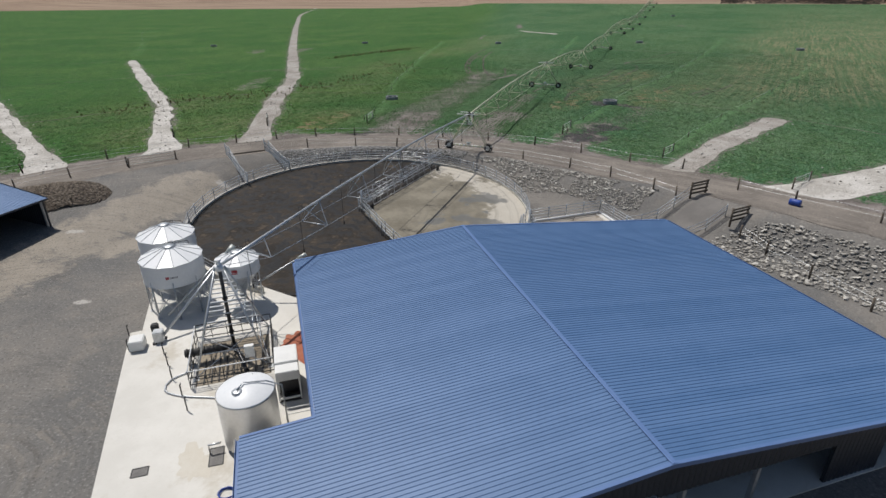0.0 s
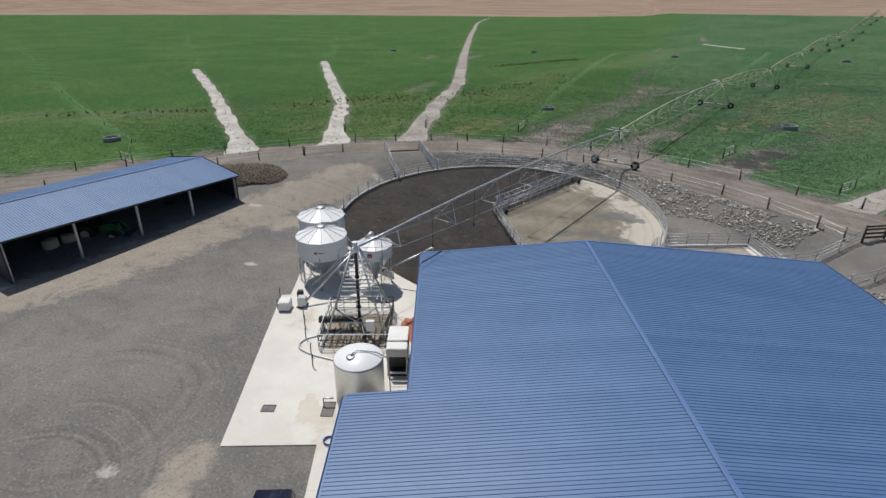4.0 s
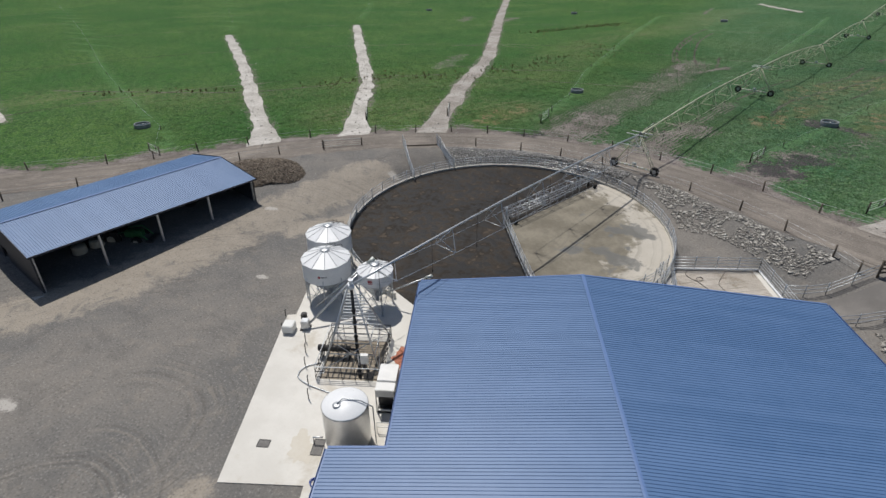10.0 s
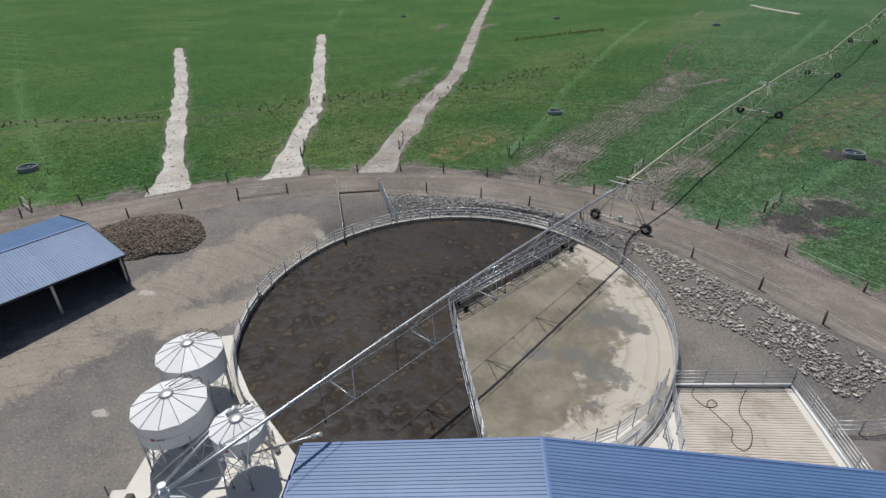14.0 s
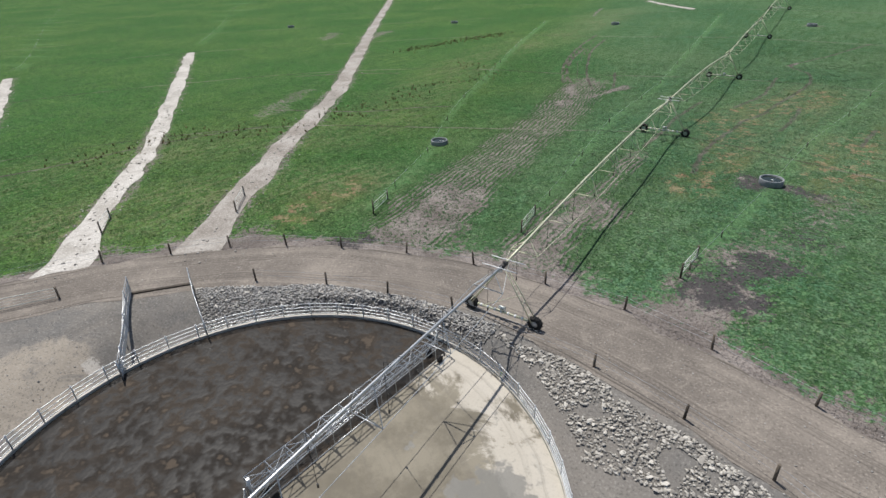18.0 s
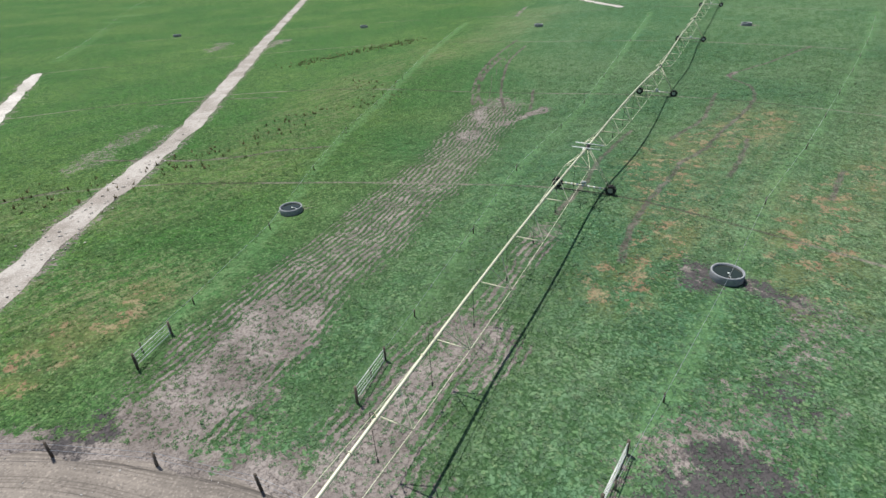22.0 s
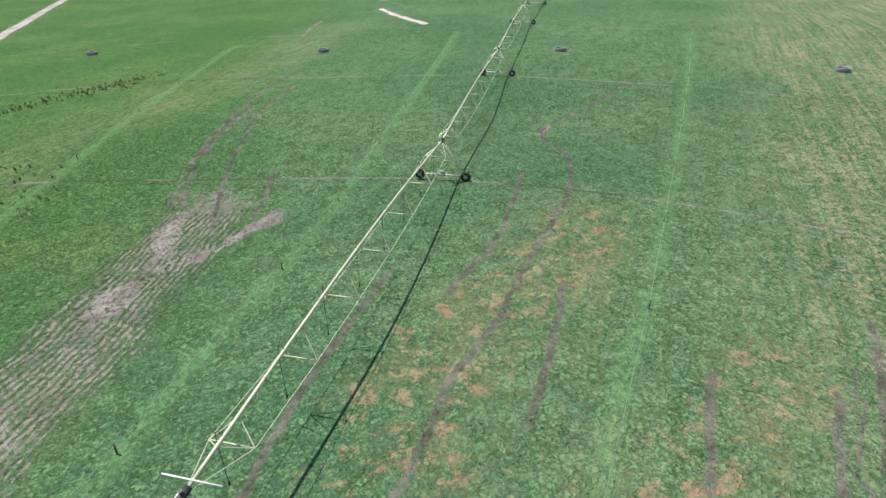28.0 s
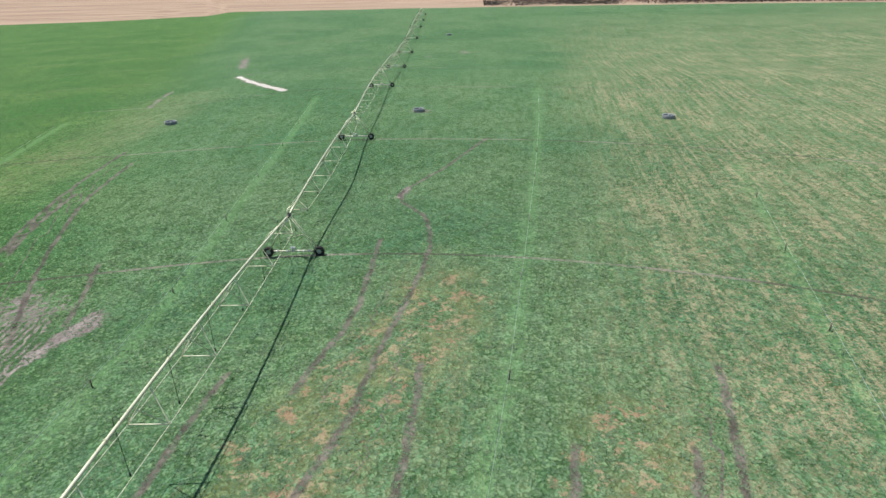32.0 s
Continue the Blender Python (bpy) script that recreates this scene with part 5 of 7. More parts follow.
# milk vat
vat = thing("milk_vat", "upright stainless steel milk vat with domed lid", "vat", pose(-8.45, 19.0, SLAB_TOP))
bm = bmesh.new()
lathe(bm, [(1.2, 0.28), (1.27, 0.34), (1.27, 2.85), (1.29, 2.9), (1.25, 2.95)], 48)
part("body", bm, M_STAINLESS, vat)
bm = bmesh.new()
lathe(bm, [(1.25, 2.94), (1.06, 3.06), (0.6, 3.25), (0.2, 3.31), (0, 3.32)], 48)
part("lid", bm, M_BRIGHT, vat)
bm = bmesh.new()
lathe(bm, [(0.24, 3.28), (0.24, 3.36), (0.18, 3.4), (0, 3.4)], 20, (-0.15, -0.5, -0.1))
part("hatch", bm, M_STEEL, vat)
bm = bmesh.new()
rods(bm, [(-0.15, -0.5, 3.33), (0.0, -0.1, 3.42), (0.9, 0.25, 3.25), (1.5, 0.4, 2.9), (1.55, 0.42, 0.1)], 0.035, 8)
part("wash_pipe", bm, M_STEEL, vat)
bm = bmesh.new()
rod(bm, (-0.1, -0.62, 3.3), (0.05, 0.9, 3.12), 0.02, 6)
part("cable", bm, M_BLACK, vat)
for k in range(5):
    a = 2 * math.pi * k / 5
    bm = bmesh.new()
    rod(bm, (1.15 * math.cos(a), 1.15 * math.sin(a), 0), (1.15 * math.cos(a), 1.15 * math.sin(a), 0.34), 0.06, 8)
    part("foot", bm, M_STAINLESS, vat)
bm = bmesh.new()
rods(bm, [(-1.25, -0.7, 0.5), (-1.75, -0.9, 0.5), (-1.75, -0.9, 0.1)], 0.05, 8)
part("outlet", bm, M_STAINLESS, vat)

# chiller cabinet
chill = thing("chiller_unit", "white refrigeration cabinet with open front grille", "chiller", pose(-7.75, 22.5, SLAB_TOP, 0, 0, 18))
bm = bmesh.new()
box(bm, (0, 0.55, 1.05), (1.15, 1.5, 1.9))
bmesh.ops.bevel(bm, geom=bm.edges, offset=0.03, segments=2, affect="EDGES")
part("cabinet", bm, M_WHITE, chill)
bm = bmesh.new()
box(bm, (0, -0.55, 1.62), (1.15, 0.75, 0.55))
bmesh.ops.bevel(bm, geom=bm.edges, offset=0.03, segments=2, affect="EDGES")
part("fan_hood", bm, M_WHITE, chill)
bm = bmesh.new()
box(bm, (0, -0.3, 0.72), (0.95, 0.3, 0.95))
part("coil", bm, M_BLACK, chill)
for x in (-0.54, 0.54):
    bm = bmesh.new()
    box(bm, (x, -0.82, 0.7), (0.07, 0.07, 1.3))
    part("post", bm, M_WHITE, chill)
bm = bmesh.new()
box(bm, (0, -0.82, 0.2), (1.15, 0.07, 0.1))
part("sill", bm, M_WHITE, chill)
bm = bmesh.new()
box(bm, (0, 0.15, 0.05), (1.1, 2.0, 0.1))
part("base", bm, M_DARKSTEEL, chill)
bench = thing("pipe_rack", "low white pipe rail frame on the concrete", "rack", pose(-6.6, 20.4, SLAB_TOP, 0, 0, 18))
bm = bmesh.new()
rods(bm, [(-0.7, 0, 0), (-0.7, 0, 0.8), (0.9, 0, 0.8), (0.9, 0, 0)], 0.03, 6)
part("frame", bm, M_WHITE, bench)
bm = bmesh.new()
rods(bm, [(-0.7, 0, 0.45), (0.9, 0, 0.45)], 0.03, 6)
part("rail", bm, M_WHITE, bench)

# red-brown spill, drain grates, bollards, hose
def blob_patch(name, cx, cy, rx, ry, rot, mat, seed, label, category, top, rough=0.22):
    bm = bmesh.new()
    rnd = random.Random(seed)
    ph = [rnd.uniform(0, 6.28) for _ in range(4)]
    n = 72
    c = bm.verts.new((cx, cy, top))
    vs = []
    for k in range(n):
        a = 2 * math.pi * k / n
        w = 1 + rough * (math.sin(2 * a + ph[0]) + 0.7 * math.sin(3 * a + ph[1]) + 0.5 * math.sin(7 * a + ph[2]) + 0.35 * math.sin(13 * a + ph[3]))
        x, y = rx * w * math.cos(a), ry * w * math.sin(a)
        vs.append(bm.verts.new((cx + x * math.cos(rot) - y * math.sin(rot), cy + x * math.sin(rot) + y * math.cos(rot), top)))
    for k in range(n):
        bm.faces.new((c, vs[k], vs[(k + 1) % n]))
    return single(name, bm, mat, label, category, kind="structure")


M_SPILL = worn("red_brown_spill", (0.3, 0.075, 0.035), (0.42, 0.15, 0.08), 1.6, 0.5)
blob_patch("spill_stain", -8.4, 26.5, 0.95, 1.35, 0.3, M_SPILL, 5, "red-brown spill on the concrete apron", "stain", SLAB_TOP + 0.006)
M_RUST = worn("rusty_run", (0.575, 0.53, 0.45), (0.62, 0.585, 0.515), 1.5, 0.8)
blob_patch("rust_stain", -10.7, 17.6, 0.7, 1.1, 0.3, M_RUST, 9, "faint rusty stain on concrete", "stain", SLAB_TOP + 0.005)


M_GRATE = worn("dull_grating", (0.14, 0.135, 0.13), (0.24, 0.23, 0.22), 3.0, 0.8)


def grate(x, y, w, d, rot):
    t = thing("drain_grate", "dark steel drain grate set in the concrete", "drain", pose(x, y, SLAB_TOP, 0, 0, rot), "drain grates")
    bm = bmesh.new()
    for c, s in (((0, d / 2, 0.012), (w, 0.05, 0.02)), ((0, -d / 2, 0.012), (w, 0.05, 0.02)), ((w / 2, 0, 0.012), (0.05, d, 0.02)), ((-w / 2, 0, 0.012), (0.05, d, 0.02))):
        box(bm, c, s)
    part("frame", bm, M_DARKSTEEL, t)
    n = int(w / 0.09)
    for k in range(1, n):
        bm = bmesh.new()
        box(bm, (-w / 2 + w * k / n, 0, 0.012), (0.025, d, 0.016))
        part("bar", bm, M_GRATE, t)
    bm = bmesh.new()
    box(bm, (0, 0, 0.004), (w, d, 0.004))
    part("pit", bm, M_GRATE, t)


grate(-12.85, 17.0, 0.66, 0.5, 18)
grate(-9.85, 17.95, 0.6, 1.1, 18)
for x, y, h in ((-15.9, 25.5, 0.9), (-15.2, 24.5, 0.9), (-14.4, 23.3, 0.9), (-13.2, 21.9, 0.9), (-12.5, 20.9, 0.9), (-18.2, 25.9, 0.8), (-19.0, 27.4, 0.8)):
    bm = bmesh.new()
    rods(bm, [(0, 0, 0), (0, 0, h * 0.8), (0.08, -0.02, h)], 0.035, 7)
    single("bollard", bm, M_DARKSTEEL, "thin dark steel bollard on the concrete apron", "bollard", "bollards", m=pose(x, y, SLAB_TOP))
hose = thing("guard_rail", "thin bent steel guard rail on the concrete", "railing")
bm = bmesh.new()
rods(bm, [(*p, SLAB_TOP + 0.06) for p in curve([(-13.6, 24.0), (-14.4, 23.2), (-14.3, 22.3), (-13.2, 21.9), (-11.5, 21.8), (-10.4, 21.6)], 0.35)], 0.05, 7)
part("rail", bm, M_STEEL, hose)
coil = thing("hose_coil", "blue-grey hose coil lying by the shed corner", "hose", pose(-8.6, 15.9, SLAB_TOP + 0.03))
bm = bmesh.new()
rods(bm, [(0.28 * math.cos(k * 0.35) * (1 + 0.006 * k), 0.28 * math.sin(k * 0.35), 0.002 * k) for k in range(60)], 0.022, 6)
part("hose", bm, M_BLUEPLASTIC, coil)

# water tank by the machinery shed
tank = thing("water_tank", "cream round water tank with white conical lid", "tank", pose(-51.3, 26.6, FZ0 + 0.17))
bm = bmesh.new()
prof = [(1.85, 0.0)]
for k in range(26):
    prof.append((1.85 + (0.03 if k % 2 else 0), 0.15 + k * 0.09))
prof.append((1.85, 2.5))
lathe(bm, prof, 40)
part("body", bm, M_CREAM, tank)
bm = bmesh.new()
lathe(bm, [(1.95, 2.47), (1.95, 2.52), (0.3, 2.98), (0, 3.0)], 16, smooth=False)
part("lid", bm, M_WHITE, tank)
bm = bmesh.new()
lathe(bm, [(0.3, 0), (0.3, 0.1), (0.24, 0.14), (0, 0.14)], 18, (0.7, 0.75, 2.66))
part("hatch", bm, M_BLACK, tank)
bm = bmesh.new()
rods(bm, [(1.2, 1.6, 2.7), (1.75, 1.9, 2.5), (1.75, 1.9, 0.05)], 0.05, 8)
part("inlet_pipe", bm, M_DARKSTEEL, tank)
crate = thing("steel_cage", "rusty steel mesh cage on the gravel", "cage", pose(-50.2, 18.0, FZ0 + 0.12, 0, 0, 25))
for z in (0.05, 0.6, 1.15):
    bm = bmesh.new()
    rods(bm, [(-0.7, -0.6, z), (0.7, -0.6, z), (0.7, 0.6, z), (-0.7, 0.6, z), (-0.7, -0.6, z)], 0.03, 5)
    part("rail", bm, M_DARKSTEEL, crate)
for a in ((-0.7, -0.6), (0.7, -0.6), (0.7, 0.6), (-0.7, 0.6), (0, -0.6), (0, 0.6)):
    bm = bmesh.new()
    rod(bm, (*a, 0), (*a, 1.15), 0.03, 5)
    part("post", bm, M_DARKSTEEL, crate)

# steel stillage with a sheet lid on the gravel
cage = thing("steel_stillage", "dark steel frame stillage with a sheet lid on gravel", "stillage", pose(-41.0, 16.4, height(-41.0, 16.4) + 0.02, 0, 0, 34))
bm = bmesh.new()
for sx in (-0.9, 0.9):
    for sy in (-0.6, 0.6):
        rod(bm, (sx, sy, 0), (sx, sy, 1.2), 0.04, 6)
    rod(bm, (sx, -0.6, 0.12), (sx, 0.6, 0.12), 0.03, 6)
for sy in (-0.6, 0.6):
    rod(bm, (-0.9, sy, 0.12), (0.9, sy, 0.12), 0.03, 6)
part("cage_frame", bm, M_DARKSTEEL, cage)
for a0, b0 in (((0.9, -0.6, 0.12), (0.9, 0.0, 1.15)), ((0.9, 0.6, 0.12), (0.9, 0.0, 1.15)), ((-0.9, -0.6, 0.12), (0.0, -0.6, 1.15)), ((0.9, -0.6, 0.12), (0.0, -0.6, 1.15))):
    bm = bmesh.new()
    rod(bm, a0, b0, 0.028, 6)
    part("brace", bm, M_STEEL, cage)
bm = bmesh.new()
box(bm, (0, 0, 1.22), (1.95, 1.35, 0.05))
bmesh.ops.bevel(bm, geom=bm.edges, offset=0.015, segments=1, affect="EDGES")
part("lid", bm, M_ZINC, cage, "grey weathered sheet lid")

# tractor with loader in the machinery shed
def tractor(x, y, rz):
    t = thing("tractor", "green farm tractor parked in the shed", "tractor", pose(x, y, FZ0 + 0.16, 0, 0, rz))
    bm = bmesh.new()
    box(bm, (0, 1.0, 1.05), (0.75, 1.7, 0.7))
    bmesh.ops.bevel(bm, geom=bm.edges, offset=0.12, segments=2, affect="EDGES")
    part("bonnet", bm, M_GREENPAINT, t)
    bm = bmesh.new()
    box(bm, (0, -0.5, 1.75), (1.2, 1.3, 1.3))
    bmesh.ops.bevel(bm, geom=bm.edges, offset=0.12, segments=2, affect="EDGES")
    part("cab", bm, M_GLASS, t)
    bm = bmesh.new()
    box(bm, (0, -0.5, 2.45), (1.35, 1.45, 0.12))
    part("cab_roof", bm, M_GREENPAINT, t)
    for sx in (-0.8, 0.8):
        for yy, r, w in ((-0.75, 0.78, 0.42), (1.45, 0.5, 0.3)):
            bm = bmesh.new()
            rod(bm, (sx - w / 2, yy, r), (sx + w / 2, yy, r), r, 24)
            wheel = part("wheel", bm, M_TYRE, t)
            bm = bmesh.new()
            rod(bm, (sx - w / 2 - 0.01, yy, r), (sx + w / 2 + 0.01, yy, r), r * 0.5, 16)
            part("rim", bm, M_CREAM, wheel)
        bm = bmesh.new()
        rods(bm, [(sx * 0.7, -0.2, 1.3), (sx * 0.7, 1.6, 1.6), (sx * 0.7, 2.5, 0.6)], 0.07, 6)
        part("loader_arm", bm, M_GREENPAINT, t)
    bm = bmesh.new()
    box(bm, (0, 2.7, 0.45), (1.7, 0.6, 0.5))
    part("bucket", bm, M_DARKSTEEL, t)


p = barn_pt(8.2, 3.5)
tractor(p.x, p.y, -70)
for s, b, n in ((4.4, 4.0, 3), (15.5, 4.5, 2)):
    for k in range(n):
        p = barn_pt(s + 1.5 * k, b)
        bm = bmesh.new()
        lathe(bm, [(0, 0), (0.58, 0.02), (0.62, 0.1), (0.62, 1.05), (0.58, 1.15), (0, 1.16)], 24)
        single("hay_bale", bm, M_CREAM if n == 3 else M_DARKSTEEL, "round wrapped bale stored in the shed", "bale", "bales in the shed", m=pose(p.x, p.y, FZ0 + 0.16))

# dark blue parked car
car = thing("parked_car", "dark blue car parked on the gravel", "car", pose(-8.35, 10.15, PLATFORM + 0.03, 0, 0, 200))
M_CARPAINT = worn("dark_blue_paint", (0.01, 0.014, 0.04), (0.014, 0.018, 0.05), 2.0, 0.2, 0.2, 0.6)


def car_loft(sections, mat, name, parent):
    bm = bmesh.new()
    rings = []
    for y, w, z0, z1, r in sections:
        rings.append([bm.verts.new(c) for c in ((-w, y, z0), (-w, y, (z0 + z1) / 2), (-w + r, y, z1), (w - r, y, z1), (w, y, (z0 + z1) / 2), (w, y, z0))])
    for a, b in zip(rings, rings[1:]):
        for k in range(6):
            bm.faces.new((a[k], a[(k + 1) % 6], b[(k + 1) % 6], b[k])).smooth = True
    bm.faces.new(rings[0])
    bm.faces.new(rings[-1][::-1])
    return part(name, bm, mat, parent)


body = car_loft([(-2.15, 0.75, 0.4, 0.7, 0.1), (-1.95, 0.85, 0.3, 0.92, 0.12), (-0.6, 0.9, 0.25, 0.98, 0.1), (1.0, 0.9, 0.25, 0.98, 0.1), (2.0, 0.86, 0.3, 0.98, 0.12), (2.2, 0.78, 0.4, 0.7, 0.1)], M_CARPAINT, "body", car)
car_loft([(-1.0, 0.76, 0.95, 1.0, 0.05), (-0.4, 0.72, 0.95, 1.42, 0.1), (1.3, 0.72, 0.95, 1.45, 0.1), (2.0, 0.76, 0.95, 1.02, 0.05)], M_GLASS, "cabin", car)
car_loft([(-0.35, 0.64, 1.4, 1.47, 0.1), (0.4, 0.66, 1.42, 1.52, 0.12), (1.25, 0.64, 1.42, 1.49, 0.1)], M_CARPAINT, "roof", car)
for sx in (-0.82, 0.82):
    for yy in (-1.35, 1.35):
        bm = bmesh.new()
        rod(bm, (sx - 0.11, yy, 0.32), (sx + 0.11, yy, 0.32), 0.32, 20)
        w = part("wheel", bm, M_TYRE, car)
        bm = bmesh.new()
        rod(bm, (sx - 0.115, yy, 0.32), (sx + 0.115, yy, 0.32), 0.19, 14)
        part("rim", bm, M_STEEL, w)
for x, y in ((30.6, 45.4),):
    bm = bmesh.new()
    lathe(bm, [(0, 0), (0.27, 0.0), (0.29, 0.3), (0.27, 0.55), (0.29, 0.85), (0.27, 0.88), (0, 0.88)], 20)
    o = single("plastic_drum", bm, M_BLUEPLASTIC, "blue plastic drum lying beside the cattle track", "drum")
    o.matrix_basis = pose(x, y, height(x, y) + 0.3, 90, 0, 40)

# ---- centre-pivot irrigator ----
M_OLDPIPE = worn("yellowed_galvanised", (0.5, 0.5, 0.36), (0.66, 0.66, 0.5), 0.6, 0.5, 0.3)
TOWER_H = 4.25


def tower_spot(k):
    p = PIVOT.xy + ARM.xy * SPAN * k
    return Vector((p.x, p.y, height(p.x, p.y)))


def span_thing(mat, label):
    """One span along +x, its length SPAN, the pipe's ends at z 0."""
    t = thing("irrigation_span", label, "irrigator", group="spans of the irrigator")
    N = 7
    sag = lambda x: 0.55 * math.sin(math.pi * x / SPAN)
    drop = lambda x: -0.25 - 1.25 * math.sin(math.pi * x / SPAN) ** 0.7 + sag(x) * 0.3
    xs = [SPAN * (k + 0.5) / N for k in range(N)]
    stations = [0.5] + xs + [SPAN - 0.5]
    bm = bmesh.new()
    rods(bm, [(SPAN * k / 14, 0, sag(SPAN * k / 14)) for k in range(15)], 0.085, 9)
    part("pipe", bm, mat, t)
    for k in range(1, 7):
        x = SPAN * k / 7
        bm = bmesh.new()
        rod(bm, (x - 0.03, 0, sag(x)), (x + 0.03, 0, sag(x)), 0.13, 9)
        part("flange", bm, mat, t)
    for x in xs:
        for s in (-1, 1):
            bm = bmesh.new()
            for dx in (-0.9, 0.9):
                rod(bm, (x + dx * 0.9, 0, sag(x) - 0.06), (x, s * 1.05, drop(x)), 0.026, 5)
            part("strut", bm, mat, t)
        bm = bmesh.new()
        rod(bm, (x, -1.05, drop(x)), (x, 1.05, drop(x)), 0.034, 6)
        part("spreader", bm, mat, t)
    for s in (-1, 1):
        bm = bmesh.new()
        pts = [(0.4, s * 0.12, -0.1)] + [(x, s * 1.05, drop(x)) for x in xs] + [(SPAN - 0.4, s * 0.12, -0.1)]
        rods(bm, pts, 0.02, 5)
        part("truss_rod", bm, mat, t)
    for k in range(8):
        x = 2.6 + k * 5.2
        z = sag(x)
        bm = bmesh.new()
        rods(bm, [(x, 0, z + 0.08), (x, 0.12, z + 0.3), (x, 0.32, z + 0.22), (x, 0.36, z - 0.3), (x, 0.36, -2.6)], 0.016, 5)
        rod(bm, (x, 0.36, -2.85), (x, 0.36, -2.6), 0.05, 6)
        part("drop_hose", bm, M_BLACK, t)
    return t


def tower_thing(mat, label, booms):
    """A drive tower; x along the pipe, y across, the top at TOWER_H."""
    t = thing("drive_tower", label, "irrigator", group="drive towers of the irrigator")
    W = 2.4
    bm = bmesh.new()
    rod(bm, (0, -W - 0.3, 0.55), (0, W + 0.3, 0.55), 0.09, 8)
    part("base_beam", bm, mat, t)
    for k in range(9):
        y = -W + 0.3 + k * (2 * W - 0.6) / 8
        bm = bmesh.new()
        rod(bm, (0, y, 0.55), (0, y + 0.12, 0.55), 0.12, 8)
        part("shaft_guard", bm, M_BRIGHT, t)
    for s in (-1, 1):
        for dx in (-0.28, 0.28):
            bm = bmesh.new()
            rod(bm, (dx, s * W * 0.95, 0.7), (dx * 0.6, s * 0.12, TOWER_H - 0.1), 0.038, 6)
            part("leg", bm, mat, t)
        for k in range(7):
            f = 0.12 + 0.11 * k
            y, z = s * (W * 0.95 + (0.12 - W * 0.95) * f), 0.7 + (TOWER_H - 0.8) * f
            bm = bmesh.new()
            w = 0.28 - 0.11 * f
            rod(bm, (-w, y, z), (w, y, z), 0.02, 5)
            part("step", bm, mat, t)
        bm = bmesh.new()
        y, z = s * (W * 0.95 + (0.12 - W * 0.95) * 0.45), 0.7 + (TOWER_H - 0.8) * 0.45
        rod(bm, (0.2, y, z), (-3.4, s * 0.5, TOWER_H - 0.9), 0.025, 5)
        part("stay", bm, mat, t)
        bm = bmesh.new()
        y0 = s * (W + 0.05)
        lathe(bm, [(0.24, -0.17), (0.38, -0.2), (0.47, -0.16), (0.49, 0.0), (0.47, 0.16), (0.38, 0.2), (0.24, 0.17)], 28)
        for k in range(24):
            a = 2 * math.pi * k / 24
            box(bm, (0.49 * math.cos(a), 0.49 * math.sin(a), 0.07 if k % 2 else -0.07), (0.07, 0.05, 0.2), a)
        bmesh.ops.transform(bm, matrix=Matrix.Translation((0.0, y0, 0.5)) @ Matrix.Rotation(radians(90), 4, "Y"), verts=bm.verts)
        wheel = part("wheel", bm, M_TYRE, t)
        bm = bmesh.new()
        rod(bm, (-0.1, y0, 0.5), (0.1, y0, 0.5), 0.25, 18)
        rod(bm, (-0.16, y0, 0.5), (0.16, y0, 0.5), 0.1, 10)
        part("rim", bm, M_STEEL, wheel)
    bm = bmesh.new()
    rod(bm, (0, -0.2, 0.85), (0, 0.25, 0.85), 0.15, 10)
    part("motor", bm, M_ZINC, t)
    for dx in (-0.6, 0.6) if booms else ():
        bm = bmesh.new()
        rod(bm, (dx, -1.25, TOWER_H + 0.1), (dx, 1.25, TOWER_H + 0.1), 0.035, 6)
        part("sprinkler_boom", bm, M_BRIGHT, t)
    bm = bmesh.new()
    rod(bm, (-0.35, 0, TOWER_H), (0.35, 0, TOWER_H), 0.16, 10)
    rod(bm, (0, 0, TOWER_H), (0, 0, TOWER_H + 0.3), 0.08, 8)
    part("flex_joint", bm, M_DARKSTEEL, t)
    bm = bmesh.new()
    box(bm, (0.1, 0.3, TOWER_H - 0.45), (0.3, 0.22, 0.4))
    part("tower_box", bm, M_WHITE, t)
    return t


def span_pose(a, b):
    d = (b - a).normalized()
    y = Vector((0, 0, 1)).cross(d).normalized()
    z = d.cross(y)
    m = Matrix.Identity(4)
    for k, v in enumerate((d, y, z)):
        m[0][k], m[1][k], m[2][k] = v
    m.translation = a
    return m


tops = [PIVOT.copy()] + [tower_spot(k) - ARM * 0.9 + Vector((0, 0, TOWER_H)) for k in range(1, 12)]
first_span = span_thing(M_STEEL, "blue-grey galvanised irrigation pipe span on bowstring truss")
first_span.matrix_basis = span_pose(tops[0], tops[1])
far_span = span_thing(M_OLDPIPE, "yellowed galvanised irrigation pipe span on bowstring truss")
far_span.matrix_basis = span_pose(tops[1], tops[2])
for k in range(2, 11):
    copy_thing(far_span, span_pose(tops[k], tops[k + 1]))
arm_angle = math.degrees(math.atan2(ARM.y, ARM.x))
first_tower = tower_thing(M_OLDPIPE, "galvanised irrigator drive tower with sprinkler booms on two rubber wheels", True)
plain_tower = tower_thing(M_OLDPIPE, "galvanised irrigator drive tower on two rubber wheels", False)
for k in range(1, 12):
    p = tower_spot(k) - ARM * 0.9
    m = pose(p.x, p.y, p.z, 0, 0, arm_angle)
    if k in (1, 3):
        (first_tower if k == 1 else plain_tower).matrix_basis = m
    else:
        copy_thing(first_tower if k == 2 else plain_tower, m)


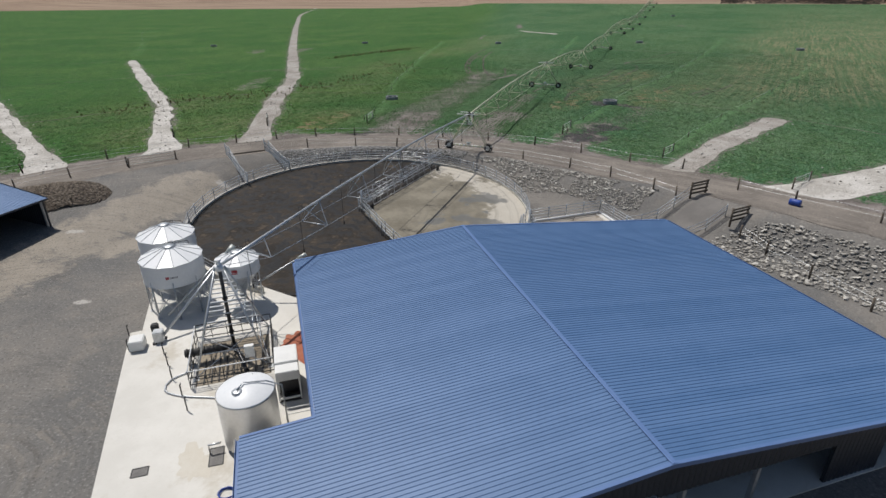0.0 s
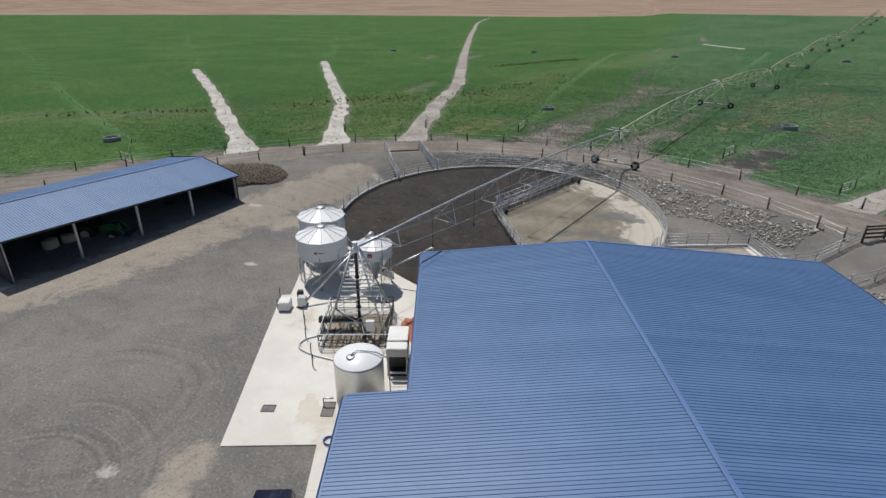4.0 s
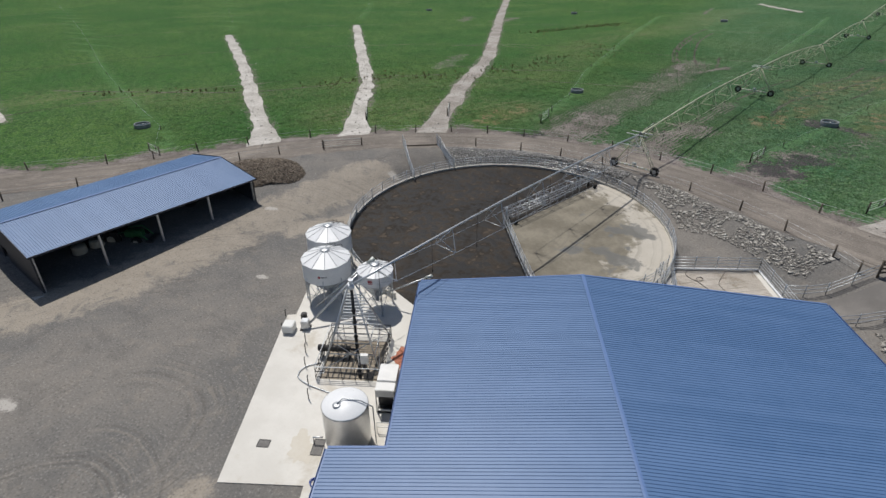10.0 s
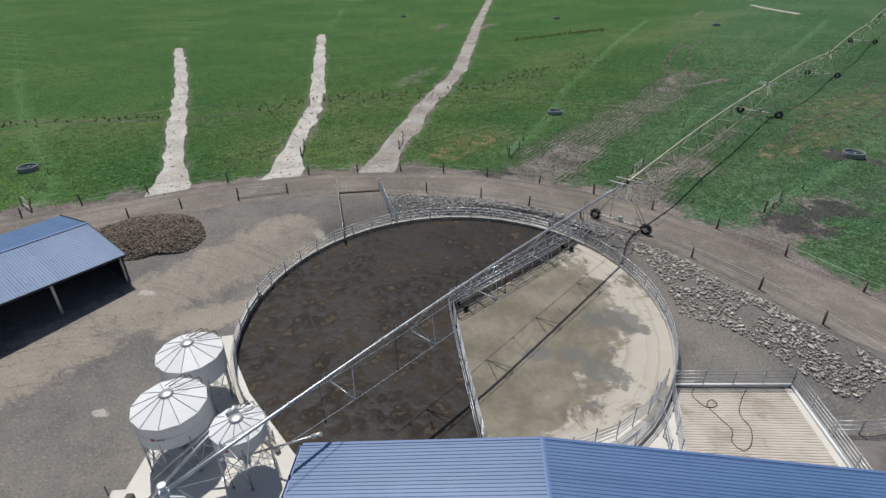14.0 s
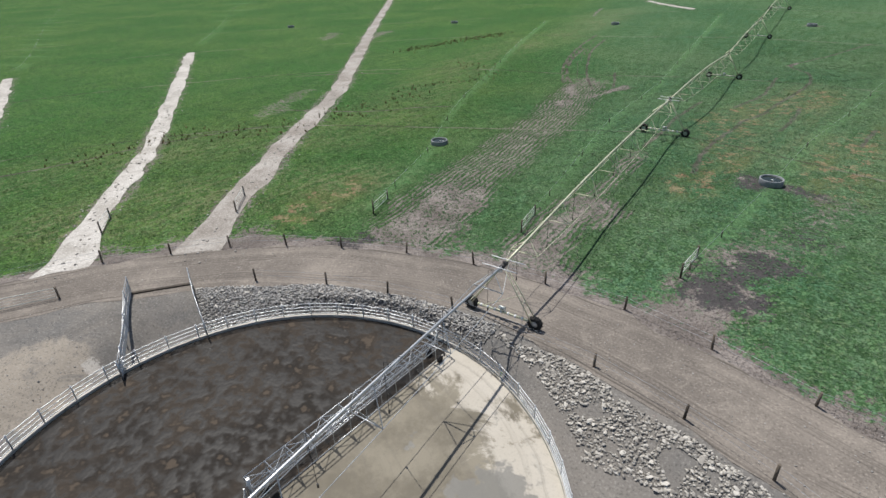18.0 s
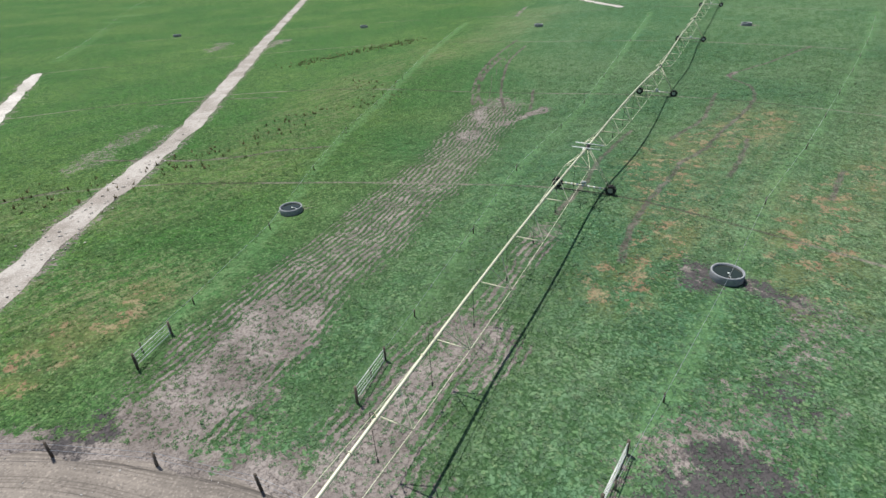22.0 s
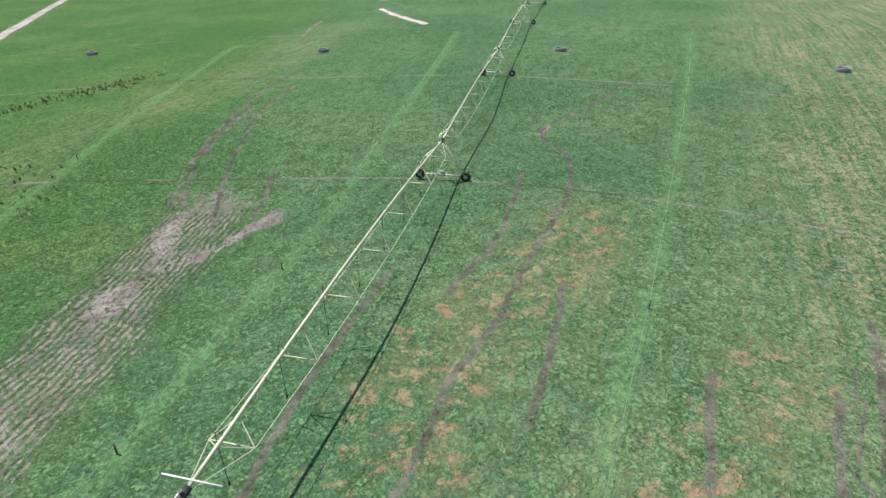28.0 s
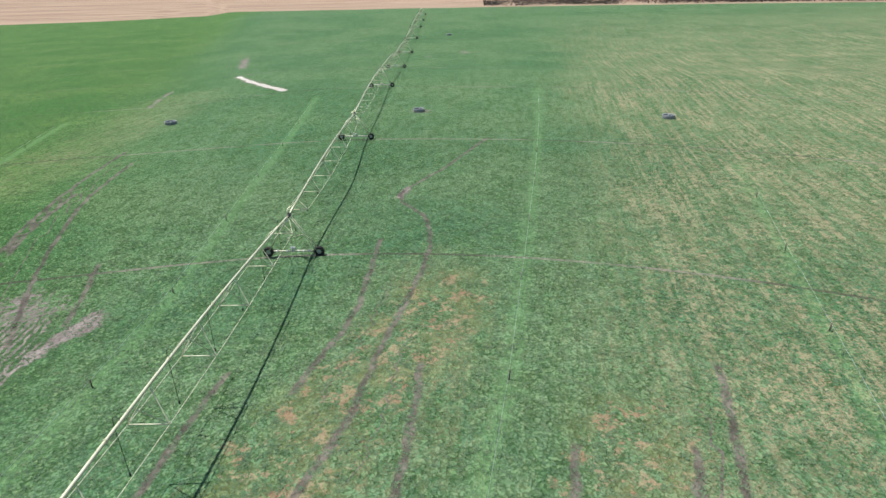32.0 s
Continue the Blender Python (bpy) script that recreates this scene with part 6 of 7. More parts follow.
# ---- yard rails, gates and fences ----
def rail_fence(name, pts, heights, label, mat=M_STEEL, post_mat=None, post_r=0.04, rail_r=0.03, step=2.4, over=0.12, level=None, category="fence", group=""):
    """Posts with round rails along a line of (x, y)."""
    level = level or height
    t = thing(name, label, category, group=group)
    line = []
    for a, b in zip(pts, pts[1:]):
        a, b = Vector(a), Vector(b)
        n = max(1, round((b - a).length / step))
        line += [a.lerp(b, k / n) for k in range(n)]
    line.append(Vector(pts[-1]))
    p3 = [Vector((p.x, p.y, level(p.x, p.y))) for p in line]
    for p in p3:
        bm = bmesh.new()
        rod(bm, p - Vector((0, 0, 0.15)), p + Vector((0, 0, max(heights) + over)), post_r, 7)
        part("post", bm, post_mat or mat, t)
    for h in heights:
        bm = bmesh.new()
        rods(bm, [p + Vector((0, 0, h)) for p in p3], rail_r, 6)
        part("rail", bm, mat, t)
    return t


def yl(x, y):
    return float(yard_floor(np.array(y))) + 0.05


def arc(a0, a1, r, n):
    return [(YARD[0] + r * math.cos(radians(a0 + (a1 - a0) * k / n)), YARD[1] + r * math.sin(radians(a0 + (a1 - a0) * k / n))) for k in range(n + 1)]


RAILS = (0.32, 0.6, 0.88, 1.18)
rail_fence("yard_fence", arc(-50, 60, YARD_R + 0.1, 16), RAILS, "curved galvanised pipe rail fence of the cattle yard", level=yl, group="yard fences", step=1.9)
rail_fence("yard_fence", arc(60, 250, YARD_R + 0.1, 26), RAILS, "curved galvanised pipe rail fence round the holding pen", level=yl, group="yard fences", step=2.0)
kerb = thing("yard_kerb", "low pale concrete kerb round the cattle yard", "kerb")
for a0, a1, r, h in ((-50, 60, YARD_R + 0.12, 0.22), (60, 190, YARD_R + 0.12, 0.18), (190, 252, YARD_R + 0.25, 0.5)):
    bm = bmesh.new()
    pts = arc(a0, a1, r, 40)
    prev = None
    for x, y in pts:
        d = Vector((x - YARD[0], y - YARD[1], 0)).normalized() * 0.12
        z = yl(x, y)
        ring4 = [bm.verts.new((x - d.x, y - d.y, z - 0.4)), bm.verts.new((x - d.x, y - d.y, z + h)), bm.verts.new((x + d.x, y + d.y, z + h)), bm.verts.new((x + d.x, y + d.y, z - 0.4))]
        if prev:
            for k in range(4):
                bm.faces.new((prev[k], prev[(k + 1) % 4], ring4[(k + 1) % 4], ring4[k]))
        else:
            bm.faces.new(ring4)
        prev = ring4
    bm.faces.new(prev[::-1])
    part("kerb_run", bm, M_KERB, kerb)

apex = (-7.8, 48.3)
rail_fence("pen_divider", [apex, (-5.0, 43.0), (-1.5, 36.6)], RAILS, "straight galvanised rail fence dividing the round yard", level=yl, group="yard fences", step=2.0)
rail_fence("pen_divider", [(-8.1, 48.2), (-5.3, 42.9), (-1.8, 36.5)], (0.6, 1.18), "second galvanised rail line of the yard divider", level=yl, group="yard fences", step=4.0)
# wheeled backing gate: a latticed gantry from the hub to the rim
gate = thing("backing_gate", "galvanised lattice backing gate across the round yard", "gate")
ga, gb = Vector((*apex, yl(*apex))), Vector((-0.9, 61.0, yl(-1, 61.0)))
gd = (gb - ga).normalized()
gn = Vector((gd.y, -gd.x, 0))
N = 12
for off in (-0.45, 0.45):
    for h in (0.25, 0.55, 0.85, 1.2, 1.75):
        if off > 0 and h in (0.55, 0.85):
            continue
        bm = bmesh.new()
        rod(bm, ga + gn * off + Vector((0, 0, h)), gb + gn * off + Vector((0, 0, h)), 0.03, 6)
        part("rail", bm, M_STEEL, gate)
for k in range(N + 1):
    p = ga.lerp(gb, k / N)
    bm = bmesh.new()
    for off in (-0.45, 0.45):
        rod(bm, p + gn * off + Vector((0, 0, 0.12)), p + gn * off + Vector((0, 0, 1.75)), 0.025, 5)
    rod(bm, p - gn * 0.45 + Vector((0, 0, 1.75)), p + gn * 0.45 + Vector((0, 0, 1.75)), 0.025, 5)
    rod(bm, p - gn * 0.45 + Vector((0, 0, 1.2)), p + gn * 0.45 + Vector((0, 0, 1.2)), 0.025, 5)
    part("upright", bm, M_STEEL, gate)
    if k < N:
        q = ga.lerp(gb, (k + 1) / N)
        bm = bmesh.new()
        s = 0.45 if k % 2 else -0.45
        rod(bm, p + gn * s + Vector((0, 0, 1.75)), q - gn * s + Vector((0, 0, 1.75)), 0.02, 5)
        rod(bm, p - gn * 0.45 + Vector((0, 0, 0.25)), q - gn * 0.45 + Vector((0, 0, 1.2)), 0.02, 5)
        part("brace", bm, M_STEEL, gate)
for f in (0.06, 0.94):
    for off in (-0.5, 0.5):
        p = ga.lerp(gb, f) + gn * off
        bm = bmesh.new()
        rod(bm, p - gn * 0.08 + Vector((0, 0, 0.22)), p + gn * 0.08 + Vector((0, 0, 0.22)), 0.24, 16)
        part("wheel", bm, M_TYRE, gate)

# hub post where the dividers meet
bm = bmesh.new()
rod(bm, (0, 0, 0), (0, 0, 2.0), 0.09, 12)
single("hub_post", bm, M_STEEL, "stout galvanised hub post of the round yard", "post", m=pose(apex[0], apex[1], yl(*apex)))

# entry race from the track, with pale boarded sides
M_BOARD = worn("whitewashed_board", (0.55, 0.55, 0.54), (0.72, 0.72, 0.7), 2.0, 0.7, vary=0.4)
for pts in ([(-25.9, 62.1), (-23.6, 58.7), (-20.9, 54.7)], [(-21.9, 64.0), (-20.0, 61.8), (-17.7, 59.4)]):
    t = rail_fence("entry_race", pts, (0.4, 0.75, 1.1, 1.4), "white boarded steel race at the yard entrance", post_r=0.05, step=1.7, group="entry race sides", level=lambda x, y: max(height(x, y), yl(x, y)))
    for a, b in zip(pts, pts[1:]):
        a, b = Vector((*a, max(height(*a), yl(*a)))), Vector((*b, max(height(*b), yl(*b))))
        for h in (0.25, 0.55, 0.95):
            bm = bmesh.new()
            strip_along(bm, a + Vector((0, 0, h)), b + Vector((0, 0, h)), 0.26, 0.03, (0, 0, 1))
            part("board", bm, M_BOARD, t)
bm = bmesh.new()
a, b = Vector((-25.8, 62.0, 0)), Vector((-21.9, 64.0, 0))
a.z, b.z = height(*a.xy) + 0.04, height(*b.xy) + 0.04
strip_along(bm, a + Vector((0, 0, 0.05)), b + Vector((0, 0, 0.05)), 0.25, 0.1, (b - a).cross(Vector((0, 0, 1))))
single("sleeper_sill", bm, M_WOOD, "dark timber sill across the yard entrance", "sill")

# wash pad with grooved concrete
PAD = [(7.95, 46.0), (14.95, 48.65), (17.6, 40.4), (8.7, 37.6)]
bm = bmesh.new()
slab_mesh(bm, PAD, SLAB_TOP + 0.0)
pad = single("wash_pad", bm, M_CONCRETE, "pale grooved concrete wash pad", "slab", kind="structure")
M_SLAT = concrete_material("grooved_concrete", (0.47, 0.42, 0.36), (0.55, 0.5, 0.44), (0.33, 0.28, 0.22), 0.4, 0.5)
pa, pb, pc, pd = [Vector((*c, 0)) for c in PAD]
N = 44
for k in range(N):
    f = (k + 0.5) / N
    a, b = pa.lerp(pd, f), pb.lerp(pc, f)
    d = (b - a).normalized()
    a, b = a + d * 0.3, b - d * 0.5
    w = 0.12
    bm = bmesh.new()
    strip_along(bm, a + Vector((0, 0, SLAB_TOP + 0.01)), b + Vector((0, 0, SLAB_TOP + 0.01)), 0.035, w, (0, 0, 1))
    part("slat", bm, M_SLAT, pad)
flat = lambda x, y: SLAB_TOP
t = rail_fence("pad_fence", [PAD[0], PAD[1]], (0.45, 0.75, 1.05, 1.3), "galvanised rail fence along the wash pad", level=flat, step=1.75, group="pad fences")
bm = bmesh.new()
rod(bm, (*PAD[0], SLAB_TOP + 0.15), (*PAD[1], SLAB_TOP + 0.15), 0.1, 10)
part("kick_rail", bm, M_BRIGHT, t)
t = rail_fence("pad_fence", [PAD[1], (16.3, 44.6), PAD[2]], (0.3, 0.55, 0.8, 1.05, 1.3), "galvanised rail fence along the wash pad", level=flat, step=1.9, group="pad fences")
bm = bmesh.new()
rods(bm, [(PAD[1][0], PAD[1][1], SLAB_TOP + 0.12), (PAD[2][0], PAD[2][1], SLAB_TOP + 0.12)], 0.1, 10)
part("kick_rail", bm, M_BRIGHT, t)
rail_fence("race_fence", [(7.8, 45.6), (8.2, 42.0), (8.55, 38.8)], (0.3, 0.6, 0.9, 1.2), "galvanised rail fence of the cattle race", level=flat, step=1.7, group="race fences")
rail_fence("race_fence", [(6.9, 44.6), (7.5, 41.5), (8.1, 38.8)], (0.6, 1.2), "galvanised rail fence of the cattle race", level=flat, step=1.7, group="race fences")
rail_fence("race_fence", [(7.5, 45.8), (6.6, 43.0), (5.0, 40.4), (2.8, 38.3)], (0.3, 0.6, 0.9, 1.2), "curved galvanised rail fence of the cattle race", level=flat, step=1.5, group="race fences", over=0.35)
rail_fence("race_fence", [(17.8, 41.0), (21.0, 42.8), (24.6, 44.2)], (0.35, 0.7, 1.05), "galvanised rail fence beside the exit ramp", level=height, step=1.8, group="race fences")
rail_fence("race_fence", [(16.4, 45.2), (19.5, 46.2), (22.8, 47.6)], (0.35, 0.7, 1.05), "galvanised rail fence beside the exit ramp", level=height, step=1.8, group="race fences")
ramp = patch("exit_ramp", lambda x, y: np.minimum(1.35 - np.abs((x - 20.6) * -0.38 + (y - 44.4) * 0.925), 4.4 - np.abs((x - 20.6) * 0.925 + (y - 44.4) * 0.38)), (14, 27, 39, 50), 0.4, M_GREYCON, 0.06)
tagged(ramp, "grey concrete ramp from the shed to the track", "ramp", kind="structure")


def timber_panel(x, y, rz, label):
    t = thing("timber_gate", label, "gate", pose(x, y, height(x, y), 0, 0, rz), "timber gates")
    for sx in (-1.0, 1.0):
        bm = bmesh.new()
        rod(bm, (sx, 0, -0.3), (sx, 0, 1.35), 0.09, 8)
        part("post", bm, M_WOOD, t)
    for z in (0.3, 0.65, 1.0, 1.25):
        bm = bmesh.new()
        box(bm, (0, -0.1, z), (2.2, 0.05, 0.16))
        part("board", bm, M_WOOD, t)


timber_panel(23.6, 47.9, 28, "dark weathered timber rail gate beside the exit ramp")
timber_panel(25.3, 43.3, 28, "dark weathered timber rail gate beside the exit ramp")
washhose = thing("wash_hose", "thin dark hose lying in loops on the wash pad", "hose")
bm = bmesh.new()
rods(bm, [(*q, SLAB_TOP + 0.05) for q in curve([(9.2, 46.3), (9.1, 45.5), (9.9, 44.8), (10.5, 45.2), (10.2, 45.6), (9.9, 45.0), (10.6, 44.1), (11.2, 43.4), (11.1, 42.5), (11.6, 42.0), (12.1, 42.6), (12.2, 43.9), (11.7, 44.9), (11.9, 46.2), (12.3, 47.4)], 0.25)], 0.022, 6)
part("hose", bm, M_DARKSTEEL, washhose)


# ---- post and wire fences along the track ----
def post_mesh():
    bm = bmesh.new()
    rod(bm, (0, 0, -0.3), (0.02, 0.01, 1.15), 0.085, 8, 0.075)
    return mesh_of("post", bm, M_WOOD)


POST = post_mesh()
rng = random.Random(4)


def wire_fence(name, pts, label, top=1.1, wires=(0.55, 1.0), scale=1.0, wire_mat=M_STEEL):
    t = thing(name, label, "fence", group="post and wire fences")
    p3 = []
    for x, y in pts:
        p = Vector((x, y, height(x, y)))
        p3.append(p)
        piece("post", POST, t, pose(p.x, p.y, p.z, rng.uniform(-5, 5), rng.uniform(-5, 5), rng.uniform(0, 360)) @ Matrix.Diagonal((scale, scale, scale * rng.uniform(0.9, 1.08), 1)))
    for h in wires:
        bm = bmesh.new()
        rods(bm, [p + Vector((0, 0, h * scale)) for p in p3], 0.009, 4)
        part("wire", bm, wire_mat, t)
    return t


wire_fence("track_fence", [(-64, 38.5), (-57.0, 43.5), (-52.9, 46.8), (-49.8, 51), (-45.6, 55.6), (-39.5, 61), (-32.1, 66), (-26.9, 68.2), (-22.3, 70.2), (-17.3, 71.1), (-12.2, 71.4), (-6.3, 71.3), (-0.4, 70.4), (5.4, 68.5), (11.0, 66.1), (16.0, 62.7), (20.5, 58.7), (25.4, 56.2)], "weathered timber post and wire fence along the pasture edge")
wire_fence("track_fence", [(27.9, 49.2), (31.2, 45.6), (35.5, 41), (40, 36), (46, 30)], "weathered timber post and wire fence along the pasture edge")
wire_fence("track_fence", [(-57.5, 31.5), (-53.5, 37.0), (-49, 41.5), (-42.4, 50.2), (-39.2, 53.8), (-34.8, 57.1)], "timber post and wire fence behind the machinery shed")
wire_fence("track_fence", [(-17.0, 65.3), (-11.1, 65.6), (-6.0, 65.1), (-0.8, 64.0), (8.8, 59.7), (13.4, 56.4), (16.9, 53.2), (20.1, 49.7), (21.6, 47.9)], "timber post fence between cattle track and rock bank")
wire_fence("track_fence", [(24.9, 41.8), (25.9, 39.3), (27.1, 35.5), (28.5, 31.0), (30.5, 26)], "timber post fence above the rock bank by the shed")
for key, line in FENCE_LINES.items():
    pts, run = [], 0.0
    for a, b in zip(line, line[1:]):
        run += math.hypot(b[0] - a[0], b[1] - a[1])
        if run > 11.5:
            pts.append(a)
            run = 0.0
    wire_fence("paddock_fence", [line[0]] + pts, "thin dark posts of a pasture division fence", scale=0.62, wires=(0.95,))


def pipe_gate(x, y, rz, wide, label):
    t = thing("paddock_gate", label, "gate", pose(x, y, height(x, y), 0, 0, rz), "paddock gates")
    for sx in (-wide / 2, wide / 2):
        bm = bmesh.new()
        rod(bm, (sx, 0, -0.3), (sx, 0, 1.1), 0.08, 8)
        part("post", bm, M_WOOD, t)
    bm = bmesh.new()
    w = wide / 2 - 0.12
    rods(bm, [(-w, 0, 0.2), (w, 0, 0.2), (w, 0, 0.98), (-w, 0, 0.98), (-w, 0, 0.2)], 0.03, 6)
    frame_part = part("frame", bm, M_ZINC, t)
    for z in (0.46, 0.72):
        bm = bmesh.new()
        rod(bm, (-w, 0, z), (w, 0, z), 0.012, 5)
        part("bar", bm, M_ZINC, t)


for x0, y0, x1, y1 in ((-36.1, 70.5, -37.5, 73.3), (-25.4, 76.4, -26.5, 79.9), (-11.4, 77.7, -11, 80.9), (2.9, 75.9, 3.8, 79.2), (15.2, 70.4, 16.8, 73.4), (24.6, 60.0, 26.5, 62.2), (33.2, 49.5, 36.0, 51.6), (-56.0, 49.0, -53.4, 48.2), (-35.3, 57.7, -31.2, 60.6)):
    pipe_gate((x0 + x1) / 2, (y0 + y1) / 2, math.degrees(math.atan2(y1 - y0, x1 - x0)), math.hypot(x1 - x0, y1 - y0), "galvanised pipe gate between timber posts")


# ---- troughs ----
M_TROUGH = worn("grey_concrete", (0.19, 0.205, 0.22), (0.31, 0.325, 0.34), 1.5, 0.8)
M_WATER = material("dark_trough_water", (0.02, 0.028, 0.02), 0.06, 0.0, 0.5)


def trough():
    t = thing("water_trough", "round grey concrete cattle trough full of dark water", "trough", group="water troughs")
    bm = bmesh.new()
    lathe(bm, [(1.05, -0.1), (1.1, 0.0), (1.1, 0.5), (1.08, 0.56), (1.0, 0.56), (0.97, 0.5), (0.95, 0.2), (0, 0.2)], 44)
    part("basin", bm, M_TROUGH, t)
    bm = bmesh.new()
    lathe(bm, [(0.97, 0.42), (0, 0.42)], 44)
    part("water", bm, M_WATER, t)
    bm = bmesh.new()
    rod(bm, (-0.1, -1.02, 0.5), (0.02, -0.2, 0.47), 0.016, 6)
    lathe(bm, [(0, 0.4), (0.09, 0.44), (0.09, 0.47), (0, 0.51)], 12, (0.03, -0.12, 0.0))
    part("float_valve", bm, M_ZINC, t)
    return t


SPOTS = [(26.1, 88.7), (-10.2, 100.7), (-65, 56), (-91, 220), (-32.8, 221.9), (17.6, 209.6), (63.1, 192.6), (101.9, 168), (126.9, 337.3)]
first = trough()
for k, (x, y) in enumerate(SPOTS):
    m = pose(x, y, height(x, y) + 0.02, 0, 0, 70 * k)
    if k:
        copy_thing(first, m)
    else:
        first.matrix_basis = m


# ---- rock banks, clods, grass tufts, rushes, far woods ----
def scatter(name, base_v, base_f, places, mat, label, category, tint=None, parent=None):
    """Many small copies of given shapes joined into one object of stuff. places: x, y, z, scale xyz, turn, which shape."""
    vs, fs, tints = [], [], []
    start = 0
    for k in range(len(base_v)):
        rows = places[places[:, 7].astype(int) == k]
        if not len(rows):
            continue
        v, f = np.array(base_v[k]), np.array(base_f[k])
        c, s = np.cos(rows[:, 6]), np.sin(rows[:, 6])
        x = v[None, :, 0] * rows[:, 3:4]
        y = v[None, :, 1] * rows[:, 4:5]
        z = v[None, :, 2] * rows[:, 5:6]
        out = np.stack([x * c[:, None] - y * s[:, None] + rows[:, 0:1], x * s[:, None] + y * c[:, None] + rows[:, 1:2], z + rows[:, 2:3]], -1)
        vs.append(out.reshape(-1, 3))
        fs.append((f[None] + (np.arange(len(rows)) * len(v))[:, None, None] + start).reshape(-1, 3))
        tints.append(np.repeat(rows[:, 8], len(v)))
        start += len(rows) * len(v)
    v, f, t = np.concatenate(vs), np.concatenate(fs), np.concatenate(tints)
    me = bpy.data.meshes.new(name)
    me.vertices.add(len(v))
    me.vertices.foreach_set("co", v.astype(np.float32).ravel())
    me.loops.add(f.size)
    me.loops.foreach_set("vertex_index", f.astype(np.int32).ravel())
    me.polygons.add(len(f))
    me.polygons.foreach_set("loop_start", (np.arange(len(f)) * 3).astype(np.int32))
    me.update()
    if places.shape[1] > 9:
        extra = np.concatenate([np.repeat(places[places[:, 7].astype(int) == k][:, 9], len(base_v[k])) for k in range(len(base_v))])
        e = me.attributes.new("older", "FLOAT", "POINT")
        e.data.foreach_set("value", extra.astype(np.float32))
    a = me.attributes.new("tint", "FLOAT", "POINT")
    a.data.foreach_set("value", t.astype(np.float32))
    me.materials.append(mat)
    ob = new(name, me)
    if parent:
        ob.parent = parent
        return tagged(ob, label, kind="stuff")
    return tagged(ob, label, category, kind="stuff")


def rock_shape(seed, flat=0.6):
    bm = bmesh.new()
    bmesh.ops.create_icosphere(bm, subdivisions=1, radius=0.5)
    r = random.Random(seed)
    cuts = [(Vector((r.gauss(0, 1), r.gauss(0, 1), r.gauss(0, 1))).normalized(), r.uniform(0.24, 0.4)) for _ in range(7)]
    for v in bm.verts:
        v.co *= r.uniform(0.9, 1.25)
        for n, far in cuts:
            d = v.co.dot(n) - far
            if d > 0:
                v.co -= n * d
        v.co.z *= flat
    bm.verts.ensure_lookup_table()
    out = [tuple(v.co) for v in bm.verts], [[v.index for v in f.verts] for f in bm.faces]
    bm.free()
    return out


def tinted(name, stops, rough=0.9, scale=4.0, bump=0.5, dist=0.03):
    """Colour by each copy's own tint, with grain."""
    m = material(name, stops[0], rough, 0.0, 0.2)
    n = Nodes(m)
    t = n.attr("tint").outputs["Fac"]
    g = stops[0]
    for k, c in enumerate(stops[1:]):
        g = n.mix(n.ramp(t, k / (len(stops) - 1), (k + 1) / (len(stops) - 1)), g, c)
    g = n.mix(n.math("MULTIPLY", n.ramp(n.noise(scale, 4.0, 0.7), 0.4, 0.7), 0.35), g, tuple(v * 0.5 for v in stops[0]))
    n.base(g)
    if bump:
        n.bump(n.noise(scale * 3, 3.0), bump, dist)
    return m


M_STONE = tinted("field_stone", [(0.25, 0.235, 0.215), (0.4, 0.38, 0.345), (0.56, 0.53, 0.48)])
M_RUBBLE = tinted("grey_rubble", [(0.23, 0.225, 0.215), (0.37, 0.36, 0.345), (0.52, 0.505, 0.48)])
M_CLOD = tinted("brown_clods", [(0.105, 0.085, 0.068), (0.17, 0.14, 0.112), (0.26, 0.22, 0.175)])
SHAPES = [rock_shape(k, 0.36 + 0.09 * (k % 4)) for k in range(8)]
SV, SF = [s[0] for s in SHAPES], [s[1] for s in SHAPES]
gen = np.random.default_rng(11)


def throw(n, x0, x1, y0, y1, keep):
    x, y = gen.uniform(x0, x1, n), gen.uniform(y0, y1, n)
    ok = keep(x, y)
    return x[ok], y[ok]


def place(x, y, lo, hi, sink=0.1, lift=0.03, flat=1.0, power=2.0):
    n = len(x)
    s = lo + (hi - lo) * gen.uniform(0, 1, n) ** power
    return np.column_stack([x, y, elevation(x, y) + lift + s * (0.25 - sink), s * gen.uniform(0.8, 1.4, n), s * gen.uniform(0.7, 1.1, n), s * flat * gen.uniform(0.7, 1.1, n), gen.uniform(0, 6.28, n), gen.integers(0, 8, n), gen.uniform(0, 1, n)])


def ring_r(x, y):
    return np.hypot(x - YARD[0], y - YARD[1])


def inner(x, y):
    d, side, _ = away(x, y, ROAD_LINE)
    return np.where(side < 0, d, -d)


def bank_east(x, y):
    d = inner(x, y)
    w = ripple(x, y, 1.8, 0.4)
    dirt = grain(x, y, 0.9, 21) < np.where(np.abs(d - 5.0) < 0.6, 0.36, 0.2)
    return ~dirt & (d > 3.7 + 0.4 * w) & (d < 7.0 + 0.9 * w) & (x > 0.5) & (ring_r(x, y) > 17.2) & (((x - 21.5) ** 2 + (y - 45.5) ** 2) > 16) & (x < 21.5)


def bank_south(x, y):
    d = inner(x, y)
    w = ripple(x, y, 1.8, 0.4)
    u = x * BU.x + y * BU.y
    return (d > 4.6 + 0.5 * w) & (d < 10.5 + w) & (x > 22) & (y < 42.3) & (u > 31.0)


def bank_north(x, y):
    d = inner(x, y)
    a = np.degrees(np.arctan2(y - YARD[1], x - YARD[0]))
    return (d > 3.0 + 0.3 * ripple(x, y, 1.5)) & (ring_r(x, y) > 15.75) & (a > 55) & (a < 131) & (y > 56)


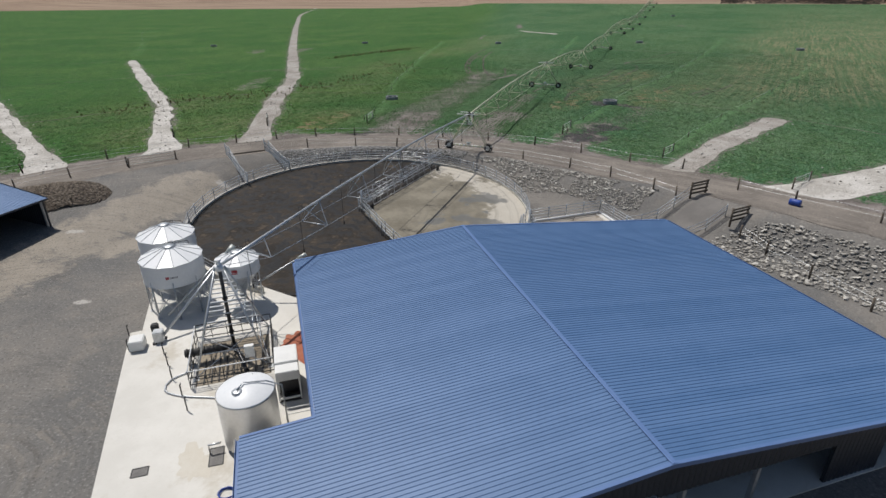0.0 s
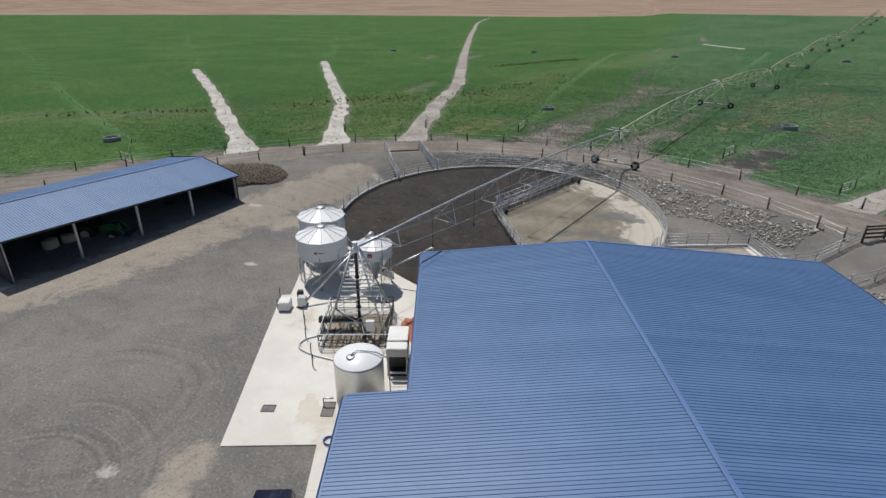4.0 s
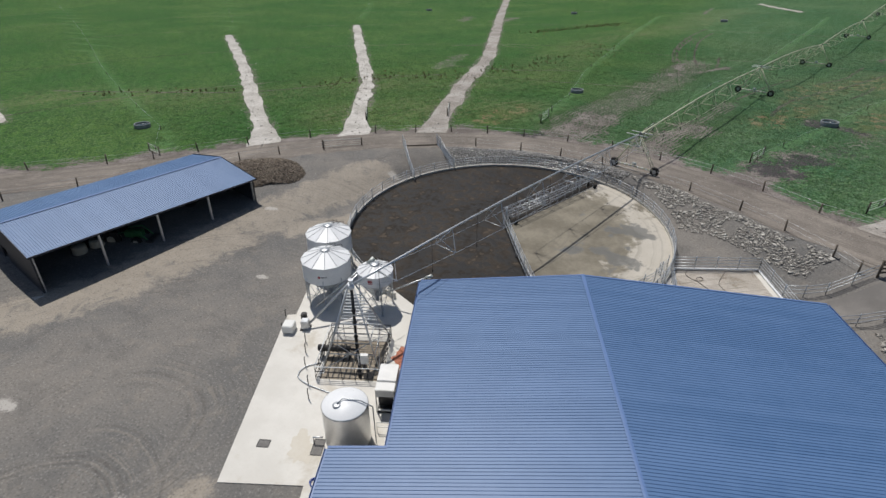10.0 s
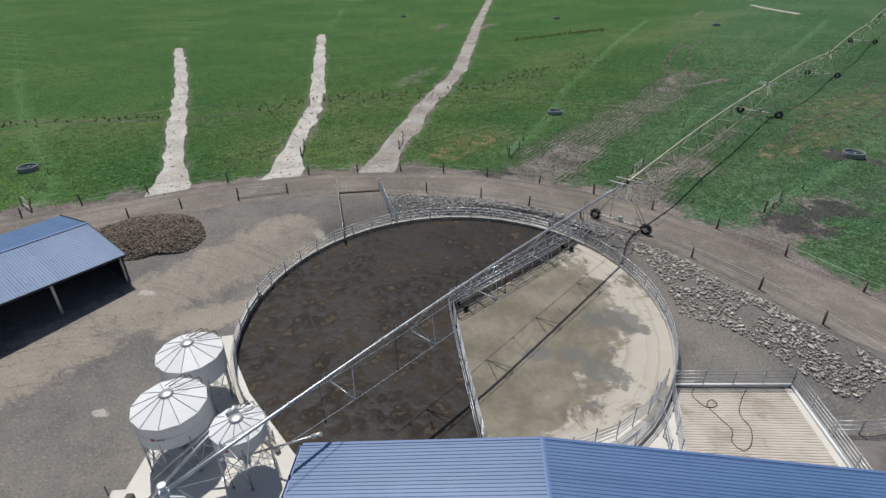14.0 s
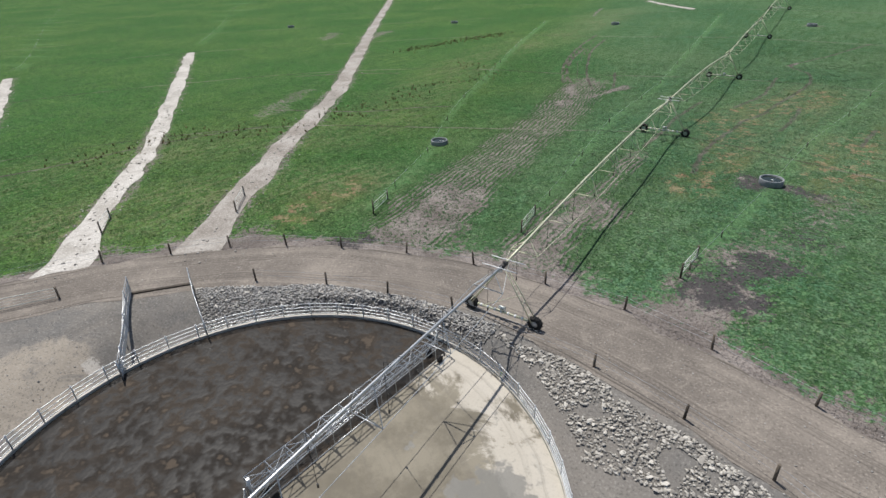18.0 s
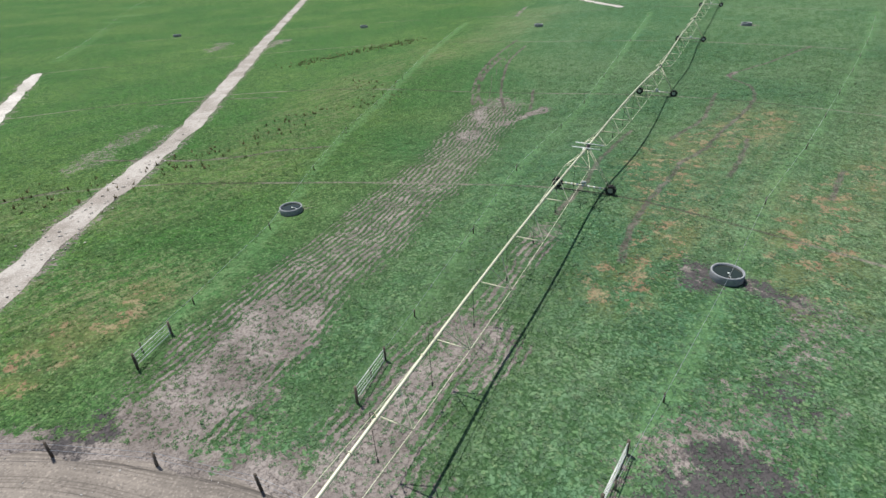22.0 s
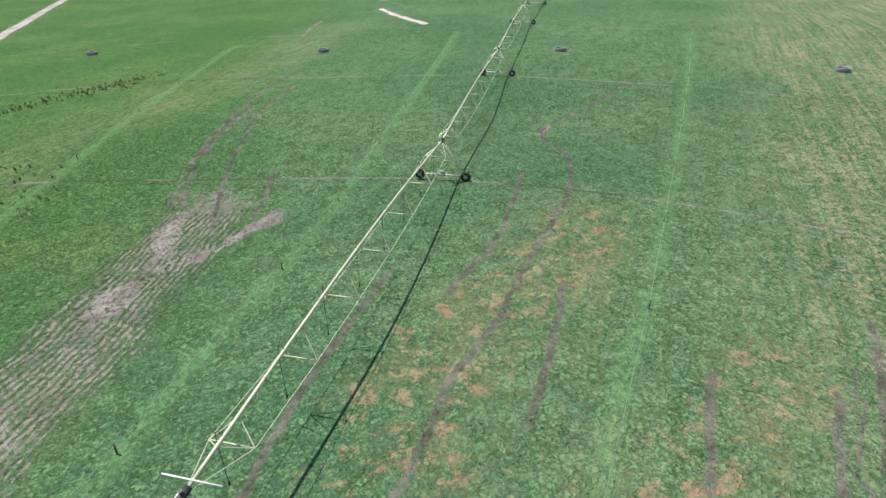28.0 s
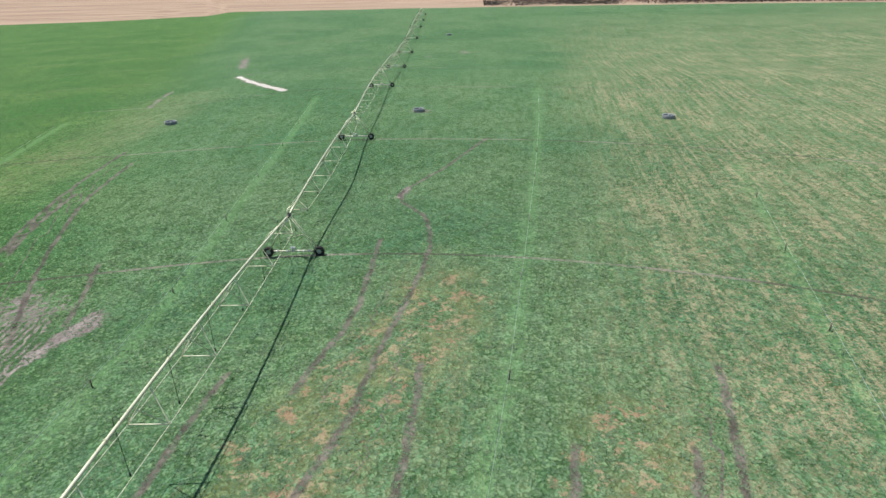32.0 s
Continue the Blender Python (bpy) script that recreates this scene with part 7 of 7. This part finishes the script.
bank = thing("rock_bank", "bank of pale broken field stones below the cattle track", "rock bank", kind="")
meshes = []
for v, f in SHAPES:
    me = bpy.data.meshes.new("stone")
    me.from_pydata(v, [], f)
    me.materials.append(worn("bank_stone", (0.33, 0.31, 0.28), (0.54, 0.515, 0.47), 2.5, 0.9, bump=0.4, vary=0.9) if not meshes else meshes[0].materials[0])
    meshes.append(me)
x, y = throw(2600, 0, 22, 46, 66, bank_east)


def pieces(bank, rows):
    for r in rows:
        piece("stone", meshes[int(r[7])], bank, Matrix.LocRotScale((r[0], r[1], r[2]), Euler((random.uniform(-0.4, 0.4), random.uniform(-0.4, 0.4), r[6])), (r[3], r[4], r[5])))


rows = place(x[:300], y[:300], 0.22, 0.52, 0.22, 0.04, 0.6)
pieces(bank, rows)
x, y = throw(56000, 0, 24, 42, 68, bank_east)
scatter("rubble", SV, SF, place(x, y, 0.06, 0.3, 0.16), M_STONE, "smaller pale stones between the large ones", "", parent=bank)
bank2 = thing("rock_bank", "bank of pale broken stones beside the dairy shed", "rock bank")
x, y = throw(9000, 21, 38, 22, 44, bank_south)
scatter("rubble", SV, SF, place(x, y, 0.12, 0.45), M_STONE, "pale broken stones", "", parent=bank2)
pieces(bank2, place(x[:160], y[:160], 0.3, 0.7, 0.15, 0.05, 0.7))
bank3 = thing("rock_bank", "grey crushed rock bank between yard fence and track", "rock bank")
x, y = throw(48000, -24, 3, 56, 68, bank_north)
scatter("rubble", SV, SF, place(x, y, 0.08, 0.27), M_RUBBLE, "small grey crushed rock", "", parent=bank3)
pieces(bank3, place(x[:260], y[:260], 0.16, 0.36, 0.12, 0.05, 0.8))

# heap of dry clods by the machinery shed
def heap(x, y):
    return np.clip(1 - ((x + 37.3) / 4.9) ** 2 - ((y - 48.2) / 3.9) ** 2, 0, 1)


x, y = throw(15000, -43, -31, 43, 53, lambda x, y: heap(x + ripple(x, y, 1.9) * 1.0, y + ripple(y, x, 1.6) * 0.7) > 0)
rows = place(x, y, 0.1, 0.34, 0.1)
rows[:, 2] += 0.45 * heap(x, y) ** 0.8
scatter("soil_heap", SV, SF, rows, M_CLOD, "heap of dry brown clods beside the machinery shed", "soil heap")
# loose stones on track, lanes and gravel
x, y = throw(9000, -60, 40, 30, 74, lambda x, y: (np.abs(inner(x, y)) < 3.6) | ((inner(x, y) > 3) & (inner(x, y) < 12) & (x < -24)))
scatter("loose_stones", SV, SF, place(x, y, 0.03, 0.13, 0.2, 0.04), M_RUBBLE, "loose pale stones on the dirt track", "stones")
px, py = [], []
for line, wide in LANE_LINES[:5]:
    for (ax, ay), (bx, by) in zip(line, line[1:]):
        n = int(math.hypot(bx - ax, by - ay) * (5 if ay < 130 else 1.5))
        t = gen.uniform(0, 1, n)
        o = gen.normal(0, wide * 0.42, n)
        L = math.hypot(bx - ax, by - ay)
        px.append(ax + (bx - ax) * t - (by - ay) / L * o)
        py.append(ay + (by - ay) * t + (bx - ax) / L * o)
x, y = np.concatenate(px), np.concatenate(py)
M_LIME = tinted("limestone_lumps", [(0.33, 0.31, 0.28), (0.46, 0.44, 0.4), (0.58, 0.56, 0.52)])
scatter("lane_stones", SV, SF, place(x, y, 0.06, 0.34, 0.2, 0.05), M_LIME, "pale limestone lumps along the lanes", "stones")


# grass
def tuft_shape(seed, blades=5):
    r = random.Random(seed)
    v, f = [], []
    for k in range(blades):
        a = 2 * math.pi * k / blades + r.uniform(-0.5, 0.5)
        lean, h, w = r.uniform(0.5, 0.95), r.uniform(0.5, 1.0), r.uniform(0.16, 0.28)
        c, s = math.cos(a), math.sin(a)
        o = r.uniform(0.0, 0.2)
        i = len(v)
        v += [(c * o - s * w, s * o + c * w, 0), (c * o + s * w, s * o - c * w, 0), (c * (o + lean), s * (o + lean), h)]
        f.append([i, i + 1, i + 2])
    return v, f


TUFTS = [tuft_shape(k) for k in range(8)]
TV, TF = [t[0] for t in TUFTS], [t[1] for t in TUFTS]


def pasture(x, y):
    d, side, _ = away(x, y, ROAD_LINE)
    ok = (side > 0) & (d > 4.2)
    for line, wide in LANE_LINES[:5]:
        m, _, _ = away(x, y, line)
        ok &= m > wide * 0.5 + 0.3
    return ok


def near_walk(x, y):
    """Where the camera passes nearest, thinning out into the distance."""
    line = curve([(-22, 76), (4, 80), (16, 96), (34, 112), (52, 122)], 6.0)
    return smooth(78, 16, away(x, y, line)[0])


def grass_material():
    m = material("grass_tufts", (0.07, 0.14, 0.04), 0.85, 0.0, 0.2)
    n = Nodes(m)
    g = grass_colour(n, n.noise(0.035, 4.0, 0.6), 0.62)
    t = n.attr("tint").outputs["Fac"]
    dark = n.mix(0.3, g, (0.02, 0.06, 0.014))
    pale = n.mix(0.4, g, (0.24, 0.29, 0.15))
    g = n.mix(n.ramp(t, 0.0, 0.4), dark, g)
    g = n.mix(n.ramp(t, 0.45, 1.0), g, pale)
    n.base(g)
    return m


M_GRASS = grass_material()
x, y = gen.uniform(-75, 120, 520000), gen.uniform(52, 205, 520000)
ok = gen.uniform(0, 1, len(x)) < near_walk(x, y)
x, y = x[ok], y[ok]
ok = pasture(x, y)
x, y = x[ok], y[ok]
b = bare(x, y)
ok = gen.uniform(0, 1, len(x)) > np.clip((b - 0.1) * 2.0, 0, 0.93)
x, y = x[ok], y[ok]
k = len(x)
clump = np.clip(grain(x, y, 0.55, 7) * 1.3 - 0.15 + gen.normal(0, 0.2, k), 0, 1)
s = gen.uniform(0.09, 0.17, k) + 0.06 * clump
rows = np.column_stack([x, y, elevation(x, y) - 0.01, s, s, s * (0.15 + 0.4 * clump), gen.uniform(0, 6.28, k), gen.integers(0, 8, k), np.clip(0.1 + 0.45 * clump + gen.uniform(-0.1, 0.25, k) + 0.4 * (gen.uniform(0, 1, k) < 0.05 + 0.25 * dry(x, y)), 0, 1), older(x, y)])
scatter("grass_sward", TV, TF, rows, M_GRASS, "short grazed pasture grass in tufts", "grass")
# surviving tussocks on trodden mud
x, y = throw(60000, -14, 36, 70, 140, lambda x, y: pasture(x, y) & (bare(x, y) > 0.3))
k = min(len(x), 9000)
x, y = x[:k], y[:k]
s = gen.uniform(0.1, 0.24, k)
rows = np.column_stack([x, y, elevation(x, y) - 0.01, s, s, s * 0.45, gen.uniform(0, 6.28, k), gen.integers(0, 8, k), gen.uniform(0.2, 0.75, k), older(x, y)])
scatter("mud_tussocks", TV, TF, rows, M_GRASS, "green tussocks left on trodden mud", "grass")

# rushes along the wet hollows
M_RUSH = tinted("brown_rushes", [(0.1, 0.1, 0.045), (0.16, 0.14, 0.065), (0.24, 0.19, 0.1)], 0.9, 0.5, 0.0)
lines = [(curve([(-36.1, 168.8), (-28.8, 177.9), (-21.5, 186.1), (-11.4, 194.4)], 2.0), 3.6, 260), (curve([(-90, 66), (-80, 73), (-67.7, 79.3)], 2.0), 2.2, 60), (curve([(-57.9, 85.3), (-48.2, 96.8), (-31.5, 106.3), (-19.4, 128.6)], 2.0), 5.0, 160), (curve([(-18.7, 155.4), (-9.7, 144.1), (-21.5, 133)], 2.0), 4.0, 60)]
rr = []
for line, wide, n in lines:
    j = gen.integers(0, len(line) - 1, n)
    t = gen.uniform(0, 1, n)
    a, b = np.array(line)[j], np.array(line)[j + 1]
    q = a + (b - a) * t[:, None] + gen.normal(0, wide * 0.5, (n, 2))
    s = gen.uniform(0.22, 0.5, n)
    rr.append(np.column_stack([q[:, 0], q[:, 1], elevation(q[:, 0], q[:, 1]) - 0.02, s * 0.8, s * 0.8, s * 1.2, gen.uniform(0, 6.28, n), gen.integers(0, 8, n), gen.uniform(0, 1, n)]))
scatter("rush_clumps", TV, TF, np.concatenate(rr), M_RUSH, "brown rush clumps along the wet hollow", "rushes")

# far scrub beyond the paddocks
M_SCRUB = tinted("dark_scrub", [(0.035, 0.04, 0.034), (0.06, 0.062, 0.055), (0.1, 0.095, 0.085)], 0.9, 0.2, 0.0)
n = 26000
ang = radians(90) - np.radians(gen.uniform(25, 80, n))
dist = gen.uniform(845, 1000, n)
x, y = 28 + dist * np.cos(ang), 90 + dist * np.sin(ang)
keep = grain(x, y, 26, 1) + gen.normal(0, 0.15, n) > 0.42
x, y = x[keep], y[keep]
k = len(x)
h = 3.0 + 17.0 * grain(x, y, 17, 2) * (0.4 + 0.9 * grain(x, y, 60, 5))
rows = np.column_stack([x, y, elevation(x, y) + np.maximum(h, 1.0) * gen.uniform(0.0, 0.85, k), *(gen.uniform(1.0, 2.6, (3, k))), gen.uniform(0, 6.28, k), gen.integers(0, 8, k), gen.uniform(0, 1, k)])
scatter("far_woods", TV, TF, rows, M_SCRUB, "band of dark scrub trees beyond the paddocks", "woods")
